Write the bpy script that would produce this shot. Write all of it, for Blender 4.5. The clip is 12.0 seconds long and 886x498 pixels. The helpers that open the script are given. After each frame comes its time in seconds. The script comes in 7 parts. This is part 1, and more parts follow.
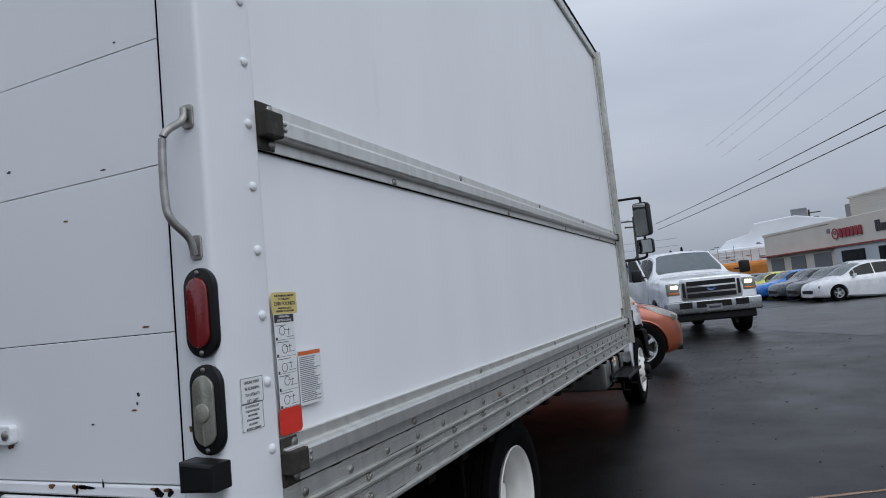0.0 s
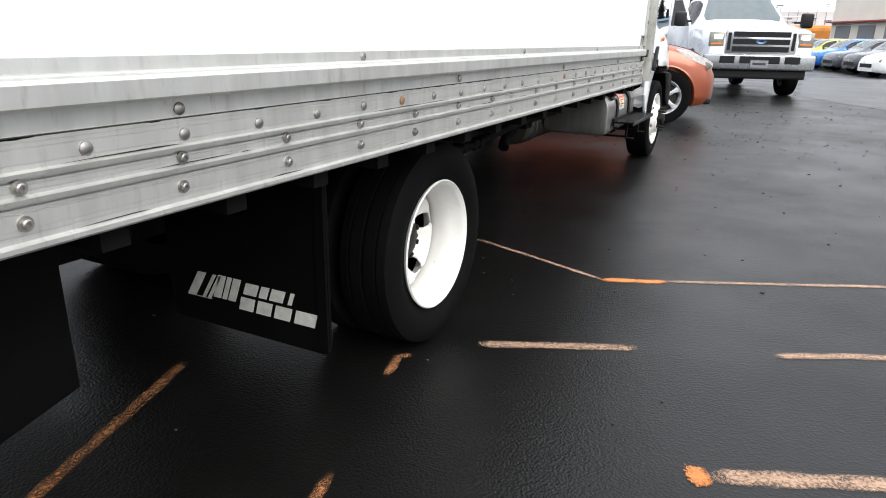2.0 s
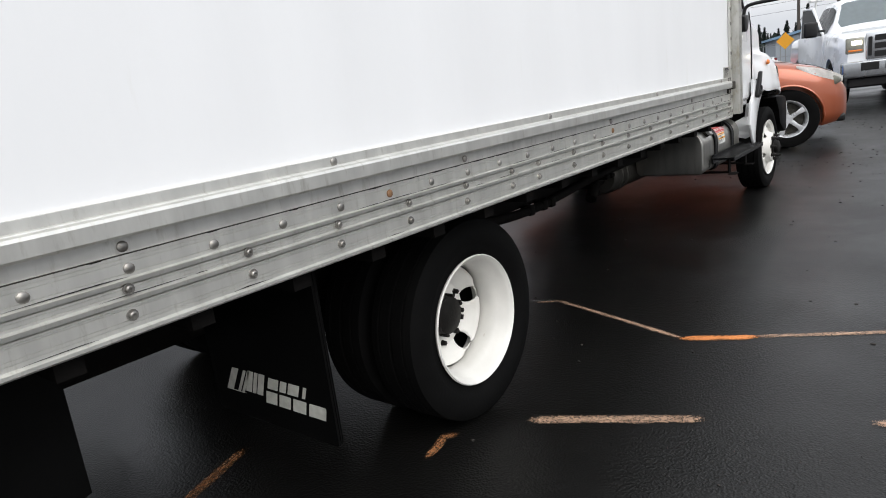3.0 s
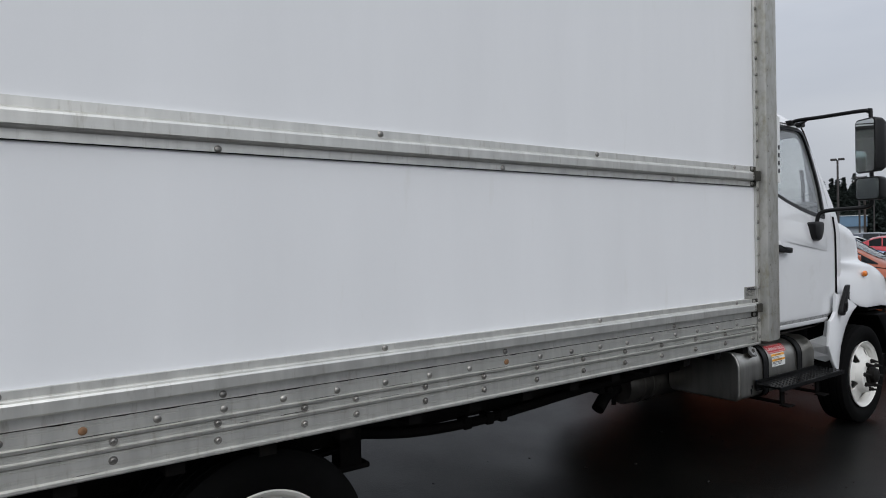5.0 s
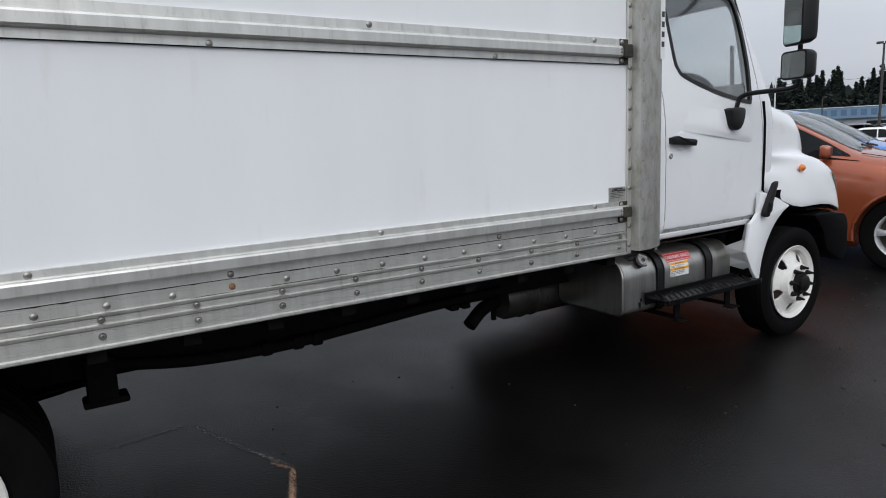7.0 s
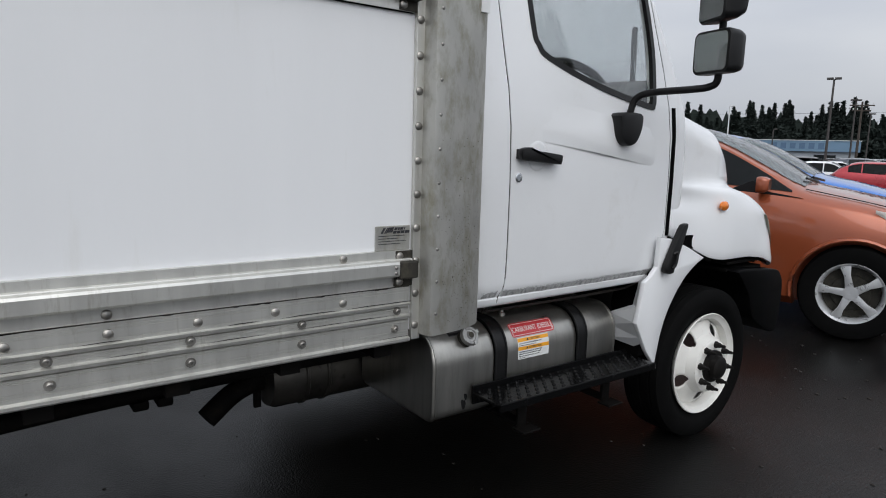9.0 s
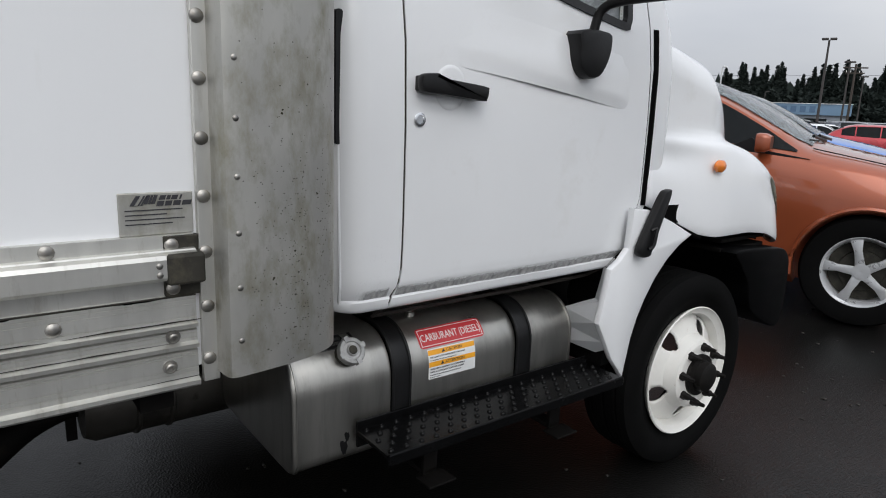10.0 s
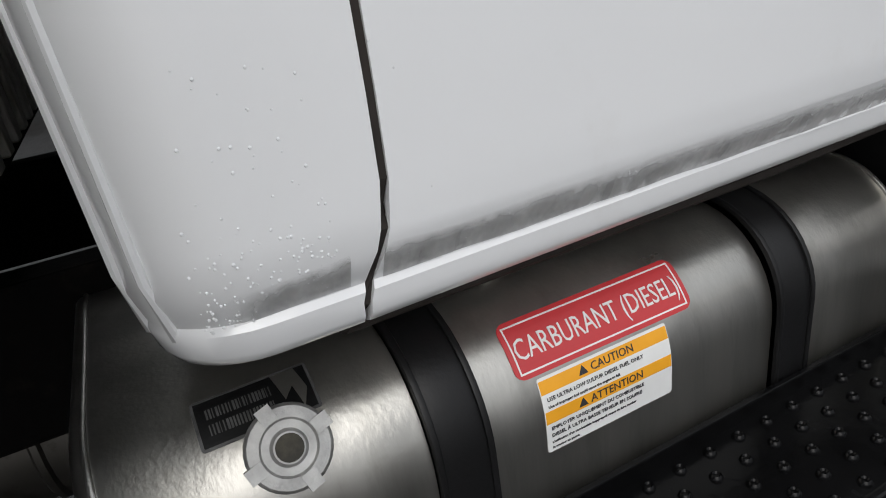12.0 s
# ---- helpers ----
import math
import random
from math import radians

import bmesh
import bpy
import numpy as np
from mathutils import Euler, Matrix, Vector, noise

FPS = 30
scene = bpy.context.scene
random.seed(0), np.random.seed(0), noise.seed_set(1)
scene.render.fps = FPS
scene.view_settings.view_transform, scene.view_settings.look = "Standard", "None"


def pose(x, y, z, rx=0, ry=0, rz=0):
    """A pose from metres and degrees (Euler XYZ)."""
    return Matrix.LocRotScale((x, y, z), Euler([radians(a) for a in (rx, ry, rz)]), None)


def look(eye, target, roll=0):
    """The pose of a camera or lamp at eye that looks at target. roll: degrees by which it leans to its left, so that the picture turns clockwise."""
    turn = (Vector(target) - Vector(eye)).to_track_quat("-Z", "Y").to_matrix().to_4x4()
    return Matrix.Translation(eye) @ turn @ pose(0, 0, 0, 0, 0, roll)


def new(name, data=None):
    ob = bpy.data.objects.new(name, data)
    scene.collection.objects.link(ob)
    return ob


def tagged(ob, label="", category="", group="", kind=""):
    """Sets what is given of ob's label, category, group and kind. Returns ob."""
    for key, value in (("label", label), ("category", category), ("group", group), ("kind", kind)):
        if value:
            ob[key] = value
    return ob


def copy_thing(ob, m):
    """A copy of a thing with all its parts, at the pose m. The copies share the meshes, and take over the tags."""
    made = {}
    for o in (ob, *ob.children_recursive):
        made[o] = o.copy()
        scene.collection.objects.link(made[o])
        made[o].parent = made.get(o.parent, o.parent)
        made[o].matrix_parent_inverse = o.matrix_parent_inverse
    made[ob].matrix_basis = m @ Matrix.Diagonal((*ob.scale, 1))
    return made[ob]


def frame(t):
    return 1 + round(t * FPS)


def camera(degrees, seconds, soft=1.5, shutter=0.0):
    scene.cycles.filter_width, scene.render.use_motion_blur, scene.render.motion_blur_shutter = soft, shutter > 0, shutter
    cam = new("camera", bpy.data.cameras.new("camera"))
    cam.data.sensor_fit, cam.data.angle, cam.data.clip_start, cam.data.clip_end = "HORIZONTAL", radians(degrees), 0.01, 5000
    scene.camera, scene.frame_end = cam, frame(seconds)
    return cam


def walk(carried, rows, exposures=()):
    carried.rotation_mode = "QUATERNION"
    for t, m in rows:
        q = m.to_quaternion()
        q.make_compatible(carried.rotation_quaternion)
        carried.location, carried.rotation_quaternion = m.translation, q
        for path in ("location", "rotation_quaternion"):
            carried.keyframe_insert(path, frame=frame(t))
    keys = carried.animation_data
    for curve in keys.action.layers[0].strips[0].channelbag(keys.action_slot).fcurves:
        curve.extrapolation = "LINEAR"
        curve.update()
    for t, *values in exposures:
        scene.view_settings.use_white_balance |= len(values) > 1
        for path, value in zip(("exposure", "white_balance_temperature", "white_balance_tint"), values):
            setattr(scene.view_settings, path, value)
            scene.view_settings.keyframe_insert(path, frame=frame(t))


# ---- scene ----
cam = camera(68.8, 12.0, soft=1.0)
EXPOSURES = [(0.0, -0.22, 5880, 10), (0.5, -0.15, 5900, 10), (1.0, 0.2, 6050, 10), (1.5, 0.90, 6450, 10), (2.0, 1.24, 6480, 10), (2.5, 0.97, 6480, 10), (3.0, 0.72, 6550, 10), (3.5, 0.45, 6500, 10), (5.4, -0.1, 6200, 10), (6.0, -0.08, 6150, 10), (6.6, 0.18, 6200, 10), (8.5, 0.1, 6300, 10), (10.5, 0.28, 6450, 10), (11.0, 0.46, 6500, 10), (11.5, 0.44, 6550, 10), (12.0, 0.35, 6550, 10)]
PATH = [
    (0, (1.012, -1.027, 1.48), (0.204, 0.794, 1.65), -5.6),
    (0.5, (0.747, -0.917, 1.399), (-0.196, 0.845, 1.296), -6.3),
    (1, (0.8, -0.656, 1.28), (0.105, 1.16, 0.811), 0.2),
    (1.5, (0.929, -0.337, 1.25), (0.143, 1.366, 0.556), -1.3),
    (2, (1.0, 0.02, 1.247), (0.145, 1.716, 0.622), 1.1),
    (2.5, (1.22, 0.105, 1.261), (0.16, 1.672, 0.614), -1.3),
    (3, (1.364, 0.298, 1.331), (0.116, 1.793, 0.873), -7.2),
    (3.5, (1.526, 0.647, 1.433), (0.18, 2.098, 1.141), -2.5),
    (3.7, (1.674, 0.741, 1.48), (0.291, 2.168, 1.254), -1.8),
    (5.3, (2.181, 1.674, 1.591), (0.507, 2.769, 1.58), -0.1),
    (5.5, (2.203, 1.804, 1.578), (0.502, 2.855, 1.547), 0.6),
    (6, (2.2, 2.193, 1.581), (0.531, 3.274, 1.366), 0.9),
    (6.5, (2.369, 2.483, 1.543), (0.711, 3.55, 1.202), -1.0),
    (6.7, (2.371, 2.586, 1.541), (0.701, 3.636, 1.21), -2.9),
    (8.3, (1.839, 3.777, 1.54), (0.217, 4.924, 1.307), 2.9),
    (8.5, (1.775, 3.962, 1.527), (0.175, 5.136, 1.277), 1.7),
    (9, (1.634, 4.32, 1.51), (0.04, 5.49, 1.206), 1.6),
    (9.5, (1.338, 4.718, 1.46), (-0.205, 5.927, 1.062), 3.3),
    (10, (1.171, 5.062, 1.437), (-0.382, 6.249, 1.017), 2.2),
    (10.5, (0.875, 5.369, 1.361), (-0.653, 6.508, 0.756), 1.2),
    (11, (0.669, 5.677, 1.332), (-0.911, 6.604, 0.528), -1.7),
    (11.5, (0.431, 5.828, 1.24), (-1.173, 6.628, 0.351), -2.1),
    (12, (0.173, 5.854, 1.155), (-1.495, 6.584, 0.327), -8.5),
]
walk(cam, [(t, look(eye, target, roll)) for t, eye, target, roll in PATH], EXPOSURES)

# ---- world and light: an overcast winter sky ----
world = bpy.data.worlds.new("overcast_sky")
scene.world = world
world.use_nodes = True
wn, wl = world.node_tree.nodes, world.node_tree.links
wn.clear()
SUN_EL, SUN_AZ = radians(42), radians(118)
sky = wn.new("ShaderNodeTexSky")
sky.sky_type = "NISHITA"
sky.sun_disc = False
sky.sun_elevation, sky.sun_rotation = SUN_EL, SUN_AZ
sky.air_density, sky.dust_density = 1.0, 4.0
grey = wn.new("ShaderNodeHueSaturation")
grey.inputs["Saturation"].default_value = 0.22
wl.new(sky.outputs[0], grey.inputs["Color"])
coord = wn.new("ShaderNodeTexCoord")
stretch = wn.new("ShaderNodeMapping")
stretch.inputs["Scale"].default_value = (1.2, 1.2, 4.5)
wl.new(coord.outputs["Generated"], stretch.inputs[0])
cloud = wn.new("ShaderNodeTexNoise")
cloud.inputs["Scale"].default_value = 1.6
cloud.inputs["Detail"].default_value = 5.0
cloud.inputs["Roughness"].default_value = 0.45
wl.new(stretch.outputs[0], cloud.inputs["Vector"])
tone = wn.new("ShaderNodeValToRGB")
tone.color_ramp.elements[0].position, tone.color_ramp.elements[0].color = 0.3, (5.2, 5.5, 6.1, 1)
tone.color_ramp.elements[1].position, tone.color_ramp.elements[1].color = 0.75, (7.2, 7.35, 7.6, 1)
wl.new(cloud.outputs["Fac"], tone.inputs[0])
veil = wn.new("ShaderNodeMixRGB")
veil.inputs[0].default_value = 0.82
wl.new(grey.outputs[0], veil.inputs[1])
wl.new(tone.outputs[0], veil.inputs[2])
split = wn.new("ShaderNodeSeparateXYZ")
wl.new(coord.outputs["Generated"], split.inputs[0])
dome_rise = wn.new("ShaderNodeMapRange")
dome_rise.inputs["From Min"].default_value, dome_rise.inputs["From Max"].default_value = 0.0, 1.0
dome_rise.inputs["To Min"].default_value, dome_rise.inputs["To Max"].default_value = 0.86, 2.0
wl.new(split.outputs["Z"], dome_rise.inputs["Value"])
zenith = wn.new("ShaderNodeVectorMath")
zenith.operation = "SCALE"
wl.new(veil.outputs[0], zenith.inputs[0])
wl.new(dome_rise.outputs[0], zenith.inputs["Scale"])
back = wn.new("ShaderNodeBackground")
back.inputs["Strength"].default_value = 0.094
wl.new(zenith.outputs[0], back.inputs["Color"])
wout = wn.new("ShaderNodeOutputWorld")
wl.new(back.outputs[0], wout.inputs[0])

sun_data = bpy.data.lights.new("sun", "SUN")
sun_data.energy, sun_data.angle, sun_data.color = 0.85, radians(50), (1.0, 0.97, 0.93)
sun = new("sun", sun_data)
sun.matrix_world = look((math.sin(SUN_AZ) * 40, math.cos(SUN_AZ) * 40, 36), (0, 0, 0))


# ---- materials ----
def material(name, base, rough=0.5, metal=0.0, vary=0.12, scale=6.0, bump=0.0, bump_scale=60.0, stretch_by=(1, 1, 1), rough_vary=0.1, coat=0.0, second=None, second_at=(0.55, 0.75), spec=None, random_tone=0.0):
    m = bpy.data.materials.new(name)
    m.use_nodes = True
    n, l = m.node_tree.nodes, m.node_tree.links
    b = n["Principled BSDF"]
    b.inputs["Metallic"].default_value = metal
    b.inputs["Coat Weight"].default_value = coat
    b.inputs["Coat Roughness"].default_value = 0.06
    if spec is not None:
        b.inputs["Specular IOR Level"].default_value = spec
    tc = n.new("ShaderNodeTexCoord")
    mp = n.new("ShaderNodeMapping")
    mp.inputs["Scale"].default_value = stretch_by
    l.new(tc.outputs["Object"], mp.inputs[0])
    big = n.new("ShaderNodeTexNoise")
    big.inputs["Scale"].default_value = scale
    big.inputs["Detail"].default_value = 6
    l.new(mp.outputs[0], big.inputs["Vector"])
    ramp = n.new("ShaderNodeValToRGB")
    e = ramp.color_ramp.elements
    e[0].position, e[1].position = 0.3, 0.7
    e[0].color = (*[c * (1 - vary) for c in base], 1)
    e[1].color = (*[min(1, c * (1 + vary)) for c in base], 1)
    l.new(big.outputs["Fac"], ramp.inputs[0])
    colour = ramp.outputs[0]
    if second is not None:
        spots = n.new("ShaderNodeTexNoise")
        spots.inputs["Scale"].default_value = scale * 2.3
        spots.inputs["Detail"].default_value = 8
        spots.inputs["Roughness"].default_value = 0.65
        l.new(mp.outputs[0], spots.inputs["Vector"])
        cut = n.new("ShaderNodeValToRGB")
        cut.color_ramp.elements[0].position, cut.color_ramp.elements[1].position = second_at
        l.new(spots.outputs["Fac"], cut.inputs[0])
        mix = n.new("ShaderNodeMixRGB")
        mix.inputs[2].default_value = (*second, 1)
        l.new(cut.outputs[0], mix.inputs[0])
        l.new(colour, mix.inputs[1])
        colour = mix.outputs[0]
    if random_tone:
        info = n.new("ShaderNodeObjectInfo")
        rng = n.new("ShaderNodeMapRange")
        rng.inputs["To Min"].default_value, rng.inputs["To Max"].default_value = 1 - random_tone, 1 + random_tone
        l.new(info.outputs["Random"], rng.inputs["Value"])
        hs = n.new("ShaderNodeHueSaturation")
        l.new(rng.outputs[0], hs.inputs["Value"])
        l.new(colour, hs.inputs["Color"])
        colour = hs.outputs[0]
    l.new(colour, b.inputs["Base Color"])
    fine = n.new("ShaderNodeTexNoise")
    fine.inputs["Scale"].default_value = bump_scale
    fine.inputs["Detail"].default_value = 4
    l.new(mp.outputs[0], fine.inputs["Vector"])
    rr = n.new("ShaderNodeMapRange")
    rr.inputs["To Min"].default_value, rr.inputs["To Max"].default_value = max(0.02, rough - rough_vary), min(1, rough + rough_vary)
    l.new(big.outputs["Fac"], rr.inputs["Value"])
    l.new(rr.outputs[0], b.inputs["Roughness"])
    if bump:
        bp = n.new("ShaderNodeBump")
        bp.inputs["Strength"].default_value = bump
        bp.inputs["Distance"].default_value = 0.004
        l.new(fine.outputs["Fac"], bp.inputs["Height"])
        l.new(bp.outputs[0], b.inputs["Normal"])
    return m


def glass_material(name, tint, rough=0.0):
    m = bpy.data.materials.new(name)
    m.use_nodes = True
    b = m.node_tree.nodes["Principled BSDF"]
    b.inputs["Base Color"].default_value = (*tint, 1)
    b.inputs["Transmission Weight"].default_value = 1.0
    b.inputs["Roughness"].default_value = rough
    b.inputs["IOR"].default_value = 1.45
    return m


def glow_material(name, colour, strength):
    m = bpy.data.materials.new(name)
    m.use_nodes = True
    b = m.node_tree.nodes["Principled BSDF"]
    b.inputs["Base Color"].default_value = (*colour, 1)
    b.inputs["Emission Color"].default_value = (*colour, 1)
    b.inputs["Emission Strength"].default_value = strength
    return m


PANEL = material("white_panel", (0.80, 0.81, 0.82), 0.38, vary=0.025, scale=1.1, bump=0.03, bump_scale=25, stretch_by=(1, 3, 0.5), second=(0.70, 0.70, 0.67), second_at=(0.62, 0.9))
POST_WHITE = material("white_frame_paint", (0.78, 0.79, 0.80), 0.32, vary=0.03, scale=3, bump=0.05, bump_scale=30, second=(0.62, 0.60, 0.55), second_at=(0.66, 0.9))
CAB = material("white_cab_paint", (0.80, 0.81, 0.82), 0.25, vary=0.02, scale=2.5, coat=0.7, rough_vary=0.05, second=(0.72, 0.72, 0.71), second_at=(0.6, 0.9))
ALU = material("worn_aluminium", (0.62, 0.615, 0.58), 0.40, metal=0.78, vary=0.10, scale=9, bump=0.05, bump_scale=90, stretch_by=(1, 2.2, 0.45), rough_vary=0.08, second=(0.38, 0.36, 0.31), second_at=(0.56, 0.84))
POST = material("stained_aluminium", (0.47, 0.465, 0.435), 0.50, metal=0.75, vary=0.12, scale=7, bump=0.08, bump_scale=90, stretch_by=(1.3, 1.3, 0.7), second=(0.27, 0.255, 0.185), second_at=(0.45, 0.76))
TANK = material("brushed_tank_aluminium", (0.43, 0.42, 0.39), 0.33, metal=0.95, vary=0.16, scale=5, bump=0.10, bump_scale=70, stretch_by=(2.5, 2.5, 0.35), rough_vary=0.12, second=(0.33, 0.32, 0.29), second_at=(0.5, 0.8))
DARK_STEEL = material("tarnished_bracket_steel", (0.036, 0.034, 0.028), 0.65, metal=0.1, spec=0.25, vary=0.3, scale=14, bump=0.3, bump_scale=70, second=(0.075, 0.068, 0.05), second_at=(0.5, 0.75))
STEEL_DULL = material("worn_handle_steel", (0.34, 0.33, 0.31), 0.45, metal=0.7, vary=0.25, scale=30, second=(0.10, 0.08, 0.06), second_at=(0.6, 0.8))
STEEL = material("bolt_steel", (0.30, 0.29, 0.27), 0.38, metal=0.9, vary=0.25, scale=40, second=(0.2, 0.17, 0.13), second_at=(0.55, 0.75), random_tone=0.25)
RUSTY = material("rusty_bolt", (0.22, 0.12, 0.06), 0.7, metal=0.2, vary=0.3, scale=60)
RUST = material("rust", (0.20, 0.09, 0.035), 0.85, vary=0.4, scale=35, bump=0.6, bump_scale=90, second=(0.06, 0.03, 0.015), second_at=(0.45, 0.65))
RUBBER = material("tyre_rubber", (0.004, 0.004, 0.004), 0.75, spec=0.06, vary=0.2, scale=12, bump=0.2, bump_scale=80)
FLAP = material("mudflap_rubber", (0.0025, 0.0025, 0.0025), 0.6, spec=0.06, vary=0.2, scale=8, bump=0.1, bump_scale=60)
PLASTIC = material("black_plastic", (0.007, 0.007, 0.0074), 0.42, spec=0.3, vary=0.15, scale=10, bump=0.1, bump_scale=140)
BLACK_BUMPER = material("black_wet_bumper", (0.002, 0.002, 0.0022), 0.45, spec=0.07, vary=0.2, scale=9)
SEAL = material("brown_door_rubber", (0.035, 0.03, 0.027), 0.8, spec=0.2, vary=0.2, scale=20)
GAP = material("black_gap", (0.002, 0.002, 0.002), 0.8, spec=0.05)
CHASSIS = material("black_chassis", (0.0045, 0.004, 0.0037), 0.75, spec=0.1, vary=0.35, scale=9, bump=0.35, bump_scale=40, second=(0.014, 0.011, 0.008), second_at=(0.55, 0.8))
STEP = material("black_tread_steel", (0.003, 0.003, 0.0032), 0.22, spec=0.16, vary=0.2, scale=14, bump=0.15, bump_scale=60, rough_vary=0.16)
PLATFORM = material("black_lift_platform", (0.005, 0.005, 0.005), 0.35, spec=0.2, vary=0.3, scale=9, bump=1.0, bump_scale=32, rough_vary=0.2)
RIM = material("white_wheel_paint", (0.74, 0.73, 0.69), 0.4, vary=0.06, scale=9, bump=0.08, bump_scale=50, second=(0.34, 0.24, 0.15), second_at=(0.67, 0.82))
HUB = material("oily_hub", (0.012, 0.011, 0.010), 0.5, spec=0.2, metal=0.4, vary=0.3, scale=30, bump=0.3, bump_scale=80)
RED_LENS = material("red_lens", (0.17, 0.008, 0.010), 0.16, vary=0.1, scale=20, bump=0.25, bump_scale=160, coat=0.5)
CLEAR_LENS = material("clear_lens", (0.27, 0.27, 0.22), 0.18, vary=0.2, scale=14, bump=0.3, bump_scale=140, coat=0.6, metal=0.3)
AMBER = material("amber_lens", (0.75, 0.20, 0.02), 0.2, vary=0.1, scale=40, coat=0.6)
REFLECTOR = material("red_reflector", (0.62, 0.035, 0.02), 0.35, vary=0.06, scale=30)
MIRROR = material("mirror_glass", (0.36, 0.38, 0.38), 0.03, metal=1.0, vary=0.02, rough_vary=0.01)
GLASS = glass_material("cab_glass", (0.955, 0.985, 0.98))
MISTED = glass_material("misted_cab_glass", (0.80, 0.985, 0.95), 0.05)
CAR_GLASS = material("dark_car_glass", (0.010, 0.013, 0.014), 0.08, vary=0.1, rough_vary=0.02, spec=0.35)
# the pale base colour paints in the sky's reflection on the windscreens
SCREEN = material("sky_pale_windscreen", (0.20, 0.245, 0.255), 0.06, vary=0.08, rough_vary=0.03, coat=1.0, spec=1.0)
CHROME = material("chrome", (0.72, 0.73, 0.74), 0.12, metal=1.0, vary=0.05, rough_vary=0.04)
ALLOY = material("alloy_wheel", (0.62, 0.63, 0.64), 0.3, metal=0.5, vary=0.06, scale=20)
BUMPER = material("dull_chrome", (0.36, 0.37, 0.38), 0.25, metal=0.9, vary=0.08, scale=8)
LAMP_CLEAR = material("pale_lamp_lens", (0.72, 0.72, 0.69), 0.12, vary=0.15, scale=25, coat=0.8)
CREAM = material("sticker_white", (0.72, 0.73, 0.72), 0.45, vary=0.03, scale=30)
FADED = material("faded_ink", (0.13, 0.13, 0.14), 0.6)
SHADED_PRINT = material("worn_grey_print", (0.10, 0.10, 0.10), 0.6, vary=0.4, scale=60)
INK = material("sticker_ink", (0.03, 0.03, 0.035), 0.5)
YELLOW = material("sticker_yellow", (0.62, 0.50, 0.18), 0.45, vary=0.06, scale=30)
ORANGE = material("sticker_orange", (0.80, 0.36, 0.02), 0.45, vary=0.04, scale=30)
RED_ORANGE = material("sticker_red_orange", (0.62, 0.13, 0.03), 0.45, vary=0.05, scale=30)
RED_STICKER = material("sticker_red", (0.50, 0.035, 0.04), 0.4, vary=0.05, scale=30)
SILVER_LOGO = material("silver_logo", (0.55, 0.55, 0.50), 0.5, vary=0.15, scale=30)
# opaque pale colour in place of light passing through the drops
WATER = material("water_drop", (0.70, 0.71, 0.72), 0.08, vary=0.0, spec=0.7)
CAST = material("cast_cap_metal", (0.38, 0.38, 0.37), 0.55, metal=0.6, vary=0.25, scale=40, bump=0.3, bump_scale=120)
INTERIOR = material("dark_cab_interior", (0.10, 0.105, 0.11), 0.8, vary=0.2, scale=8)
CLOTH = material("grey_seat_cloth", (0.30, 0.31, 0.32), 0.9, vary=0.2, scale=25, bump=0.3)


# ---- helpers that build meshes ----
def link(name, bm, mat, parent=None, label="", smooth=False, m=None):
    me = bpy.data.meshes.new(name)
    bmesh.ops.recalc_face_normals(bm, faces=bm.faces)
    if smooth:
        for f in bm.faces:
            f.smooth = True
    bm.to_mesh(me)
    bm.free()
    if smooth:
        me.set_sharp_from_angle(angle=radians(38))
    me.materials.append(mat)
    ob = new(name, me)
    if parent is not None:
        ob.parent = parent
    if m is not None:
        ob.matrix_local = m
    if label:
        ob["label"] = label
    return ob


def part(name, bm, mat, parent, label="", smooth=False, m=None):
    return link(name, bm, mat, parent, label, smooth, m)


def share(name, data, parent, m, label=""):
    ob = new(name, data)
    ob.parent = parent
    ob.matrix_local = m
    if label:
        ob["label"] = label
    return ob


def thing(name, m, label, category, group="", kind=""):
    ob = new(name)
    ob.empty_display_size = 0.2
    ob.matrix_world = m
    return tagged(ob, label, category, group, kind)


def box(x0, x1, y0, y1, z0, z1, bevel=0.0, segs=2, bm=None):
    own = bm if bm is not None else bmesh.new()
    r = bmesh.ops.create_cube(own, size=1.0, matrix=Matrix.Translation(((x0 + x1) / 2, (y0 + y1) / 2, (z0 + z1) / 2)) @ Matrix.Diagonal((abs(x1 - x0), abs(y1 - y0), abs(z1 - z0), 1)))
    if bevel:
        es = list({e for v in r["verts"] for e in v.link_edges})
        bmesh.ops.bevel(own, geom=es, offset=bevel, segments=segs, affect="EDGES", profile=0.5)
    return own


def prism(outline, depth, axis="x", at=0.0, bevel=0.0, bm=None, segs=2):
    """A closed outline of (a, b) pairs drawn out by depth. axis x: (y, z) pairs; y: (x, z); z: (x, y)."""
    own = bm if bm is not None else bmesh.new()
    put = {"x": lambda a, b, d: (d, a, b), "y": lambda a, b, d: (a, d, b), "z": lambda a, b, d: (a, b, d)}[axis]
    one = [own.verts.new(put(a, b, at)) for a, b in outline]
    two = [own.verts.new(put(a, b, at + depth)) for a, b in outline]
    n = len(outline)
    faces = [own.faces.new(one), own.faces.new(two[::-1])]
    for i in range(n):
        faces.append(own.faces.new((one[i], two[i], two[(i + 1) % n], one[(i + 1) % n])))
    bmesh.ops.recalc_face_normals(own, faces=faces)
    if bevel:
        rim = [e for f in faces[:2] for e in f.edges]
        bmesh.ops.bevel(own, geom=rim, offset=bevel, segments=segs, affect="EDGES", profile=0.5)
    return own


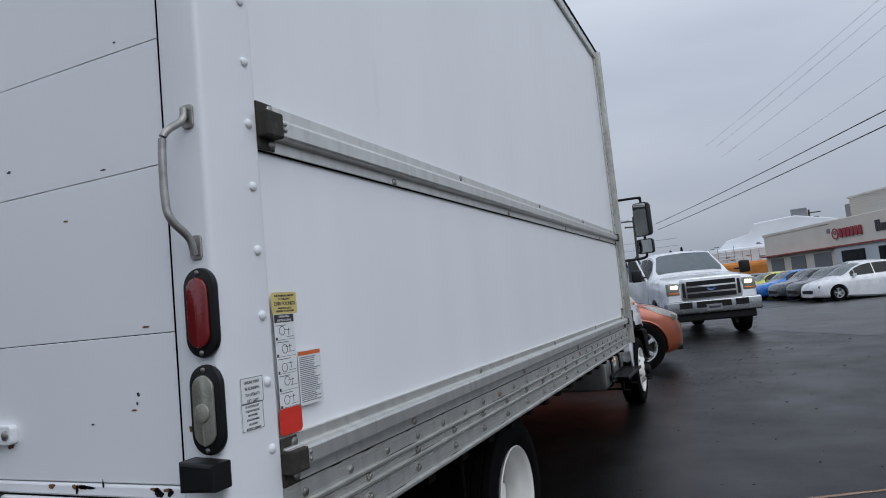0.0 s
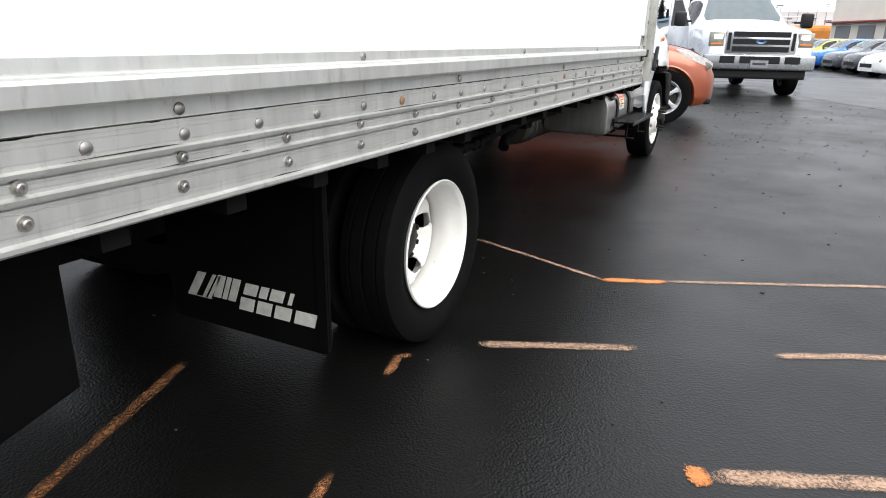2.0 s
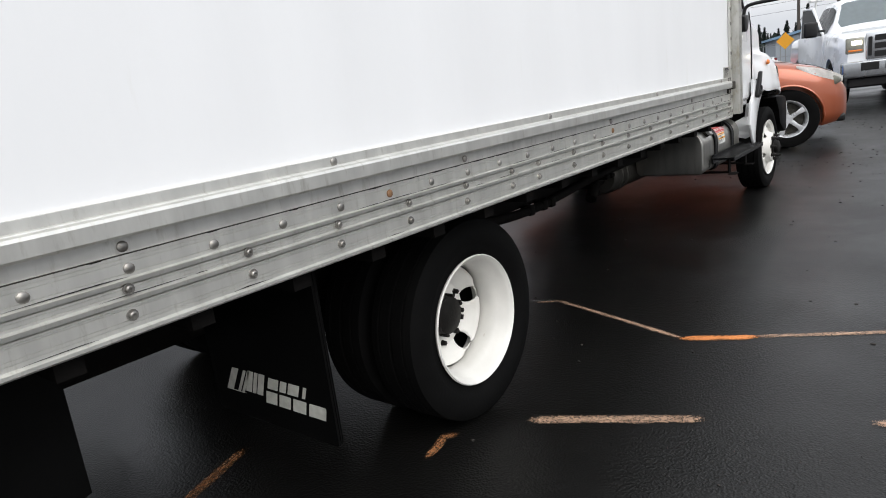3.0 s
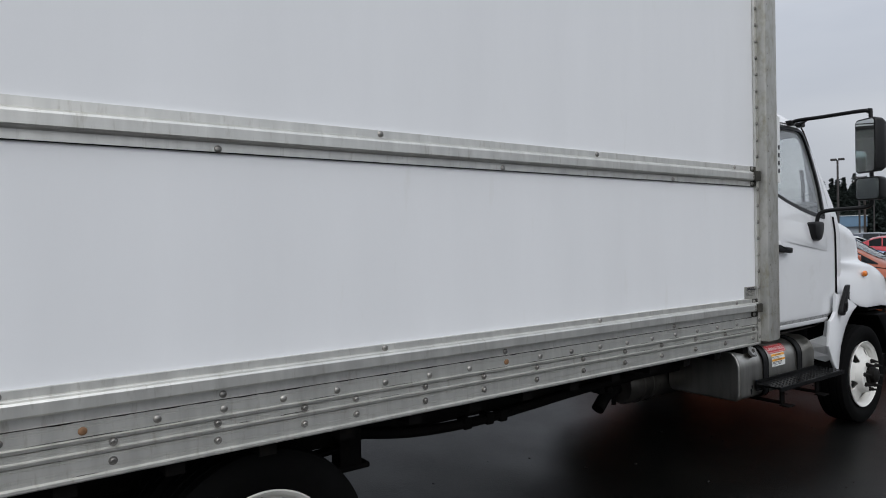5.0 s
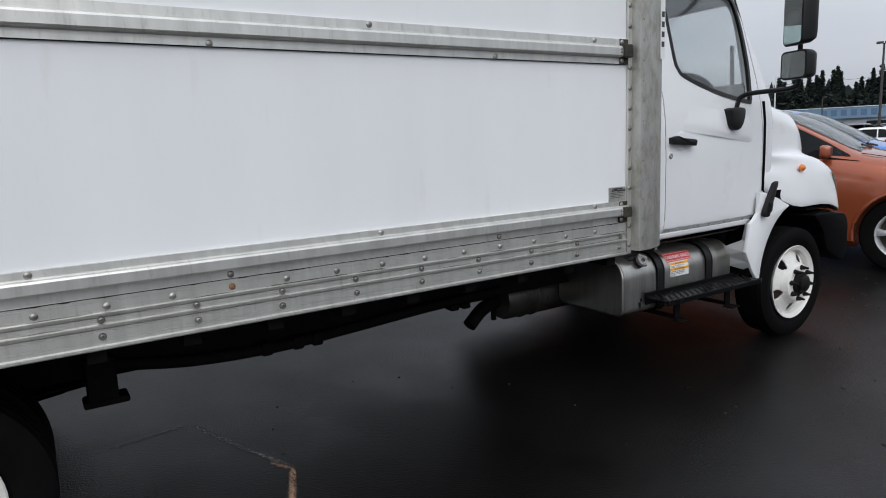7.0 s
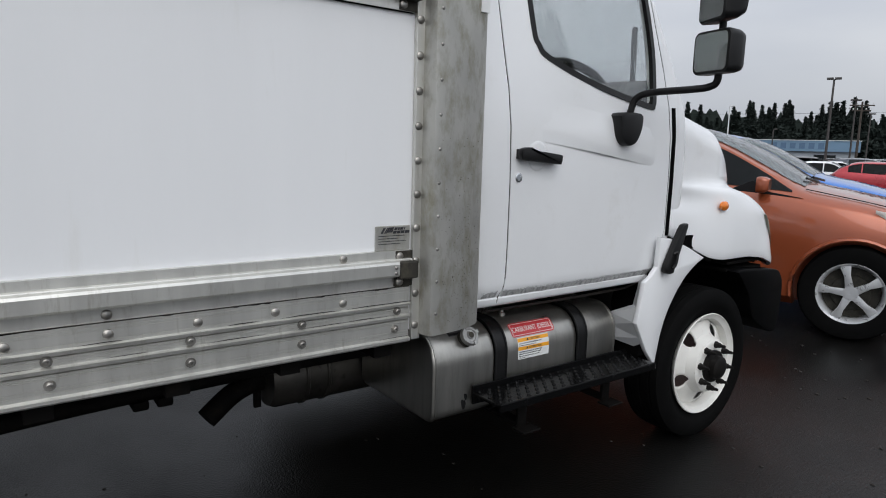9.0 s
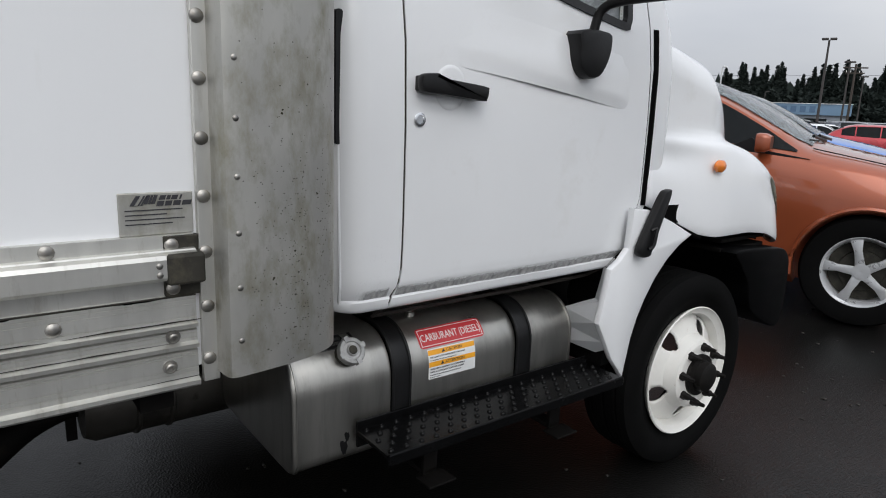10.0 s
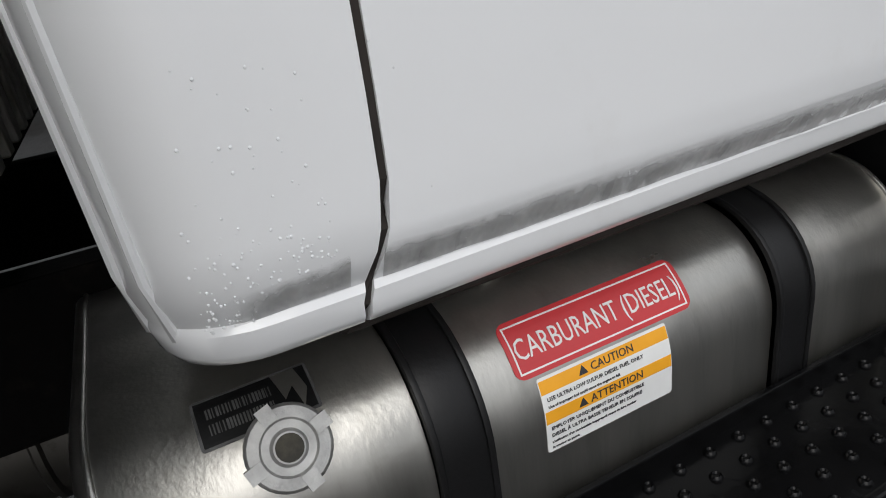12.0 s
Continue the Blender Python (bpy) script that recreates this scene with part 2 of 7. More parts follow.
def rounded(a0, a1, b0, b1, r, n=6):
    pts = []
    for ca, cb, s in ((a1 - r, b1 - r, 0), (a0 + r, b1 - r, 90), (a0 + r, b0 + r, 180), (a1 - r, b0 + r, 270)):
        for k in range(n + 1):
            t = radians(s + 90 * k / n)
            pts.append((ca + r * math.cos(t), cb + r * math.sin(t)))
    return pts


def lathe(profile, n=48, axis="x", bm=None, centre=(0, 0, 0)):
    """Turns (along, radius) pairs round an axis."""
    own = bm if bm is not None else bmesh.new()
    rings = []
    for a, r in profile:
        ring = []
        for k in range(n):
            t = 2 * math.pi * k / n
            c, s = r * math.cos(t), r * math.sin(t)
            p = {"x": (a, c, s), "y": (c, a, s), "z": (c, s, a)}[axis]
            ring.append(own.verts.new((p[0] + centre[0], p[1] + centre[1], p[2] + centre[2])))
        rings.append(ring)
    for p, q in zip(rings, rings[1:]):
        for k in range(n):
            own.faces.new((p[k], p[(k + 1) % n], q[(k + 1) % n], q[k]))
    return own


def cap_ends(bm):
    loops = [e for e in bm.edges if len(e.link_faces) == 1]
    if loops:
        bmesh.ops.holes_fill(bm, edges=loops, sides=0)
    return bm


def tube(points, r, n=10, bm=None, smooth_steps=6):
    """A round bar along a smoothed path."""
    own = bm if bm is not None else bmesh.new()
    pts = [Vector(p) for p in points]
    if smooth_steps and len(pts) > 2:
        out = []
        for i in range(len(pts) - 1):
            p0, p1, p2, p3 = pts[max(i - 1, 0)], pts[i], pts[i + 1], pts[min(i + 2, len(pts) - 1)]
            for k in range(smooth_steps):
                t = k / smooth_steps
                out.append(0.5 * ((2 * p1) + (p2 - p0) * t + (2 * p0 - 5 * p1 + 4 * p2 - p3) * t * t + (3 * p1 - p0 - 3 * p2 + p3) * t ** 3))
        pts = out + [pts[-1]]
    up = Vector((0.13, 0.21, 0.97))
    rings = []
    for i, p in enumerate(pts):
        d = (pts[min(i + 1, len(pts) - 1)] - pts[max(i - 1, 0)]).normalized()
        a = d.cross(up)
        a = a.normalized() if a.length > 1e-4 else Vector((1, 0, 0))
        b = d.cross(a)
        rings.append([own.verts.new(p + r * (math.cos(2 * math.pi * k / n) * a + math.sin(2 * math.pi * k / n) * b)) for k in range(n)])
    for p, q in zip(rings, rings[1:]):
        for k in range(n):
            own.faces.new((p[k], p[(k + 1) % n], q[(k + 1) % n], q[k]))
    own.faces.new(rings[0][::-1])
    own.faces.new(rings[-1])
    return own


def lettering(name, words, size, mat, parent, m, spacing=1.0, shear=0.0, align="LEFT", width=1.0):
    """Writing in the built-in font, as a thin mesh."""
    cu = bpy.data.curves.new(name, "FONT")
    cu.body, cu.size, cu.extrude, cu.shear, cu.align_x = words, size, 0.0004, shear, align
    cu.space_character = spacing
    cu.resolution_u = 2
    ob = new(name, cu)
    dg = bpy.context.evaluated_depsgraph_get()
    me = bpy.data.meshes.new_from_object(ob.evaluated_get(dg))
    bpy.data.objects.remove(ob)
    me.materials.clear()
    me.materials.append(mat)
    out = new(name, me)
    out.parent = parent
    out.matrix_local = m @ Matrix.Diagonal((width, 1, 1, 1))
    return out


def side_text(y, z, x=0.0):
    """A pose for writing on a wall that faces +x, read along +y."""
    return Matrix(((0, 0, 1, x), (1, 0, 0, y), (0, 1, 0, z), (0, 0, 0, 1)))


def ground_z(x, y):
    """The lot is level round the truck's rear, rises a little ahead of it and falls off again."""
    t = min(1.0, max(0.0, (y - 4.0) / 10.0))
    s = min(1.0, max(0.0, (y - 19.0) / 13.0))
    return 0.158 * t * t * (3 - 2 * t) * (1 - s * s * (3 - 2 * s))


# ---- ground ----
def build_ground():
    m = material("wet_asphalt", (0.0042, 0.0041, 0.0038), 0.2, vary=0.25, scale=0.55, bump=0.45, bump_scale=150, rough_vary=0.1, spec=0.26, second=(0.008, 0.0077, 0.007), second_at=(0.45, 0.75))
    n, l = m.node_tree.nodes, m.node_tree.links
    b = n["Principled BSDF"]
    tc = n.new("ShaderNodeTexCoord")
    pools, grit, wet = n.new("ShaderNodeTexNoise"), n.new("ShaderNodeTexVoronoi"), n.new("ShaderNodeMapRange")
    pools.inputs["Scale"].default_value, pools.inputs["Detail"].default_value, pools.inputs["Roughness"].default_value = 0.9, 7, 0.6
    grit.inputs["Scale"].default_value = 110
    wet.inputs["From Min"].default_value, wet.inputs["From Max"].default_value = 0.35, 0.65
    wet.inputs["To Min"].default_value, wet.inputs["To Max"].default_value = 0.28, 0.42
    dry, soft = n.new("ShaderNodeMapRange"), n.new("ShaderNodeBump")
    dry.inputs["From Min"].default_value, dry.inputs["From Max"].default_value = 0.35, 0.65
    dry.inputs["To Min"].default_value, dry.inputs["To Max"].default_value = 0.25, 0.55
    soft.inputs["Distance"].default_value = 0.004
    for a, c in ((tc.outputs["Object"], pools.inputs["Vector"]), (tc.outputs["Object"], grit.inputs["Vector"]), (pools.outputs["Fac"], wet.inputs["Value"]), (wet.outputs[0], b.inputs["Roughness"]), (pools.outputs["Fac"], dry.inputs["Value"]), (dry.outputs[0], soft.inputs["Strength"]), (grit.outputs["Distance"], soft.inputs["Height"]), (soft.outputs[0], b.inputs["Normal"])):
        l.new(a, c)
    xs = np.concatenate([[-1500, -600, -250, -120, -60], np.arange(-30, 31, 3.0), [60, 120, 250, 600, 1500]])
    ys = np.concatenate([[-1500, -500, -150, -50, -20], np.arange(-8, 34, 1.0), [40, 60, 100, 200, 500, 1500]])
    bm = bmesh.new()
    grid = [[bm.verts.new((x, y, ground_z(x, y))) for y in ys] for x in xs]
    for i in range(len(xs) - 1):
        for j in range(len(ys) - 1):
            bm.faces.new((grid[i][j], grid[i + 1][j], grid[i + 1][j + 1], grid[i][j + 1]))
    tagged(link("ground", bm, m, smooth=True), "dark wet asphalt of a car lot with a damp sheen", "ground", kind="structure")


build_ground()


# ---- the box truck ----
truck = thing("box_truck", pose(0, 0, 0), "white box truck with worn aluminium rails, parked on wet asphalt", "truck")
MID = -1.22
BOX_TOP = 3.88


def mirrored(bm):
    """A copy of the mesh on the truck's other side."""
    other = bm.copy()
    for v in other.verts:
        v.co.x = 2 * MID - v.co.x
    bmesh.ops.reverse_faces(other, faces=other.faces)
    return other


def along(profile, y0, y1):
    return prism(profile, y1 - y0, "y", y0)


LOW_RAIL = [(-0.03, 0.921), (0.008, 0.918), (0.011, 0.922), (0.011, 0.930), (0.0, 0.934), (0.0, 0.986), (-0.005, 0.988), (-0.005, 0.992), (0.009, 0.994), (0.010, 1.001), (0.0, 1.005), (0.0, 1.025), (-0.005, 1.027), (-0.005, 1.031), (0.009, 1.033), (0.010, 1.040), (0.0, 1.043), (0.0, 1.092), (-0.008, 1.094), (-0.008, 1.128), (0.026, 1.130), (0.031, 1.136), (0.031, 1.168), (0.027, 1.175), (0.013, 1.178), (0.011, 1.1805), (0.002, 1.182), (0.001, 1.205), (-0.03, 1.207)]
UP_RAIL = [(-0.03, 1.899), (0.0, 1.899), (0.0, 1.928), (0.024, 1.932), (0.028, 1.939), (0.028, 1.973), (0.024, 1.981), (0.008, 1.987), (0.001, 1.991), (0.0, 2.020), (-0.03, 2.022)]
RAIL_Y0, RAIL_Y1 = 0.214, 5.394


def scored(profile, heights):
    """Fine grooves along the flat outer faces of an extrusion."""
    out = []
    for (x0, z0), (x1, z1) in zip(profile, profile[1:] + profile[:1]):
        out.append((x0, z0))
        if x0 == x1 == 0.0:
            for z in heights:
                if z0 + 0.002 < z < z1 - 0.002:
                    out += [(0.0, z - 0.0011), (-0.0016, z - 0.0005), (-0.0016, z + 0.0005), (0.0, z + 0.0011)]
    return out


LOW_RAIL = scored(LOW_RAIL, (0.9445, 0.953, 0.9775, 0.982, 1.0115, 1.0205, 1.0515, 1.0755, 1.0835))

cargo = part("cargo_box", box(2 * MID + 0.012, -0.012, 0.16, 5.46, 0.95, BOX_TOP - 0.03), PANEL, truck, "smooth white fibreglass cargo box")
low_rail = part("lower_side_rail", along(LOW_RAIL, RAIL_Y0, RAIL_Y1), ALU, truck, "ribbed aluminium lower rail with bolts")
up_rail = part("upper_side_rail", along(UP_RAIL, RAIL_Y0, RAIL_Y1), ALU, truck, "aluminium rub rail with bolts")
part("lower_side_rail", mirrored(along(LOW_RAIL, RAIL_Y0, RAIL_Y1)), ALU, truck)
part("upper_side_rail", mirrored(along(UP_RAIL, RAIL_Y0, RAIL_Y1)), ALU, truck)


def dome(r, h, n=12):
    bm = lathe([(0.0, r), (h * 0.45, r * 0.96), (h * 0.8, r * 0.7), (h, r * 0.3)], n)
    cap_ends(bm)
    return bm


def bolt_mesh():
    bm = lathe([(0.0, 0.013), (0.003, 0.013), (0.003, 0.009), (0.009, 0.0085), (0.011, 0.006), (0.011, 0.003), (0.008, 0.002)], 12)
    cap_ends(bm)
    return bm


def keep_mesh(bm, mat, name):
    ob = link(name, bm, mat, smooth=True)
    me = ob.data
    bpy.data.objects.remove(ob)
    return me


RIVET = keep_mesh(dome(0.0125, 0.007), STEEL, "rivet")
RIVET_RUST = keep_mesh(dome(0.0125, 0.007), RUSTY, "rivet")
BOLT = keep_mesh(bolt_mesh(), STEEL, "bolt")
RIVET_WHITE = keep_mesh(dome(0.0115, 0.008), POST_WHITE, "rivet")
RIVET_SMALL = keep_mesh(dome(0.006, 0.004, 8), STEEL, "rivet")
PITCH = 1.2192
rng = random.Random(4)
for k in range(27):
    y = 0.9 + PITCH * (k - 3) / 6
    if y < RAIL_Y1 - 0.05:
        share("rivet", RIVET_RUST if k in (7, 15) else RIVET, low_rail, pose(0.0, y, 1.062 + rng.uniform(-0.002, 0.002)))
for k in range(-1, 5):
    y = 0.9 + PITCH * k
    if RAIL_Y0 < y < RAIL_Y1:
        share("rivet", RIVET, low_rail, pose(-0.007, y, 1.108))
        share("rivet", RIVET, up_rail, pose(0.0, y, 1.908))
    y += PITCH / 2
    if RAIL_Y0 + 0.1 < y < RAIL_Y1:
        share("rivet", RIVET, low_rail, pose(0.001, y, 1.192))
        share("rivet", RIVET, up_rail, pose(0.0, y, 2.006))
for y in [0.28 + 0.3028 * k for k in range(8)] + [2.604 + 0.3048 * k for k in range(10)]:
    if y < RAIL_Y1:
        share("bolt", BOLT, low_rail, pose(0.0, y + rng.uniform(-0.004, 0.004), 1.018, rng.uniform(0, 60)))
        share("bolt", BOLT, low_rail, pose(0.0, y + rng.uniform(-0.004, 0.004), 0.962, rng.uniform(0, 60)))


grime = random.Random(17)
part("rail_joint", box(-0.004, 0.0004, RAIL_Y0, RAIL_Y1, 1.0905, 1.0930), DARK_STEEL, low_rail, "dark joint line along the rail")
for k in range(46):
    y = grime.uniform(0.26, 5.3)
    ln_ = grime.uniform(0.02, 0.12)
    part("grime", prism([(y, 1.0915), (y + ln_ * 0.3, 1.0915 - grime.uniform(0.0006, 0.0028)), (y + ln_ * 0.7, 1.0915 - grime.uniform(0.0006, 0.0034)), (y + ln_, 1.0915)], 0.0006, "x", 0.0002), CHASSIS, low_rail)
for k in range(40):
    y = grime.uniform(0.25, 5.3)
    z = grime.choice((0.9345, 1.0055, 1.0435, 1.0435))
    ln_ = grime.uniform(0.03, 0.22)
    part("grime", prism([(y, z), (y + ln_, z), (y + ln_ * 0.8, z + grime.uniform(0.0006, 0.0022)), (y + ln_ * 0.35, z + grime.uniform(0.0008, 0.003))], 0.0005, "x", 0.0002), DARK_STEEL, low_rail)
part("rail_sealant", box(-0.012, -0.003, RAIL_Y0, RAIL_Y1, 1.8968, 1.8985), GAP, up_rail, "thin black line under the rail")


def rail_end(y, z0, z1, way, parent):
    """A dark plate with a bent cover over the end of a rail."""
    bm = box(-0.01, 0.004, y - way * 0.002, y + way * 0.058, z0, z1, 0.002)
    box(-0.004, 0.036, y - way * 0.004, y + way * 0.060, z0 + 0.028, z1 - 0.028, 0.005, bm=bm)
    br = part("end_bracket", bm, DARK_STEEL, parent, "tarnished steel end bracket")
    for z in (z0 + 0.016, z1 - 0.016):
        share("rivet", RIVET, br, pose(0.004, y + way * 0.045, z))
    for z in (-0.007, 0.009):
        share("rivet", RIVET_SMALL, br, pose(0.03, y + way * 0.072, (z0 + z1) / 2 + z))


rail_end(0.212, 1.094, 1.204, 1, low_rail)
rail_end(0.212, 1.900, 2.020, 1, up_rail)
rail_end(5.400, 1.094, 1.204, -1, low_rail)
rail_end(5.400, 1.900, 2.020, -1, up_rail)

# front corner post: flat flange, then a broad rounded corner
arc = [(0.004, 5.458), (0.044, 5.462), (0.054, 5.468), (0.057, 5.480), (0.052, 5.53), (0.044, 5.585), (0.032, 5.635)]
for k in range(9):
    t = radians(14 + 76 * k / 8)
    arc.append((-0.075 + 0.10 * math.cos(t), 5.630 + 0.10 * math.sin(t)))
arc += [(-0.30, 5.73), (-0.30, 5.70), (-0.03, 5.60), (-0.03, 5.458)]
corner = part("corner_post", prism(arc, BOX_TOP - 0.04 - 0.938, "z", 0.938), POST, truck, "stained rounded aluminium corner post", smooth=True)
part("corner_post", mirrored(prism(arc, BOX_TOP - 0.04 - 0.938, "z", 0.938)), POST, truck, smooth=True)
flange = part("post_flange", box(-0.01, 0.005, 5.432, 5.462, 0.921, BOX_TOP - 0.04, 0.002), ALU, truck, "riveted aluminium flange")
for k in range(28):
    share("rivet", RIVET, flange, pose(0.005, 5.443, 0.967 + 0.1016 * k))
    if k < 27:
        share("rivet", RIVET_SMALL, corner, pose(0.0555, 5.487, 1.008 + 0.1005 * k))
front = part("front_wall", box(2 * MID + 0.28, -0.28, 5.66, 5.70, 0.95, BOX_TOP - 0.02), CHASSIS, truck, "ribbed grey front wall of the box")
for k in range(15):
    part("wall_rib", box(-0.36 - 0.125 * k, -0.31 - 0.125 * k, 5.70, 5.716, 0.97, BOX_TOP - 0.04, 0.004), POST, front)
specks = bmesh.new()
rs_ = random.Random(51)
for k in range(520):
    u = rs_.gauss(0.13, 0.05) if k < 400 else rs_.uniform(0.01, 0.28)
    z = rs_.gauss(1.16, 0.13) if k < 400 else rs_.uniform(0.89, 1.6)
    if not (0.0 < u < 0.25 and z > 0.945):
        continue
    if u < 0.15:
        lean = 0.12 + 0.6 * u
        px_, py_, nx_, ny_ = 0.0578 - 0.08 * u - 0.55 * u * u, 5.483 + u, math.cos(lean), math.sin(lean)
    else:
        t = radians(14) + min((u - 0.15) / 0.10, 1.2)
        px_, py_, nx_, ny_ = -0.075 + 0.1004 * math.cos(t), 5.630 + 0.1004 * math.sin(t), math.cos(t), math.sin(t)
    r_ = rs_.uniform(0.0004, 0.0013) * (1.8 if rs_.random() < 0.06 else 1.0)
    vs_ = [specks.verts.new((px_ - ny_ * r_ * math.cos(q) * 1.3, py_ + nx_ * r_ * math.cos(q) * 1.3, z + r_ * math.sin(q) * rs_.uniform(0.7, 1.2))) for q in (0, 1.05, 2.1, 3.14, 4.2, 5.24)]
    specks.faces.new(vs_)
part("specks", specks, material("moss_specks", (0.035, 0.032, 0.018), 0.9, vary=0.4, scale=40), corner, "dark moss specks on the post")["kind"] = "stuff"
plate_tag = part("sticker", box(0.020, 0.0265, 5.652, 5.685, 1.93, 2.35), CREAM, truck, "narrow white sticker with illegible marks")
for k in range(4):
    part("print", box(0.0265, 0.027, 5.658, 5.680, 1.99 + 0.05 * k, 2.018 + 0.05 * k), INK, plate_tag)

# top rail and roof
TOP = [(-0.06, BOX_TOP - 0.1), (0.012, BOX_TOP - 0.1), (0.016, BOX_TOP - 0.06), (0.012, BOX_TOP - 0.02), (-0.01, BOX_TOP), (-0.06, BOX_TOP)]
top_rail = part("top_rail", along(TOP, 0.05, 5.69), ALU, truck, "aluminium roof rail")
part("top_rail", mirrored(along(TOP, 0.05, 5.69)), ALU, truck)
for k in range(46):
    share("rivet", RIVET_SMALL, top_rail, pose(0.013, 0.25 + 0.118 * k, BOX_TOP - 0.085))
part("roof_edge_strip", box(0.010, 0.018, 0.05, 5.66, BOX_TOP - 0.035, BOX_TOP - 0.004), GAP, truck, "black roof edge strip")
part("roof", box(2 * MID + 0.05, -0.05, 0.05, 5.7, BOX_TOP - 0.02, BOX_TOP + 0.01, 0.008), PANEL, truck, "white roof")

# rear frame
POST_PLAN = rounded(-0.118, 0.003, 0.028, 0.214, 0.014, 3)
rear_post = part("rear_post", prism(POST_PLAN, BOX_TOP - 0.936, "z", 0.936), POST_WHITE, truck, "white painted rear corner post with rust at its foot", smooth=True)
part("rear_post", mirrored(prism(POST_PLAN, BOX_TOP - 0.936, "z", 0.936)), POST_WHITE, truck, smooth=True)
for k in range(16):
    share("rivet", RIVET_WHITE, rear_post, pose(0.003, 0.177, 1.191 + 0.1524 * k))
share("rivet", RIVET_SMALL, rear_post, pose(0.003, 0.180, 0.962))
part("rear_header", box(2 * MID + 0.165, -0.118, 0.035, 0.12, 3.4, BOX_TOP, 0.01), POST_WHITE, truck)
sill = part("rear_sill", box(2 * MID + 0.165, -0.118, 0.032, 0.16, 1.114, 1.144, 0.006), POST_WHITE, truck, "white rear sill with chips and rust")
part("sill_edge", box(2 * MID + 0.16, -0.118, 0.015, 0.16, 1.096, 1.1125, 0.003), POST_WHITE, truck)
part("sill_gap", box(2 * MID + 0.16, -0.119, 0.029, 0.12, 1.1120, 1.1145), GAP, truck)


def blotch(name, cy, cz, ry, rz, mat, parent, make, seed, n=18):
    """A thin patch with a ragged outline; make() turns (a, b, d) into a place."""
    r = random.Random(seed)
    bm = bmesh.new()
    pts = []
    for k in range(n):
        t = 2 * math.pi * k / n
        s = 0.8 + 0.16 * math.sin(2 * t + seed) + 0.12 * math.sin(3 * t + 2.1 * seed) + 0.08 * math.sin(7 * t + seed) + r.uniform(-0.06, 0.06)
        pts.append((cy + ry * s * math.cos(t), cz + rz * s * math.sin(t)))
    low = [bm.verts.new(make(a, b, 0.0)) for a, b in pts]
    up = [bm.verts.new(make(a, b, 0.0012)) for a, b in pts]
    bm.faces.new(up)
    for k in range(n):
        bm.faces.new((low[k], low[(k + 1) % n], up[(k + 1) % n], up[k]))
    return part(name, bm, mat, parent)


on_rear = lambda a, b, d: (a + 0.03, 0.028 - d, b)
on_door = lambda a, b, d: (a + 0.03, 0.062 - d, b)
on_sill = lambda a, b, d: (a + 0.03, 0.032 - d, b)
for i, (a, b, ra, rb) in enumerate([(-0.140, 1.02, 0.009, 0.04), (-0.135, 0.978, 0.015, 0.03), (-0.118, 0.948, 0.03, 0.010), (-0.141, 1.07, 0.005, 0.03), (-0.112, 1.267, 0.010, 0.007)]):
    blotch("rust_patch", a, b, ra, rb, RUST, rear_post, on_rear, i)
for i, a in enumerate([-0.2, -0.235, -0.47, -0.50, -0.58, -0.83, -0.87, -1.25]):
    blotch("rust_patch", a, 1.136, 0.010 + 0.006 * (i % 3), 0.006, RUST, sill, on_sill, 20 + i)

door_edges = [1.146, 1.478, 1.857, 2.15, 2.50, 2.85, 3.2, 3.40]
shutter_door = part("roll_up_door", box(2 * MID + 0.13, -0.118, 0.07, 0.1, 1.146, 3.42), GAP, truck, "white panelled roll-up door with scratches")
for z0, z1 in zip(door_edges, door_edges[1:]):
    part("door_panel", box(2 * MID + 0.14, -0.1206, 0.062, 0.082, z0 + 0.0009, z1 - 0.0009, 0.0012), PANEL, shutter_door)
part("door_edge_seal", box(-0.1203, -0.1187, 0.0335, 0.08, 1.146, 3.4), GAP, truck, "black gap beside the roll-up door")
shutter_door.location.y = -0.026
r2 = random.Random(9)
for i, (a, b) in enumerate([(-0.49, 1.772), (-0.275, 1.345), (-0.28, 1.325), (-0.29, 1.31), (-0.7, 1.93), (-0.43, 1.28), (-0.24, 1.495), (-0.35, 1.876), (-0.29, 2.175)]):
    blotch("scratch", a, b, r2.uniform(0.004, 0.014), r2.uniform(0.002, 0.006), INK if i % 3 else RUST, shutter_door, on_door, 40 + i, 9)
part("door_latch", prism(rounded(-0.905, -0.675, 1.236, 1.284, 0.012, 4), -0.02, "y", 0.062, 0.003), POST_WHITE, shutter_door, "white latch bar with rust round its bolt")
blotch("rust_patch", -0.735, 1.232, 0.012, 0.014, RUST, shutter_door, on_door, 70)
for a, b in ((-0.695, 1.26), (-0.798, 1.178), (-0.798, 1.150)):
    share("rivet", RIVET, shutter_door, Matrix.Translation((a, 0.042 if b > 1.2 else 0.062, b)) @ pose(0, 0, 0, 0, 0, -90))
STREAK = material("rust_streak", (0.42, 0.30, 0.16), 0.7, vary=0.3, scale=60)
part("rust_streak", prism([(-0.902, 1.47), (-0.896, 1.47), (-0.898, 1.36), (-0.901, 1.285), (-0.905, 1.285), (-0.904, 1.36)], -0.0006, "y", 0.0618), STREAK, shutter_door)
for zz in (1.465, 1.424):
    part("rust_ring", lathe([(0.0615, 0.011), (0.0608, 0.011), (0.0608, 0.007)], 12, "y", centre=(-0.900, 0, zz)), RUST, shutter_door)
    share("rivet", RIVET_SMALL, shutter_door, Matrix.Translation((-0.900, 0.062, zz)) @ pose(0, 0, 0, 0, 0, -90))
for zz in (1.56, 1.518):
    share("rivet", RIVET_WHITE, shutter_door, Matrix.Translation((-0.900, 0.066, zz)) @ pose(0, 0, 0, 0, 0, -90))
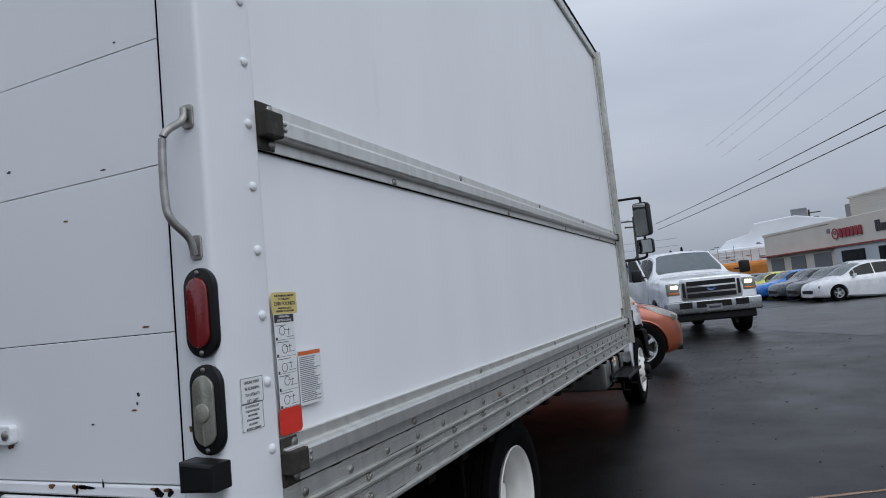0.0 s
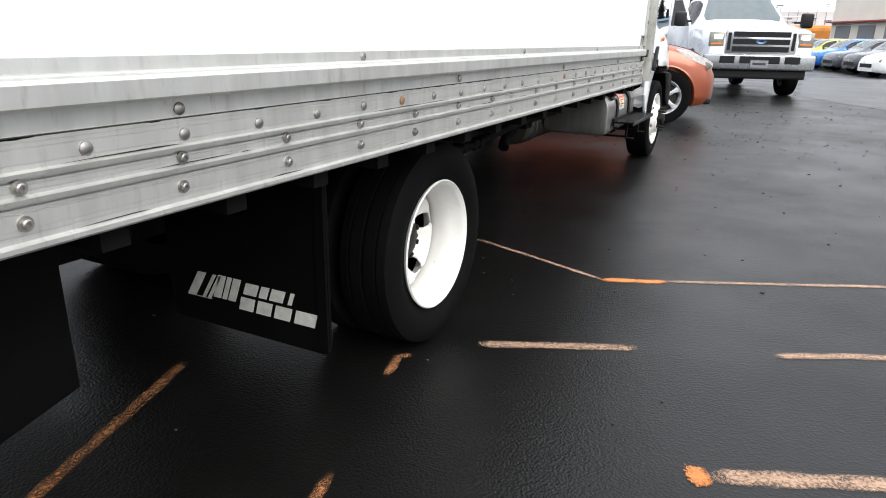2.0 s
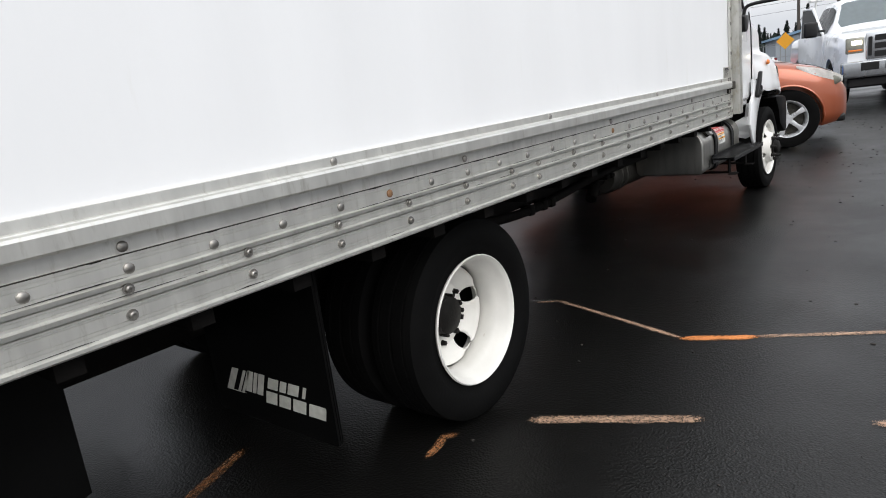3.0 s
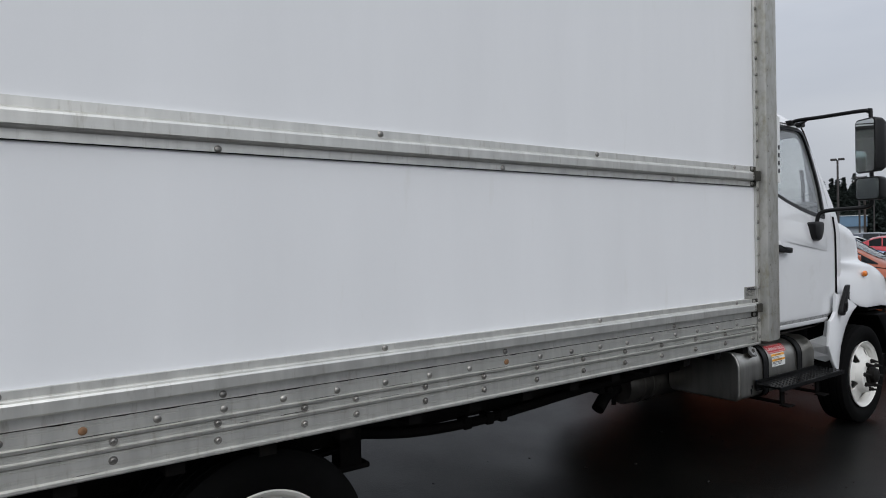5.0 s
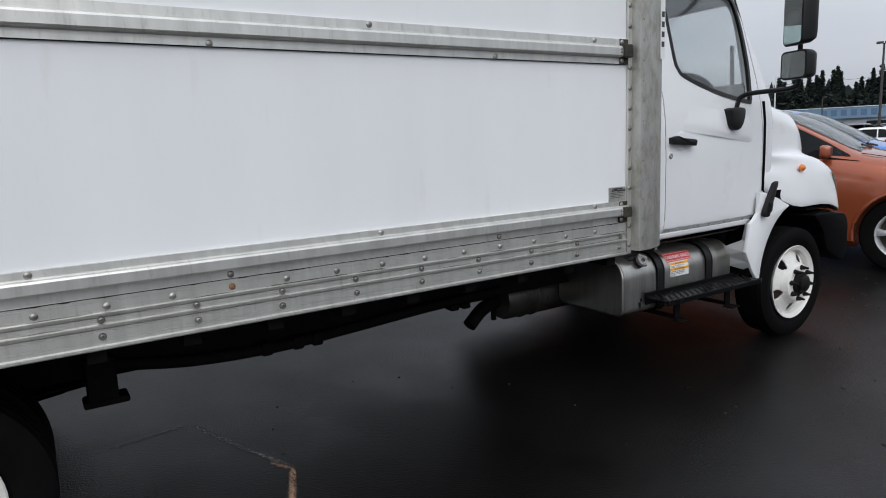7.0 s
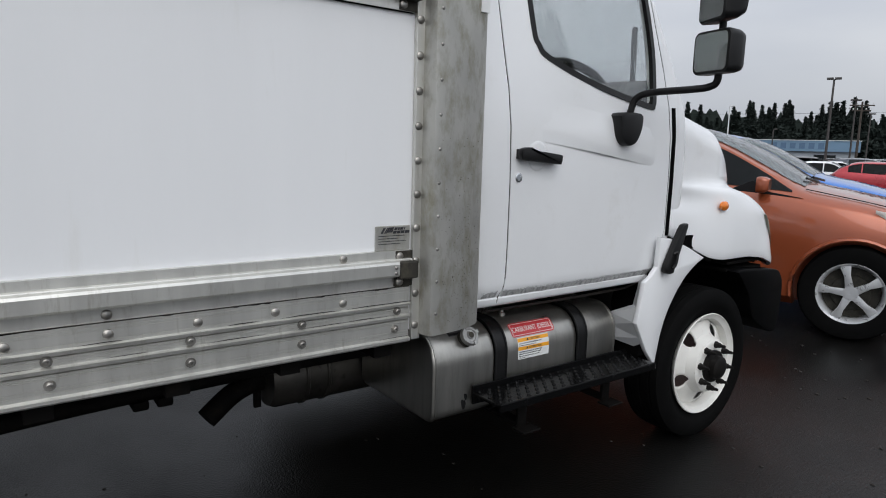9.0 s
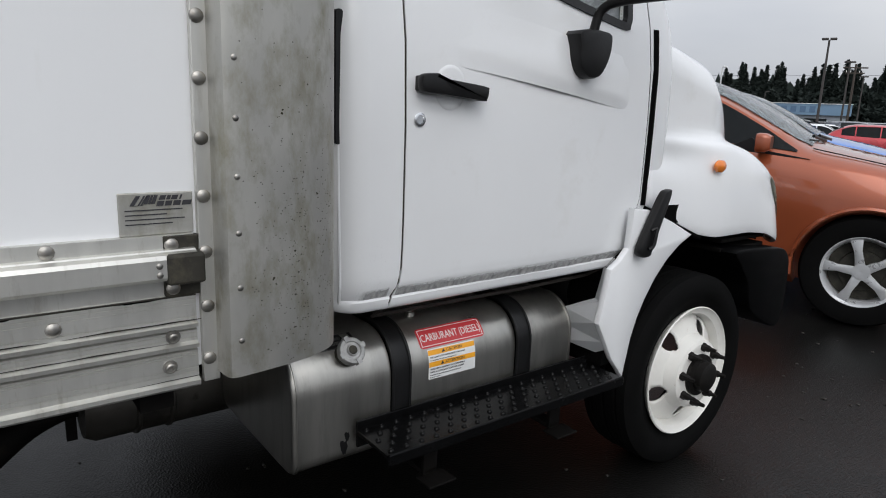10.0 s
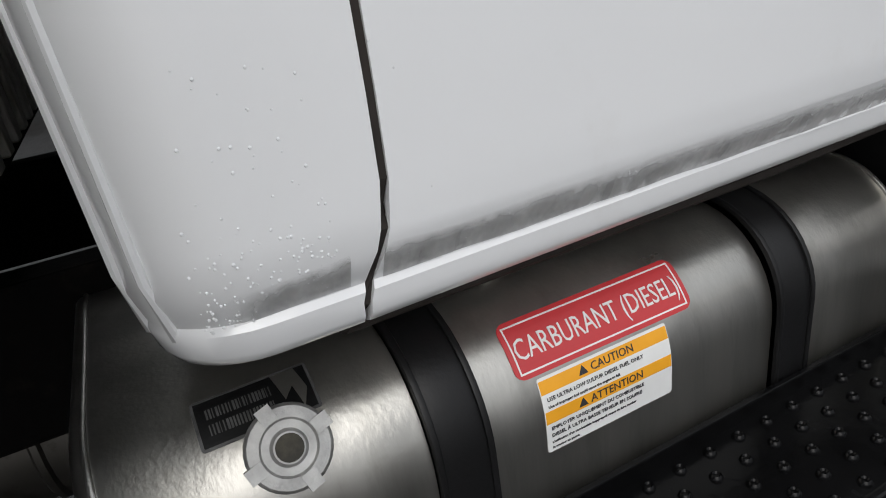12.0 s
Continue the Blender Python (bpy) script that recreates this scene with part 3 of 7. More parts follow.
for a, b, ra, rb_ in ((-0.93, 1.137, 0.045, 0.005), (-0.46, 1.136, 0.03, 0.006), (-0.49, 1.130, 0.006, 0.011), (-0.40, 1.145, 0.003, 0.012), (-0.225, 1.130, 0.016, 0.012), (-0.19, 1.131, 0.010, 0.011), (-0.96, 1.130, 0.007, 0.010)):
    blotch("grime", a, b, ra, rb_, CHASSIS, sill, on_sill, int(-a * 100))
keeper = box(-1.15, -1.005, 0.028, 0.062, 1.17, 1.255, 0.008)
box(-1.11, -1.05, 0.012, 0.045, 1.145, 1.205, 0.006, bm=keeper)
part("door_lock", keeper, POST_WHITE, shutter_door, "chipped white lock housing")

# lamps and grab handle on the rear post


def oval_lamp(z0, z1, lens_mat, label):
    base = part("rear_lamp", prism(rounded(-0.068, 0.019, z0, z1, 0.043, 8), -0.016, "y", 0.028, 0.005), PLASTIC, truck, label, smooth=True)
    part("lens", prism(rounded(-0.053, 0.004, z0 + 0.021, z1 - 0.021, 0.0285, 8), -0.010, "y", 0.013, 0.005), lens_mat, base, smooth=True)
    for z in (z0 + 0.011, z1 - 0.011):
        share("screw", RIVET_SMALL, base, Matrix.Translation((-0.0245, 0.012, z)) @ pose(0, 0, 0, 0, 0, -90))
    return base


oval_lamp(1.417, 1.608, RED_LENS, "oval red tail lamp in a black gasket")
reverse = oval_lamp(1.215, 1.403, CLEAR_LENS, "oval clear reversing lamp in a black gasket")
part("bulb_window", lathe([(0.0, 0.02), (-0.004, 0.019), (-0.006, 0.012), (-0.0065, 0.001)], 24, "y", centre=(-0.0245, 0.002, 1.305)), CLEAR_LENS, reverse, smooth=True)
number_lamp = prism([(-0.071, 1.148), (0.022, 1.152), (0.022, 1.206), (-0.071, 1.211)], -0.055, "y", 0.028, 0.006)
part("marker_lamp", number_lamp, PLASTIC, truck, "black plastic lamp housing")
handle = part("grab_handle", tube([(-0.055, 0.016, 1.978), (-0.055, 0.01, 1.95), (-0.06, -0.034, 1.915), (-0.063, -0.042, 1.875), (-0.063, -0.042, 1.77), (-0.058, -0.034, 1.728), (-0.05, 0.004, 1.69), (-0.05, 0.016, 1.655)], 0.0085, 10), STEEL_DULL, truck, "worn bare metal grab handle", smooth=True)
handle.location = (0.019, 0, -0.018)
for z0, z1 in ((1.935, 1.988), (1.645, 1.698)):
    part("handle_foot", prism(rounded(-0.069, -0.038, z0, z1, 0.008, 3), -0.006, "y", 0.028, 0.001), STEEL_DULL, handle)

# lift platform folded out behind the sill
plat = part("lift_platform", box(2 * MID + 0.25, -0.06, -0.27, 0.010, 1.050, 1.090, 0.006), PLATFORM, truck, "black wet steel lift gate platform")
part("platform_skirt", box(2 * MID + 0.25, -0.2, -0.26, -0.23, 0.62, 1.049, 0.006), CHASSIS, plat)
part("platform_bracket", prism([(0.0, 1.045), (-0.27, 1.045), (-0.27, 0.9), (-0.12, 0.62), (0.0, 0.55)], 0.02, "x", -0.20, 0.003), CHASSIS, plat)
part("hydraulic_hose", tube([(-0.14, -0.01, 1.02), (-0.12, -0.09, 1.02), (-0.11, -0.12, 0.97), (-0.13, -0.17, 0.86), (-0.15, -0.2, 0.8)], 0.011, 8), PLASTIC, plat, smooth=True)
part("rubber_stop", tube([(-0.72, 0.012, 1.107), (-0.77, -0.01, 1.115), (-0.82, -0.02, 1.107)], 0.017, 8), PLASTIC, plat, smooth=True)
# solid black box added to keep light out of the space under the sill
part("lift_frame", box(-2.15, -0.46, 0.13, 0.50, 0.44, 0.90, 0.02), CHASSIS, plat, "black box in place of the lift gate, added to darken under the sill")
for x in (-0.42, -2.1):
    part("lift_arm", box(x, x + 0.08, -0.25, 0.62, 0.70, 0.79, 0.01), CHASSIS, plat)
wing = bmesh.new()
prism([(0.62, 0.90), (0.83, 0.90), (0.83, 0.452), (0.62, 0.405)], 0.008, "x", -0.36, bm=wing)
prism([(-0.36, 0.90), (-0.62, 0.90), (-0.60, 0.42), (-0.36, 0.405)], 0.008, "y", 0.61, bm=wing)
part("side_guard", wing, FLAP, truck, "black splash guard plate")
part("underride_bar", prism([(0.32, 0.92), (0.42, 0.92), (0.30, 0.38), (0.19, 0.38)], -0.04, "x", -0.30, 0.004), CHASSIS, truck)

# stickers on the side
sx = 0.0035


def sticker(y0, y1, z0, z1, mat, label, r=0.006, x=sx, parent=truck):
    return part("sticker", prism(rounded(y0, y1, z0, z1, r, 3), 0.0008, "x", x), mat, parent, label)


def bars(parent, y0, y1, z0, z1, rows, mat=INK, x=sx + 0.0012, fill=0.45, seed=0):
    r = random.Random(seed)
    h = (z1 - z0) / rows
    bm = bmesh.new()
    for k in range(rows):
        z = z1 - h * (k + 0.5)
        box(x - 0.0003, x, y0, y1 - r.uniform(0, 0.35) * (y1 - y0), z - h * fill / 2, z + h * fill / 2, bm=bm)
    part("print", bm, mat, parent)


def words(parent, lines, y, z, size, step, mat=INK, x=sx + 0.0012, width=1.0, align="CENTER"):
    for k, text in enumerate(lines):
        lettering("lettering", text, size, mat, parent, side_text(y, z - step * k, x), align=align, width=width)


yl = sticker(0.178, 0.274, 1.522, 1.575, YELLOW, "yellow lift capacity sticker")
words(yl, ["THE MAXIMUM CAPACITY", "OF THIS LIFT IS"], 0.226, 1.564, 0.0075, 0.008, width=0.85)
words(yl, ["2500 POUNDS"], 0.226, 1.543, 0.0135, 0.01, width=0.95)
words(yl, ["WHEN THE LOAD IS", "CENTERED ON PLATFORM"], 0.226, 1.534, 0.0065, 0.007, width=0.85)
ins = sticker(0.181, 0.256, 1.2955, 1.519, CREAM, "white pictogram operating instructions sticker", 0.003)
part("print", box(sx + 0.0008, sx + 0.0012, 0.182, 0.255, 1.499, 1.518), INK, ins)
words(ins, ["OPERATING", "INSTRUCTIONS"], 0.2185, 1.5105, 0.0075, 0.009, mat=CREAM, x=sx + 0.0016)
for k in range(5):
    zt = 1.497 - 0.0402 * k
    part("print", box(sx + 0.0008, sx + 0.0011, 0.182, 0.255, zt - 0.0399, zt - 0.0391), INK, ins)
    bm = lathe([(0, 0.011), (0.0004, 0.011), (0.0004, 0.0095), (0, 0.0095)], 20, centre=(sx + 0.0009, 0.208 + 0.006 * (k % 2), zt - 0.018 - 0.004 * (k % 3)))
    box(sx + 0.0009, sx + 0.0012, 0.216, 0.240, zt - 0.017, zt - 0.0158, bm=bm)
    box(sx + 0.0009, sx + 0.0012, 0.232, 0.2335, zt - 0.030, zt - 0.012, bm=bm)
    box(sx + 0.0009, sx + 0.0012, 0.225, 0.250, zt - 0.034 + 0.004 * (k % 2), zt - 0.0328 + 0.004 * (k % 2), bm=bm)
    lathe([(0, 0.0035), (0.0004, 0.0035), (0.0004, 0.0005)], 10, centre=(sx + 0.0009, 0.1865, zt - 0.036), bm=bm)
    box(sx + 0.0009, sx + 0.0012, 0.186, 0.226 + 0.004 * (k % 3), zt - 0.006, zt - 0.0045, bm=bm)
    part("print", bm, INK, ins)
warn = sticker(0.265, 0.362, 1.278, 1.412, CREAM, "white safety notice with an orange band", 0.005)
part("print", box(sx + 0.0008, sx + 0.0012, 0.268, 0.359, 1.400, 1.410), RED_ORANGE, warn)
bars(warn, 0.270, 0.357, 1.284, 1.397, 24, FADED, fill=0.42, seed=5)
part("reflector", prism(rounded(0.210, 0.294, 1.209, 1.271, 0.012, 4), 0.003, "x", 0.003, 0.001), REFLECTOR, truck, "red rectangular side reflector")
en = sticker(0.044, 0.120, 1.313, 1.373, CREAM, "white engine notice sticker")
words(en, ["ENGINE MUST", "BE RUNNING", "TO OPERATE", "LIFT GATE"], 0.082, 1.3575, 0.0100, 0.0136, FADED, width=0.80)
fr = sticker(0.044, 0.118, 1.247, 1.310, CREAM, "white French engine notice sticker")
words(fr, ["LE MOTEUR DOIT", "ÊTRE EN MARCHE", "POUR FAIRE", "FONCTIONNER", "LE HAYON", "(MONTE CHARGE)"], 0.081, 1.2985, 0.0070, 0.0096, FADED, width=0.80)
for s_, (a0, a1, b0, b1) in ((en, (0.044, 0.120, 1.313, 1.373)), (fr, (0.044, 0.118, 1.247, 1.310))):
    fm = bmesh.new()
    for q in ((a0 + 0.002, a1 - 0.002, b0 + 0.002, b0 + 0.0032), (a0 + 0.002, a1 - 0.002, b1 - 0.0032, b1 - 0.002), (a0 + 0.002, a0 + 0.0032, b0 + 0.002, b1 - 0.002), (a1 - 0.0032, a1 - 0.002, b0 + 0.002, b1 - 0.002)):
        box(sx + 0.0008, sx + 0.0011, *q, bm=fm)
    part("print", fm, FADED, s_)
for s_, dy, dz in ((yl, 0.034, -0.027), (ins, 0.035, -0.024), (warn, 0.030, -0.0125), (en, 0.042, -0.0105), (fr, 0.040, -0.0035)):
    s_.matrix_local = pose(0, dy, dz)
maker = part("maker_plate", box(-0.012, -0.008, 5.276, 5.398, 1.206, 1.28, 0.002), POST, truck, "small aluminium maker's plate")


def logo(parent, make, mat, s=1.0):
    """Slanted stripes and blocks in place of a company's name; make(a, b, d)."""
    bm = bmesh.new()

    def slab(a0, a1, b0, b1, lean):
        pts = [(a0, b0), (a1, b0), (a1 + lean, b1), (a0 + lean, b1)]
        low = [bm.verts.new(make(a * s, b * s, 0.0)) for a, b in pts]
        up = [bm.verts.new(make(a * s, b * s, 0.0015)) for a, b in pts]
        bm.faces.new(up)
        for k in range(4):
            bm.faces.new((low[k], low[(k + 1) % 4], up[(k + 1) % 4], up[k]))

    slab(0.0, 0.07, 0.0, 0.0025, 0.04)
    for a0, w in ((0.0, 0.035), (0.062, 0.014), (0.084, 0.014)):
        slab(a0, a0 + w, 0.0, 0.085, 0.055)
    for a0, w in ((0.112, 0.03), (0.148, 0.018), (0.172, 0.03)):
        slab(a0, a0 + w, 0.012, 0.088, 0.03)
    for a0, w in ((0.236, 0.05), (0.296, 0.03), (0.336, 0.05), (0.405, 0.014)):
        slab(a0, a0 + w, 0.045, 0.083, 0.015)
    for a0, w in ((0.215, 0.055), (0.282, 0.055), (0.350, 0.06), (0.425, 0.075)):
        slab(a0, a0 + w, -0.008, 0.034, 0.012)
    part("logo", bm, mat, parent, "plain slanted logo shapes")


logo(maker, lambda a, b, d: (-0.008 + d, 5.294 + a, 1.258 + b), INK, 0.2)
bars(maker, 5.286, 5.388, 1.222, 1.254, 4, x=-0.0065, fill=0.25, seed=8)

# mudflaps
for x0, lab in ((-0.75, "black mudflap with silver logo shapes"), (-2.34, "black mudflap")):
    fl = prism(rounded(x0, x0 + 0.66, 0.318, 0.92, 0.03, 4), 0.012, "y", 1.44, 0.002)
    mf = part("mudflap", fl, FLAP, truck, lab)
    if x0 > -1:
        logo(mf, lambda a, b, d: (-0.675 + a, 1.44 - d, 0.408 + b), SILVER_LOGO, 1.06)
        part("flap_edge", box(-0.125, -0.092, 1.432, 1.44, 0.33, 0.90), FLAP, mf)


# ---- wheels of the truck ----
def tyre_profile(r, w, rim):
    """(along, radius) from the inner bead over the tread to the outer bead."""
    h = w / 2
    return [(-h * 0.72, rim), (-h * 0.95, rim + (r - rim) * 0.35), (-h, rim + (r - rim) * 0.62), (-h * 0.93, r - 0.022), (-h * 0.84, r - 0.004),
            (-h * 0.55, r), (-h * 0.53, r - 0.011), (-h * 0.47, r - 0.011), (-h * 0.45, r), (-h * 0.06, r), (-h * 0.04, r - 0.011), (h * 0.04, r - 0.011), (h * 0.06, r), (h * 0.45, r), (h * 0.47, r - 0.011), (h * 0.53, r - 0.011), (h * 0.55, r),
            (h * 0.84, r - 0.004), (h * 0.93, r - 0.022), (h, rim + (r - rim) * 0.62), (h * 0.97, rim + (r - rim) * 0.42), (h * 0.93, rim + (r - rim) * 0.36), (h * 0.72, rim)]


def lug_tyre(parent, r, w, rim, x):
    bm = lathe(tyre_profile(r, w, rim), 64, centre=(x, 0, 0))
    return part("tyre", bm, RUBBER, parent, "black ribbed truck tyre", smooth=True)


def rim_disc(parent, x, holes, hole_r, hole_at, dish, mat, label):
    """A pressed steel disc with round hand holes. dish: (along, radius) from the hub out."""
    n = 96
    bm = bmesh.new()
    rings = []
    for a, r in dish:
        rings.append([bm.verts.new((x + a, r * math.cos(2 * math.pi * k / n), r * math.sin(2 * math.pi * k / n))) for k in range(n)])
    for p, q in zip(rings, rings[1:]):
        for k in range(n):
            bm.faces.new((p[k], p[(k + 1) % n], q[(k + 1) % n], q[k]))
    for k in range(holes):
        t = 2 * math.pi * (k + 0.5) / holes
        doomed = [f for f in bm.faces if (Vector(f.calc_center_median()[1:]) - Vector((hole_at * math.cos(t), hole_at * math.sin(t)))).length < hole_r]
        bmesh.ops.delete(bm, geom=doomed, context="FACES")
        rim_v = {v for v in bm.verts if abs((Vector(v.co[1:]) - Vector((hole_at * math.cos(t), hole_at * math.sin(t)))).length - hole_r) < hole_r * 0.35 and any(e.is_boundary for e in v.link_edges)}
        for v in rim_v:
            d = Vector(v.co[1:]) - Vector((hole_at * math.cos(t), hole_at * math.sin(t)))
            d = d.normalized() * hole_r
            v.co.y, v.co.z = hole_at * math.cos(t) + d.x, hole_at * math.sin(t) + d.y
    ob = part("wheel_disc", bm, mat, parent, label, smooth=True)
    ob.modifiers.new("thick", "SOLIDIFY").thickness = 0.008
    return ob


def fine_dish(points, steps=5):
    out = []
    for (a0, r0), (a1, r1) in zip(points, points[1:]):
        out += [(a0 + (a1 - a0) * k / steps, r0 + (r1 - r0) * k / steps) for k in range(steps)]
    return out + [points[-1]]


def studs(parent, x0, x1, r_at, n, r=0.011):
    prof = [(x0, r * 1.9), (x0 + 0.012, r * 1.9), (x0 + 0.016, r * 1.5), (x0 + 0.030, r * 1.45), (x0 + 0.034, r), (x1, r * 0.75), (x1 + 0.001, 0.001)]
    me = keep_mesh(cap_ends(lathe(prof, 6)), HUB, "lug_nut")
    for k in range(n):
        t = 2 * math.pi * (k + 0.3) / n
        share("lug_nut", me, parent, pose(0, r_at * math.cos(t), r_at * math.sin(t)), "dark wheel stud with nut")


def front_wheel(m, turn):
    w = new("front_wheel")
    w.parent, w.matrix_local = truck, m @ pose(0, 0, 0, turn)
    lug_tyre(w, 0.398, 0.235, 0.253, -0.11)
    part("rim", lathe([(-0.19, 0.262), (-0.185, 0.255), (-0.14, 0.235), (-0.05, 0.225), (-0.015, 0.238), (-0.008, 0.252), (0.0, 0.262), (0.004, 0.264), (0.0, 0.268), (-0.012, 0.262)], 64), RIM, w, "white steel rim with rust spots", smooth=True)
    rim_disc(w, -0.045, 5, 0.036, 0.186, fine_dish([(0.085, 0.07), (0.086, 0.125), (0.080, 0.138), (0.050, 0.149), (0.034, 0.156), (0.022, 0.18), (0.008, 0.206), (-0.004, 0.226)], 5), RIM, "white pressed wheel disc")
    hub = bmesh.new()
    lathe([(0.03, 0.085), (0.055, 0.084), (0.06, 0.062), (0.088, 0.058), (0.093, 0.05), (0.1, 0.03), (0.1, 0.001)], 24, bm=hub)
    part("hub", hub, HUB, w, "greasy black hub", smooth=True)
    studs(w, 0.038, 0.095, 0.1125, 8, 0.0095)
    return w


def rear_wheel(m, turn, dual=True):
    w = new("rear_wheel")
    w.parent, w.matrix_local = truck, m @ pose(0, 0, 0, turn)
    lug_tyre(w, 0.42, 0.235, 0.253, -0.105)
    if dual:
        lug_tyre(w, 0.42, 0.235, 0.253, -0.375)
    part("rim", lathe([(-0.21, 0.262), (-0.205, 0.245), (-0.17, 0.228), (-0.10, 0.221), (-0.06, 0.228), (-0.045, 0.243), (-0.015, 0.247), (-0.006, 0.256), (0.002, 0.264), (0.005, 0.267), (0.0, 0.272), (-0.012, 0.266)], 64), RIM, w, "white deep-dish steel rim", smooth=True)
    rim_disc(w, -0.155, 5, 0.037, 0.178, fine_dish([(-0.045, 0.09), (-0.045, 0.145), (-0.035, 0.16), (-0.02, 0.18), (-0.005, 0.20), (0.002, 0.217)], 5), RIM, "white recessed wheel disc")
    hub = lathe([(-0.24, 0.095), (-0.19, 0.092), (-0.18, 0.085), (-0.148, 0.08), (-0.142, 0.065), (-0.137, 0.03), (-0.137, 0.001)], 24)
    hb_ = part("hub", hub, HUB, w, "greasy black axle hub", smooth=True)
    knob = keep_mesh(box(-0.02, 0.02, -0.011, 0.011, 0.079, 0.093, 0.003), HUB, "hub_bolt")
    for k in range(8):
        share("hub_bolt", knob, hb_, Matrix.Translation((-0.162, 0, 0)) @ Matrix.Rotation(2 * math.pi * k / 8, 4, "X"))
    studs(w, -0.205, -0.172, 0.125, 8, 0.008)
    return w


REAR_Y, FRONT_Y = 2.31, 7.395
rear_wheel(pose(-0.175, REAR_Y, 0.42), -23)
rear_wheel(pose(2 * MID + 0.175, REAR_Y, 0.42, 0, 0, 180), 40)
front_wheel(pose(-0.175, FRONT_Y, 0.442), 23)
front_wheel(pose(2 * MID + 0.175, FRONT_Y, 0.442, 0, 0, 180), 20)

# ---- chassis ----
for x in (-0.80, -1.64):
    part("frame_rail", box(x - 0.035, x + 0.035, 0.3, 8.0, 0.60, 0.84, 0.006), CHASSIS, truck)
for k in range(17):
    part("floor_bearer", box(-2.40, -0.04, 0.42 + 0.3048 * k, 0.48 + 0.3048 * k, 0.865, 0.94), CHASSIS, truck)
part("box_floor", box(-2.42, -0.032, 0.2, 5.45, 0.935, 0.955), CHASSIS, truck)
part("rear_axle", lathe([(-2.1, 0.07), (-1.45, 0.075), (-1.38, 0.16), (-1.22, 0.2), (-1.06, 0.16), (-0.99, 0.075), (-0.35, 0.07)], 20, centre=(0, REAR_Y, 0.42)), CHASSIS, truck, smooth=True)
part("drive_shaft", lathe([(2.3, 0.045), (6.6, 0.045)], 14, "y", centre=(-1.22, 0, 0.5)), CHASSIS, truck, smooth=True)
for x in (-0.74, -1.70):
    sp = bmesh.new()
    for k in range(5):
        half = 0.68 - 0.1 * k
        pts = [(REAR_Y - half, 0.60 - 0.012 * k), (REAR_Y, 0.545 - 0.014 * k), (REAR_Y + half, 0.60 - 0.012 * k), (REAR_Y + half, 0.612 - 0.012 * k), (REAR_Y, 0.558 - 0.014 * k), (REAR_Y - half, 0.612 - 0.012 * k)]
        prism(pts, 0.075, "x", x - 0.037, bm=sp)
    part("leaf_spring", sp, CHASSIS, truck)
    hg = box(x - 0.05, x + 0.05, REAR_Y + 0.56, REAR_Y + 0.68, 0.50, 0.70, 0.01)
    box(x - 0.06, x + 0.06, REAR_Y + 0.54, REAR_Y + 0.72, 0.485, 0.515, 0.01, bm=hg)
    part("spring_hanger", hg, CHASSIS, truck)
cable = tube([(-0.72, 2.95, 0.66), (-0.72, 3.3, 0.60), (-0.71, 3.7, 0.585), (-0.72, 4.1, 0.60), (-0.72, 4.6, 0.63), (-0.73, 5.1, 0.64)], 0.028, 10)
for y in (3.62, 3.78, 3.88, 4.72, 4.80):
    box(-0.76, -0.68, y, y + 0.055, 0.555 + 0.03 * (y > 4.5), 0.62, 0.01, bm=cable)
part("brake_line", cable, CHASSIS, truck, smooth=True)
hook = bmesh.new()
for y in (3.95, 4.06, 4.09):
    box(-0.62, -0.60, y, y + 0.016, 0.75, 0.90, 0.003, bm=hook)
part("cable_clamp", hook, CHASSIS, truck)
part("air_tank", cap_ends(lathe([(2.95, 0.03), (3.0, 0.1), (3.4, 0.1), (3.45, 0.03)], 18, "y", centre=(-1.3, 0, 0.62))), CHASSIS, truck, smooth=True)
muf = lathe([(5.30, 0.03), (5.31, 0.125), (5.34, 0.14), (5.45, 0.14), (5.455, 0.147), (5.465, 0.147), (5.47, 0.14), (5.55, 0.14), (5.555, 0.147), (5.565, 0.147), (5.57, 0.14), (6.2, 0.14), (6.24, 0.05)], 24, "y", centre=(-1.02, 0, 0.50))
part("silencer", cap_ends(muf), material("sooty_exhaust", (0.075, 0.07, 0.062), 0.42, metal=0.7, vary=0.3, scale=9, second=(0.03, 0.025, 0.02)), truck, "dark exhaust silencer", smooth=True)
pipe = tube([(-1.02, 5.34, 0.49), (-1.02, 5.26, 0.485), (-1.01, 5.16, 0.45), (-0.99, 5.05, 0.375)], 0.045, 16)
box(-1.05, -1.03, 5.27, 5.30, 0.36, 0.52, bm=pipe)
part("tail_pipe", pipe, CHASSIS, truck, "black bent exhaust tail pipe", smooth=True)


# ---- fuel tank and step ----
def dense_flat(pts, step=0.012):
    """The same outline with more corners on its long sides."""
    out = []
    for i in range(len(pts)):
        a, b = Vector(pts[i]), Vector(pts[(i + 1) % len(pts)])
        k = max(1, int((b - a).length / step))
        out += [tuple(a + (b - a) * j / k) for j in range(k)]
    return out



FX, CURVE_Z, CURVE_R = -0.304, 0.67, 0.13


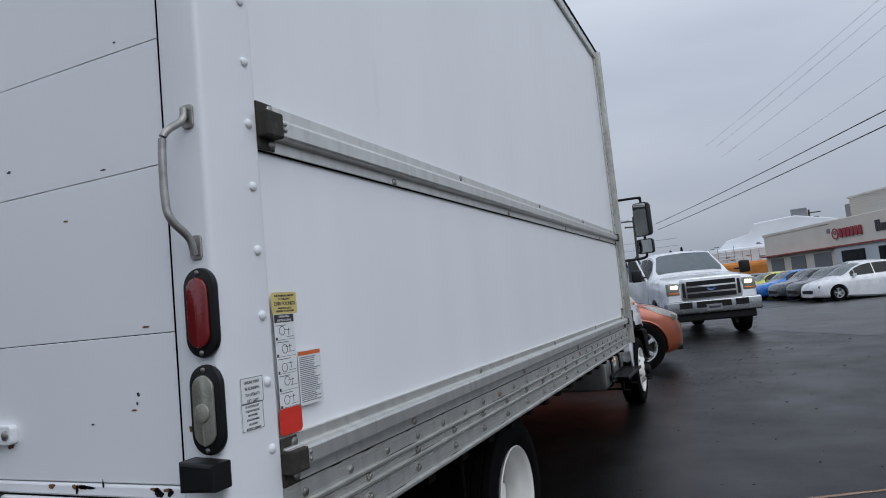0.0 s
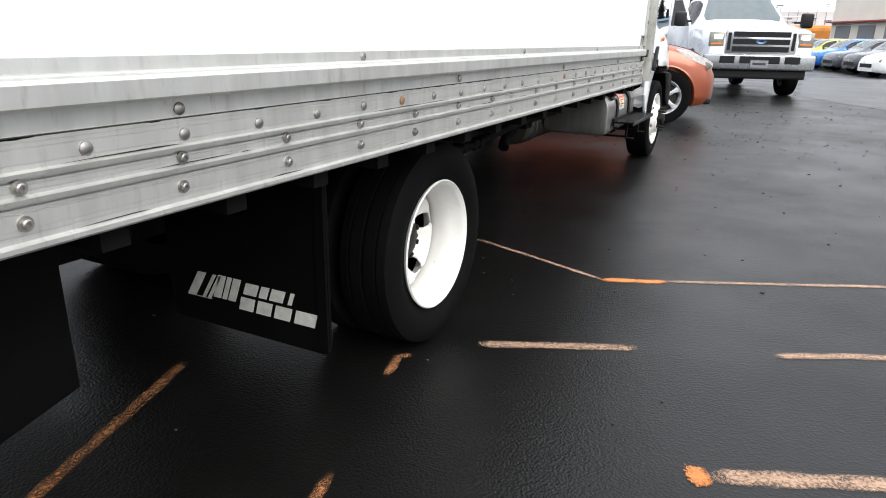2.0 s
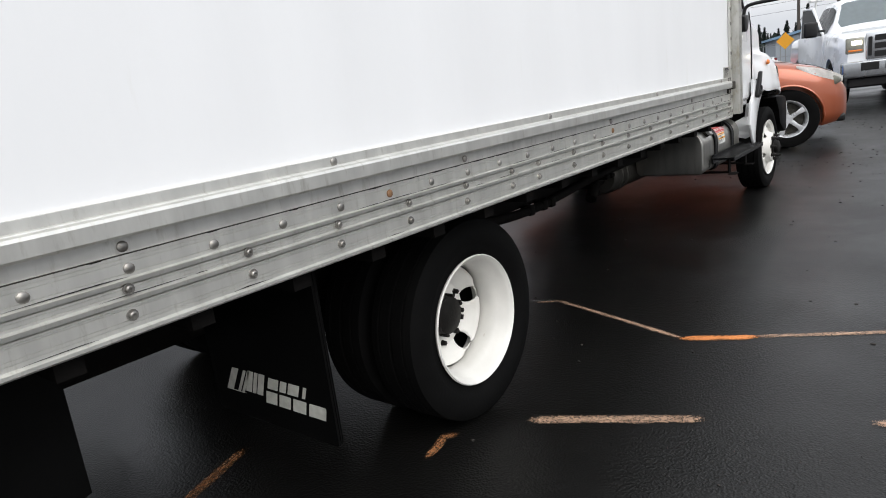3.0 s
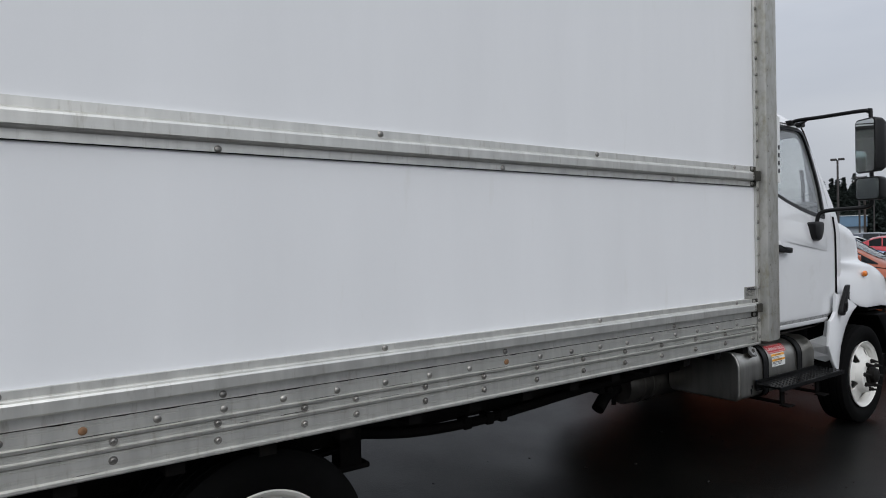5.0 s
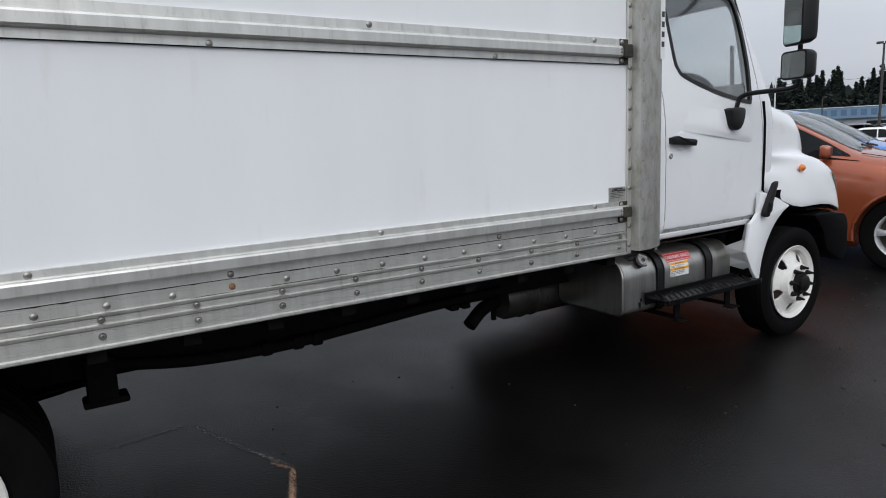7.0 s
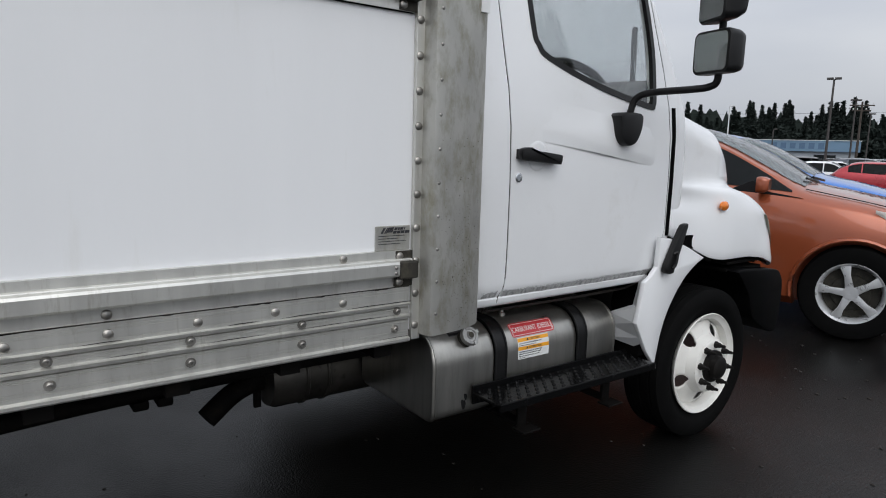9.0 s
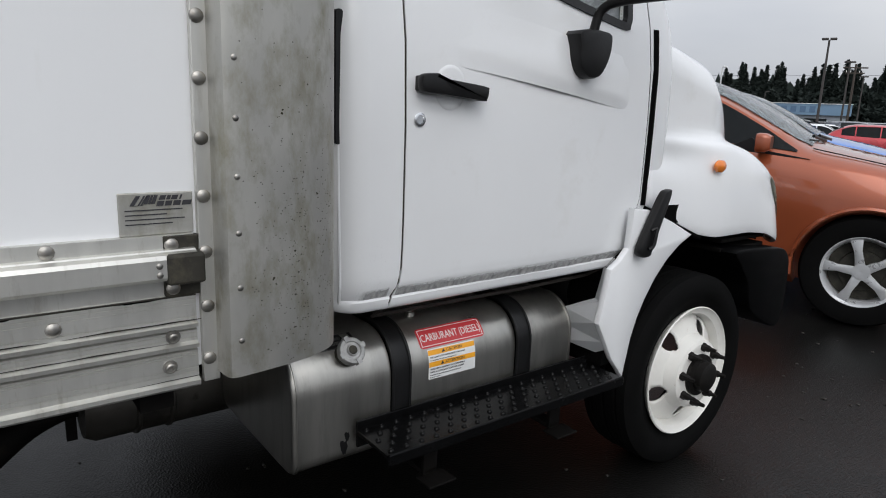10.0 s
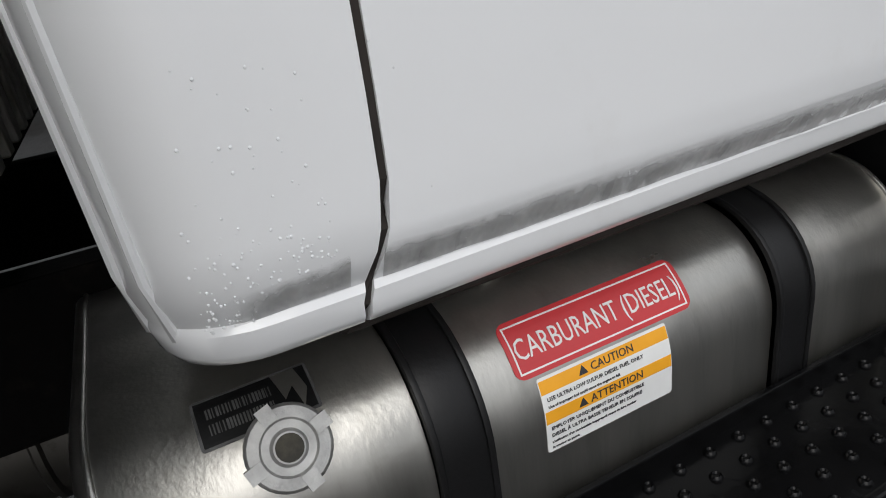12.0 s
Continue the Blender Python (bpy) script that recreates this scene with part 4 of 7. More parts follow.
def tank_section():
    """Flat front, broad round upper edge, tighter lower edge."""
    pts = [(FX - CURVE_R + CURVE_R * math.cos(radians(9 * k)), CURVE_Z + CURVE_R * math.sin(radians(9 * k))) for k in range(11)]
    back = [(-0.87 - p[0] + FX, p[1]) for p in pts[::-1]]
    low = [(-0.87 + 0.05 - 0.05 * math.cos(radians(15 * k)), 0.495 - 0.05 * math.sin(radians(15 * k))) for k in range(7)]
    lowf = [(FX - 0.05 + 0.05 * math.sin(radians(15 * k)), 0.495 - 0.05 * math.cos(radians(15 * k))) for k in range(7)]
    return pts + back + low + lowf


def grown(pts, d):
    ca, cb = -0.581, 0.62
    return [(a + d * (1 if a > ca else -1), b + d * (1 if b > cb else -1)) for a, b in pts]


def wrapped(ob):
    """Lays a flat sticker round the tank's curved upper edge."""
    for o in (ob, *ob.children_recursive):
        bm = bmesh.new()
        bm.from_mesh(o.data)
        bm.transform(o.matrix_basis)
        for k in range(36):
            bmesh.ops.bisect_plane(bm, geom=bm.verts[:] + bm.edges[:] + bm.faces[:], plane_co=(0, 0, CURVE_Z + 0.006 * k), plane_no=(0, 0, 1))
        bm.to_mesh(o.data)
        bm.free()
        m = Matrix()
        for v in o.data.vertices:
            p = m @ v.co
            if p.z > CURVE_Z:
                lift, t = p.x - FX, (p.z - CURVE_Z) / CURVE_R
                r = CURVE_R + lift
                p.x, p.z = FX - CURVE_R + r * math.cos(t), CURVE_Z + r * math.sin(t)
            v.co = p
        o.matrix_local = Matrix()


tank = part("fuel_tank", prism(tank_section(), 1.08, "y", 5.742, 0.012, segs=3), TANK, truck, "dull brushed aluminium fuel tank", smooth=True)
for y in (5.754, 6.802):
    part("weld_seam", prism(grown(tank_section(), 0.0025), 0.007, "y", y, 0.002), TANK, tank, smooth=True)
for y in (6.048, 6.538):
    band = part("tank_strap", prism(grown(tank_section(), 0.009), 0.066, "y", y, 0.003), PLASTIC, tank, "black rubber-lined strap", smooth=True)
    for d in (0.0, 0.058):
        part("strap_edge", prism(grown(tank_section(), 0.012), 0.008, "y", y + d, 0.002), PLASTIC, band, smooth=True)
neck_m = Matrix.Translation((-0.343, 5.920, 0.756)) @ Matrix.Rotation(radians(35), 4, "Y").inverted()
nk = part("filler_neck", cap_ends(lathe([(-0.03, 0.034), (0.030, 0.034), (0.031, 0.026)], 28)), DARK_STEEL, tank, "greasy filler neck", smooth=True, m=neck_m)
capm = cap_ends(lathe([(0.028, 0.036), (0.031, 0.039), (0.046, 0.039), (0.050, 0.036), (0.051, 0.026), (0.047, 0.024), (0.047, 0.017), (0.053, 0.014), (0.054, 0.001)], 32))
for k in range(4):
    t = 2 * math.pi * k / 4 + 0.3
    bmesh.ops.create_cube(capm, size=1.0, matrix=Matrix.Rotation(t, 4, "X") @ Matrix.Translation((0.044, 0, 0.034)) @ Matrix.Diagonal((0.019, 0.014, 0.016, 1)))
fc = part("filler_cap", capm, CAST, nk, "cast aluminium filler cap with four lugs", smooth=True)
part("cap_recess", cap_ends(lathe([(0.053, 0.0125), (0.0546, 0.0125), (0.0546, 0.0005)], 20)), DARK_STEEL, fc, "dark worn centre", smooth=True)
part("vent_nipple", cap_ends(lathe([(0.798, 0.016), (0.812, 0.016), (0.815, 0.01), (0.826, 0.009), (0.827, 0.001)], 14, "z", centre=(-0.44, 6.20, 0))), TANK, tank, smooth=True)
red = part("sticker", prism(dense_flat(rounded(6.162, 6.412, 0.733, 0.799, 0.012, 4)), 0.001, "x", FX), RED_STICKER, tank, "red fuel sticker with white letters")
edge = bmesh.new()
for q in ((6.168, 6.406, 0.7385, 0.7405), (6.168, 6.406, 0.7915, 0.7935), (6.168, 6.170, 0.7385, 0.7935), (6.404, 6.406, 0.7385, 0.7935)):
    box(FX + 0.001, FX + 0.0014, *q, bm=edge)
part("print", edge, CREAM, red)
words(red, ["CARBURANT (DIESEL)"], 6.287, 0.7535, 0.034, 0.03, mat=CREAM, x=FX + 0.0016, width=0.70)
wrapped(red)
lab = part("sticker", prism(rounded(6.183, 6.365, 0.635, 0.729, 0.003, 2), 0.0006, "x", FX), CREAM, tank, "white and orange fuel caution sticker")
for z in (0.71, 0.674):
    part("print", box(FX + 0.0006, FX + 0.001, 6.184, 6.364, z, z + 0.0155), ORANGE, lab)
words(lab, ["▲ CAUTION"], 6.274, 0.7135, 0.0135, 0.01, x=FX + 0.0014)
words(lab, ["▲ ATTENTION"], 6.274, 0.6775, 0.0135, 0.01, x=FX + 0.0014)
words(lab, ["USE ULTRA LOW SULFUR DIESEL FUEL ONLY"], 6.189, 0.701, 0.0066, 0.01, x=FX + 0.0014, align="LEFT", width=1.02)
words(lab, ["Use of improper fuel could cause the engine to fail."], 6.189, 0.693, 0.0048, 0.01, x=FX + 0.0014, align="LEFT", width=1.0)
words(lab, ["EMPLOYER UNIQUEMENT DU COMBUSTIBLE", "DIESEL À ULTRA BASSE TENEUR EN SOUFRE"], 6.189, 0.665, 0.0066, 0.0095, x=FX + 0.0014, align="LEFT", width=1.0)
words(lab, ["L'utilisation d'un combustible inapproprié risque de faire tomber", "le moteur en panne."], 6.189, 0.647, 0.0046, 0.0075, x=FX + 0.0014, align="LEFT", width=1.0)
wrapped(lab)
tag = part("sticker", prism(rounded(5.85, 5.965, 0.79, 0.845, 0.003, 2), 0.0006, "x", FX), SHADED_PRINT, tank, "torn black rating sticker with grey bars")
part("print", prism([(5.853, 0.793), (5.962, 0.793), (5.962, 0.842), (5.853, 0.842)], 0.0004, "x", FX + 0.0006), PLASTIC, tag)
bars_t = bmesh.new()
rb = random.Random(3)
for k in range(20):
    y = 5.862 + 0.0032 * k
    for zz in (0.803, 0.820):
        box(FX + 0.001, FX + 0.0014, y, y + rb.uniform(0.0008, 0.0024), zz, zz + 0.011, bm=bars_t)
part("print", bars_t, SHADED_PRINT, tag)
part("torn_patch", prism([(5.928, 0.842), (5.935, 0.81), (5.945, 0.822), (5.95, 0.796), (5.958, 0.815), (5.952, 0.842)], 0.0004, "x", FX + 0.001), TANK, tag)
wrapped(tag)
for y, z, ry, rz in ((5.895, 0.50, 0.012, 0.03), (5.905, 0.53, 0.008, 0.02)):
    blotch("grease_mark", y, z, ry, rz, PLASTIC, tank, lambda a, b, d: (FX + d, a, b), 90)

step = part("step", box(-0.285, -0.115, 5.925, 6.885, 0.538, 0.552, 0.003), STEP, truck, "black wet tread-plate side step")
part("step_lip", box(-0.125, -0.112, 5.925, 6.885, 0.522, 0.556, 0.004), STEP, step)
part("step_back", box(-0.290, -0.281, 5.925, 6.885, 0.50, 0.578, 0.002), STEP, step)
STUD = keep_mesh(cap_ends(lathe([(0.0, 0.0085), (0.003, 0.0078), (0.0055, 0.005), (0.003, 0.003)], 8, "z")), STEP, "tread_stud")
for i in range(38):
    for j in range(5):
        if (i + j) % 2 == 0:
            share("tread_stud", STUD, step, pose(-0.265 + 0.032 * j, 5.945 + 0.0248 * i, 0.552))
for y in (6.10, 6.62):
    bm = box(-0.60, -0.20, y, y + 0.05, 0.395, 0.41, 0.003)
    box(-0.215, -0.20, y, y + 0.05, 0.40, 0.54, 0.003, bm=bm)
    box(-0.21, -0.14, y - 0.02, y + 0.075, 0.386, 0.394, 0.003, bm=bm)
    part("step_bracket", bm, CHASSIS, step)


# ---- cab ----


def ring(z, w, y0, y1, r, n=8):
    """A rounded outline at one height: w is the half width."""
    return [(MID + a, b, z) for a, b in rounded(-w, w, y0, y1, r, n)]


def loft(rings, bm=None):
    own = bm if bm is not None else bmesh.new()
    vs = [[own.verts.new(p) for p in rg] for rg in rings]
    n = len(vs[0])
    for p, q in zip(vs, vs[1:]):
        for k in range(n):
            own.faces.new((p[k], p[(k + 1) % n], q[(k + 1) % n], q[k]))
    own.faces.new(vs[0][::-1])
    own.faces.new(vs[-1])
    bmesh.ops.recalc_face_normals(own, faces=own.faces)
    return own


# height, half width, rear, front, corner radius
CAB_SLICES = [(0.900, 0.955, 5.865, 7.25, 0.07), (0.905, 0.966, 5.855, 7.25, 0.075), (0.914, 0.972, 5.85, 7.25, 0.08), (0.934, 0.975, 5.845, 7.25, 0.085), (0.940, 0.971, 5.845, 7.25, 0.085), (0.969, 0.988, 5.84, 7.25, 0.09), (1.0, 0.990, 5.84, 7.25, 0.09), (1.15, 0.994, 5.835, 7.25, 0.09), (1.40, 0.995, 5.83, 7.26, 0.09), (1.60, 0.992, 5.83, 7.26, 0.09),
              (1.74, 0.975, 5.83, 7.25, 0.09), (1.85, 0.950, 5.83, 7.22, 0.09), (2.05, 0.905, 5.83, 7.16, 0.10), (2.25, 0.860, 5.83, 7.09, 0.11), (2.42, 0.820, 5.83, 7.02, 0.13), (2.50, 0.79, 5.84, 6.92, 0.16), (2.56, 0.74, 5.87, 6.83, 0.2), (2.60, 0.66, 5.95, 6.70, 0.24), (2.62, 0.5, 6.1, 6.5, 0.2)]
outer = loft([ring(*s) for s in CAB_SLICES])
inner = loft([ring(z, w - 0.04, a + 0.04, b - 0.04, max(r - 0.02, 0.03)) for z, w, a, b, r in [(0.935, 0.945, 5.84, 7.2, 0.08)] + CAB_SLICES[3:-2] + [(2.575, 0.66, 5.95, 6.70, 0.24)]])


def slim(x, y):
    """The cab narrows towards its front."""
    return MID + (x - MID) * (1 - 0.055 * min(max(y - 6.55, 0.0), 0.8))


def slimmed(bm):
    for v in bm.verts:
        v.co.x = slim(v.co.x, v.co.y)
    return bm


def temp(bm):
    me = bpy.data.meshes.new("temp")
    bm.to_mesh(me)
    bm.free()
    return new("temp", me)


def carve(bm, steps):
    """Boolean steps of ('DIFFERENCE' or 'INTERSECT', bmesh) on a mesh; gives the outcome as a bmesh."""
    base = temp(bm)
    gone = [base]
    for how, tool in steps:
        t = temp(tool)
        gone.append(t)
        mod = base.modifiers.new("cut", "BOOLEAN")
        mod.operation, mod.object, mod.solver = how, t, "EXACT"
    dg = bpy.context.evaluated_depsgraph_get()
    me = bpy.data.meshes.new_from_object(base.evaluated_get(dg))
    out = bmesh.new()
    out.from_mesh(me)
    bpy.data.meshes.remove(me)
    for o in gone:
        bpy.data.objects.remove(o)
    return out


def smooth_outline(pts, n=5):
    out = []
    m = len(pts)
    for i in range(m):
        p0, p1, p2, p3 = (Vector(pts[(i + j - 1) % m]) for j in range(4))
        for k in range(n):
            t = k / n
            out.append(tuple(0.5 * ((2 * p1) + (p2 - p0) * t + (2 * p0 - 5 * p1 + 4 * p2 - p3) * t * t + (3 * p1 - p0 - 3 * p2 + p3) * t ** 3)))
    return out


def inset(pts, d):
    """Moves each corner of an outline inward by about d."""
    c = sum((Vector(p) for p in pts), Vector((0, 0))) / len(pts)
    out = []
    n = len(pts)
    for i in range(n):
        a, b, e = Vector(pts[i - 1]), Vector(pts[i]), Vector(pts[(i + 1) % n])
        t = (e - a).normalized()
        nrm = Vector((-t.y, t.x))
        if nrm.dot(c - b) < 0:
            nrm = -nrm
        out.append(tuple(b + nrm * d))
    return out


WINDOW = [(6.185, 2.00), (6.205, 1.93), (6.255, 1.885), (6.52, 1.80), (6.88, 1.735), (6.925, 1.745), (6.94, 1.80), (6.965, 2.00), (6.95, 2.25), (6.915, 2.385), (6.87, 2.42), (6.78, 2.43), (6.30, 2.435), (6.20, 2.425), (6.175, 2.38)]
DOOR = [(6.008, 2.47), (6.011, 1.9), (6.021, 1.4), (6.022, 1.08), (6.021, 1.02), (6.016, 0.985), (6.004, 0.948), (5.997, 0.925), (5.996, 0.86), (6.92, 0.86), (6.935, 0.905), (7.015, 0.965), (7.045, 1.06), (7.072, 1.16), (7.07, 1.45), (7.058, 1.71), (7.045, 1.9), (6.99, 2.30), (6.95, 2.47)]
side_cut = lambda pts: prism(pts, 1.3, "x", -0.75)
both_cut = lambda pts: prism(pts, 3.4, "x", -2.9)
shell_out = outer.copy()
inner_copy = inner.copy()
screen_cut = prism(rounded(-1.98, -0.46, 1.84, 2.40, 0.06, 4), 1.2, "y", 6.6)
cab_bm = carve(outer, [("DIFFERENCE", inner), ("DIFFERENCE", side_cut(DOOR)), ("DIFFERENCE", both_cut(WINDOW)), ("DIFFERENCE", screen_cut)])
cab_body = part("cab_body", slimmed(cab_bm), CAB, truck, "white painted cab shell", smooth=True)
door_bm = carve(shell_out, [("DIFFERENCE", inner_copy), ("INTERSECT", side_cut(inset(DOOR, 0.0068))), ("DIFFERENCE", side_cut(WINDOW))])
door = part("cab_door", slimmed(door_bm), CAB, truck, "white cab door with water drops along its sill", smooth=True)


def cab_x(z):
    """The side surface of the cab at a height."""
    for (z0, w0, *_), (z1, w1, *_) in zip(CAB_SLICES, CAB_SLICES[1:]):
        if z0 <= z <= z1:
            return MID + w0 + (w1 - w0) * (z - z0) / (z1 - z0)
    return MID + 0.9


def on_cab(pts, lift=0.0):
    return [(slim(cab_x(b) + lift, a), a, b) for a, b in pts]


def dense(pts, step=0.03, closed=True):
    out = []
    n = len(pts)
    for i in range(n if closed else n - 1):
        a, b = Vector(pts[i]), Vector(pts[(i + 1) % n])
        k = max(1, int((b - a).length / step))
        out += [tuple(a + (b - a) * j / k) for j in range(k)]
    return out if closed else out + [tuple(pts[-1])]


def pane_on_cab(pts, lift, thick):
    bm = bmesh.new()
    pts = dense(pts, 0.06)
    a = [bm.verts.new(p) for p in on_cab(pts, lift)]
    b = [bm.verts.new(p) for p in on_cab(pts, lift - thick)]
    bm.faces.new(a)
    bm.faces.new(b[::-1])
    for k in range(len(pts)):
        bm.faces.new((a[k], b[k], b[(k + 1) % len(pts)], a[(k + 1) % len(pts)]))
    bmesh.ops.triangulate(bm, faces=[f for f in bm.faces if len(f.verts) > 4])
    return bm


pane = part("side_window", pane_on_cab(inset(WINDOW, -0.004), -0.016, 0.005), GLASS, door, "pale green side window with raindrops")
pane.visible_shadow = False
far_pane = part("side_window", mirrored(pane_on_cab(inset(WINDOW, -0.004), -0.016, 0.005)), MISTED, cab_body)
far_pane.visible_shadow = False
rubber = bmesh.new()
rim_line = smooth_outline(WINDOW, 4)
oo, ii = inset(rim_line, -0.016), inset(rim_line, 0.010)
n_ = len(oo)
va, vb, vc, vd = ([rubber.verts.new(p) for p in on_cab(q, l)] for q, l in ((oo, 0.003), (ii, 0.003), (oo, -0.02), (ii, -0.02)))
for k in range(n_):
    j = (k + 1) % n_
    for f in ((va[k], va[j], vb[j], vb[k]), (vc[k], vc[j], va[j], va[k]), (vb[k], vb[j], vd[j], vd[k]), (vd[k], vd[j], vc[j], vc[k])):
        rubber.faces.new(f)
part("window_seal", rubber, PLASTIC, door, "black rubber window surround")
seal_pts = [(slim(cab_x(b) - 0.008, a), a, b) for a, b in dense(inset(DOOR, 0.0034), 0.04)]
part("door_seal", tube(seal_pts + [seal_pts[0]], 0.0062, 6, smooth_steps=0), SEAL, cab_body)
ws = bmesh.new()
wv = [ws.verts.new((x, y, z)) for x, y, z in ((-0.44, 7.16, 1.83), (-2.0, 7.16, 1.83), (-1.96, 6.985, 2.41), (-0.48, 6.985, 2.41))]
ws.faces.new(wv)
bmesh.ops.solidify(ws, geom=ws.faces[:], thickness=0.006)
shield = part("windscreen", ws, GLASS, cab_body, "clear windscreen")
shield.visible_shadow = False
# fittings of the door
hx = cab_x(1.5)
cup = cap_ends(lathe([(0.0, 0.062), (0.002, 0.058), (0.003, 0.05)], 32))
part("handle_recess", cup, CAB, door, smooth=True, m=Matrix.Translation((hx - 0.001, 6.165, 1.495)) @ Matrix.Diagonal((1, 0.85, 0.95, 1)))
hb = prism(smooth_outline([(6.047, 1.515), (6.062, 1.525), (6.102, 1.527), (6.112, 1.517), (6.252, 1.503), (6.267, 1.493), (6.262, 1.469), (6.247, 1.464), (6.112, 1.475), (6.062, 1.478), (6.049, 1.487)], 3), 0.028, "x", hx + 0.014, 0.006)
box(hx - 0.004, hx + 0.02, 6.052, 6.107, 1.482, 1.52, 0.004, bm=hb)
box(hx - 0.004, hx + 0.02, 6.222, 6.257, 1.468, 1.498, 0.004, bm=hb)
part("door_handle", hb, PLASTIC, door, "black pull handle", smooth=True)
crease = bmesh.new()
bars_c = []
for k in range(33):
    u = k / 32
    swell = min(1.0, 1.5 * u) * min(1.0, 9 * (1 - u))
    y, z, swell = 6.18 + 0.79 * u, 1.592 - 0.10 * u ** 1.15, swell * swell * (3 - 2 * swell)
    bars_c.append([crease.verts.new((slim(cab_x(z + dz) - 0.0045 + lift * swell, y), y, z + dz)) for dz, lift in ((0.13, 0.0), (0.09, 0.0030), (0.05, 0.0056), (0.02, 0.0073), (0.006, 0.0079), (-0.004, 0.0076), (-0.016, 0.0052), (-0.030, 0.0020), (-0.04, 0.0))])
for p, q in zip(bars_c, bars_c[1:]):
    for k in range(8):
        crease.faces.new((p[k], q[k], q[k + 1], p[k + 1]))
part("door_crease", crease, CAB, door, smooth=True)
part("door_lock", cap_ends(lathe([(0.0, 0.018), (0.004, 0.018), (0.006, 0.014), (0.006, 0.011), (0.004, 0.01), (0.004, 0.001)], 20, centre=(hx, 6.067, 1.41))), CHROME, door, "chrome key lock", smooth=True)
part("rear_vent", prism(rounded(5.842, 5.862, 1.345, 1.66, 0.008, 3), 0.02, "x", cab_x(1.5) - 0.05, 0.002), PLASTIC, cab_body)
# grab handle and fittings inside
part("inside_grab_handle", tube([(-0.50, 7.06, 1.85), (-0.47, 7.02, 1.87), (-0.47, 7.01, 2.08), (-0.50, 7.05, 2.12)], 0.014, 8), INTERIOR, cab_body, smooth=True)
part("dash_grab_bar", tube([(-0.53, 6.47, 1.86), (-0.52, 6.53, 1.912), (-0.52, 6.66, 1.915), (-0.52, 6.79, 1.88), (-0.52, 6.87, 1.825), (-0.53, 6.93, 1.75)], 0.021, 8), PLASTIC, cab_body, smooth=True)
dash = prism([(6.72, 1.5), (7.15, 1.4), (7.15, 1.80), (7.0, 1.86), (6.80, 1.84), (6.72, 1.74)], 1.8, "x", -2.12, 0.03)
part("dashboard", dash, INTERIOR, cab_body)
wheel_ring = bmesh.new()
lathe([(0.0, 0.2), (0.014, 0.214), (0.0, 0.228), (-0.014, 0.214), (0.0, 0.2)], 32, "y", bm=wheel_ring)
lathe([(-0.015, 0.06), (0.012, 0.05), (0.013, 0.001)], 16, "y", bm=wheel_ring)
box(-0.21, 0.21, -0.008, 0.008, -0.02, 0.02, bm=wheel_ring)
part("steering_wheel", wheel_ring, PLASTIC, cab_body, smooth=True, m=pose(-1.80, 6.62, 1.83, -55))
for x in (-0.62, -1.80):
    seat = part("seat", box(x - 0.24, x + 0.24, 6.1, 6.6, 1.25, 1.42, 0.05, 3), CLOTH, cab_body, "grey cloth seat", smooth=True)
    part("backrest", prism([(6.08, 1.38), (6.22, 1.38), (6.12, 2.12), (6.02, 2.12)], 0.44, "x", x - 0.22, 0.03), CLOTH, seat, smooth=True)
part("cab_floor", box(-2.1, -0.34, 5.9, 7.1, 1.0, 1.05), INTERIOR, cab_body)
part("head_lining", box(-1.85, -0.6, 6.0, 6.75, 2.535, 2.55), CLOTH, cab_body)

# ---- mirrors ----
mir = part("mirror_bracket", tube([(-0.225, 6.70, 1.62), (-0.215, 6.705, 1.71), (-0.195, 6.715, 1.757), (-0.13, 6.735, 1.775), (0.02, 6.775, 1.782), (0.085, 6.80, 1.79), (0.115, 6.81, 1.815), (0.115, 6.81, 1.90)], 0.015, 10), PLASTIC, truck, "black mirror arm", smooth=True)
part("arm_foot", prism(smooth_outline([(6.625, 1.685), (6.75, 1.69), (6.768, 1.655), (6.755, 1.60), (6.72, 1.555), (6.665, 1.55), (6.63, 1.585), (6.622, 1.64)], 3), 0.075, "x", -0.265, 0.012), PLASTIC, mir, smooth=True)
part("upper_arm", tube([(-0.42, 6.72, 2.475), (-0.36, 6.74, 2.49), (-0.20, 6.77, 2.492), (0.06, 6.80, 2.495), (0.10, 6.81, 2.485), (0.115, 6.815, 2.45), (0.115, 6.815, 1.88)], 0.0145, 10), PLASTIC, mir, smooth=True)
for y, z in ((6.72, 2.475), (6.88, 2.475)):
    part("arm_mount", prism(rounded(y - 0.04, y + 0.035, z - 0.02, z + 0.018, 0.012, 3), 0.05, "x", cab_x(z) - 0.02, 0.008), PLASTIC, mir, smooth=True)
part("arm_brace", tube([(cab_x(2.47), 6.88, 2.48), (-0.30, 6.76, 2.492)], 0.012, 8), PLASTIC, mir)


def mirror(x0, x1, z0, z1, y, depth, turn, label, name):
    cx, cz = (x0 + x1) / 2, (z0 + z1) / 2
    w, h = (x1 - x0) / 2, (z1 - z0) / 2
    m = pose(cx, y, cz, 0, 0, turn)
    case = bmesh.new()
    rs = []
    for d, s in ((-0.012, 0.97), (-0.004, 1.0), (depth * 0.55, 0.97), (depth * 0.85, 0.88), (depth, 0.7)):
        rs.append([(a, d, b) for a, b in rounded(-w * s, w * s, -h * s, h * s, 0.028 * s, 4)])
    loft(rs, case)
    ob = part(name, case, PLASTIC, mir, label, smooth=True, m=m)
    part("mirror_glass", prism(rounded(-w + 0.012, w - 0.012, -h + 0.012, h - 0.012, 0.02, 4), -0.003, "y", -0.0125), MIRROR, ob)
    return ob


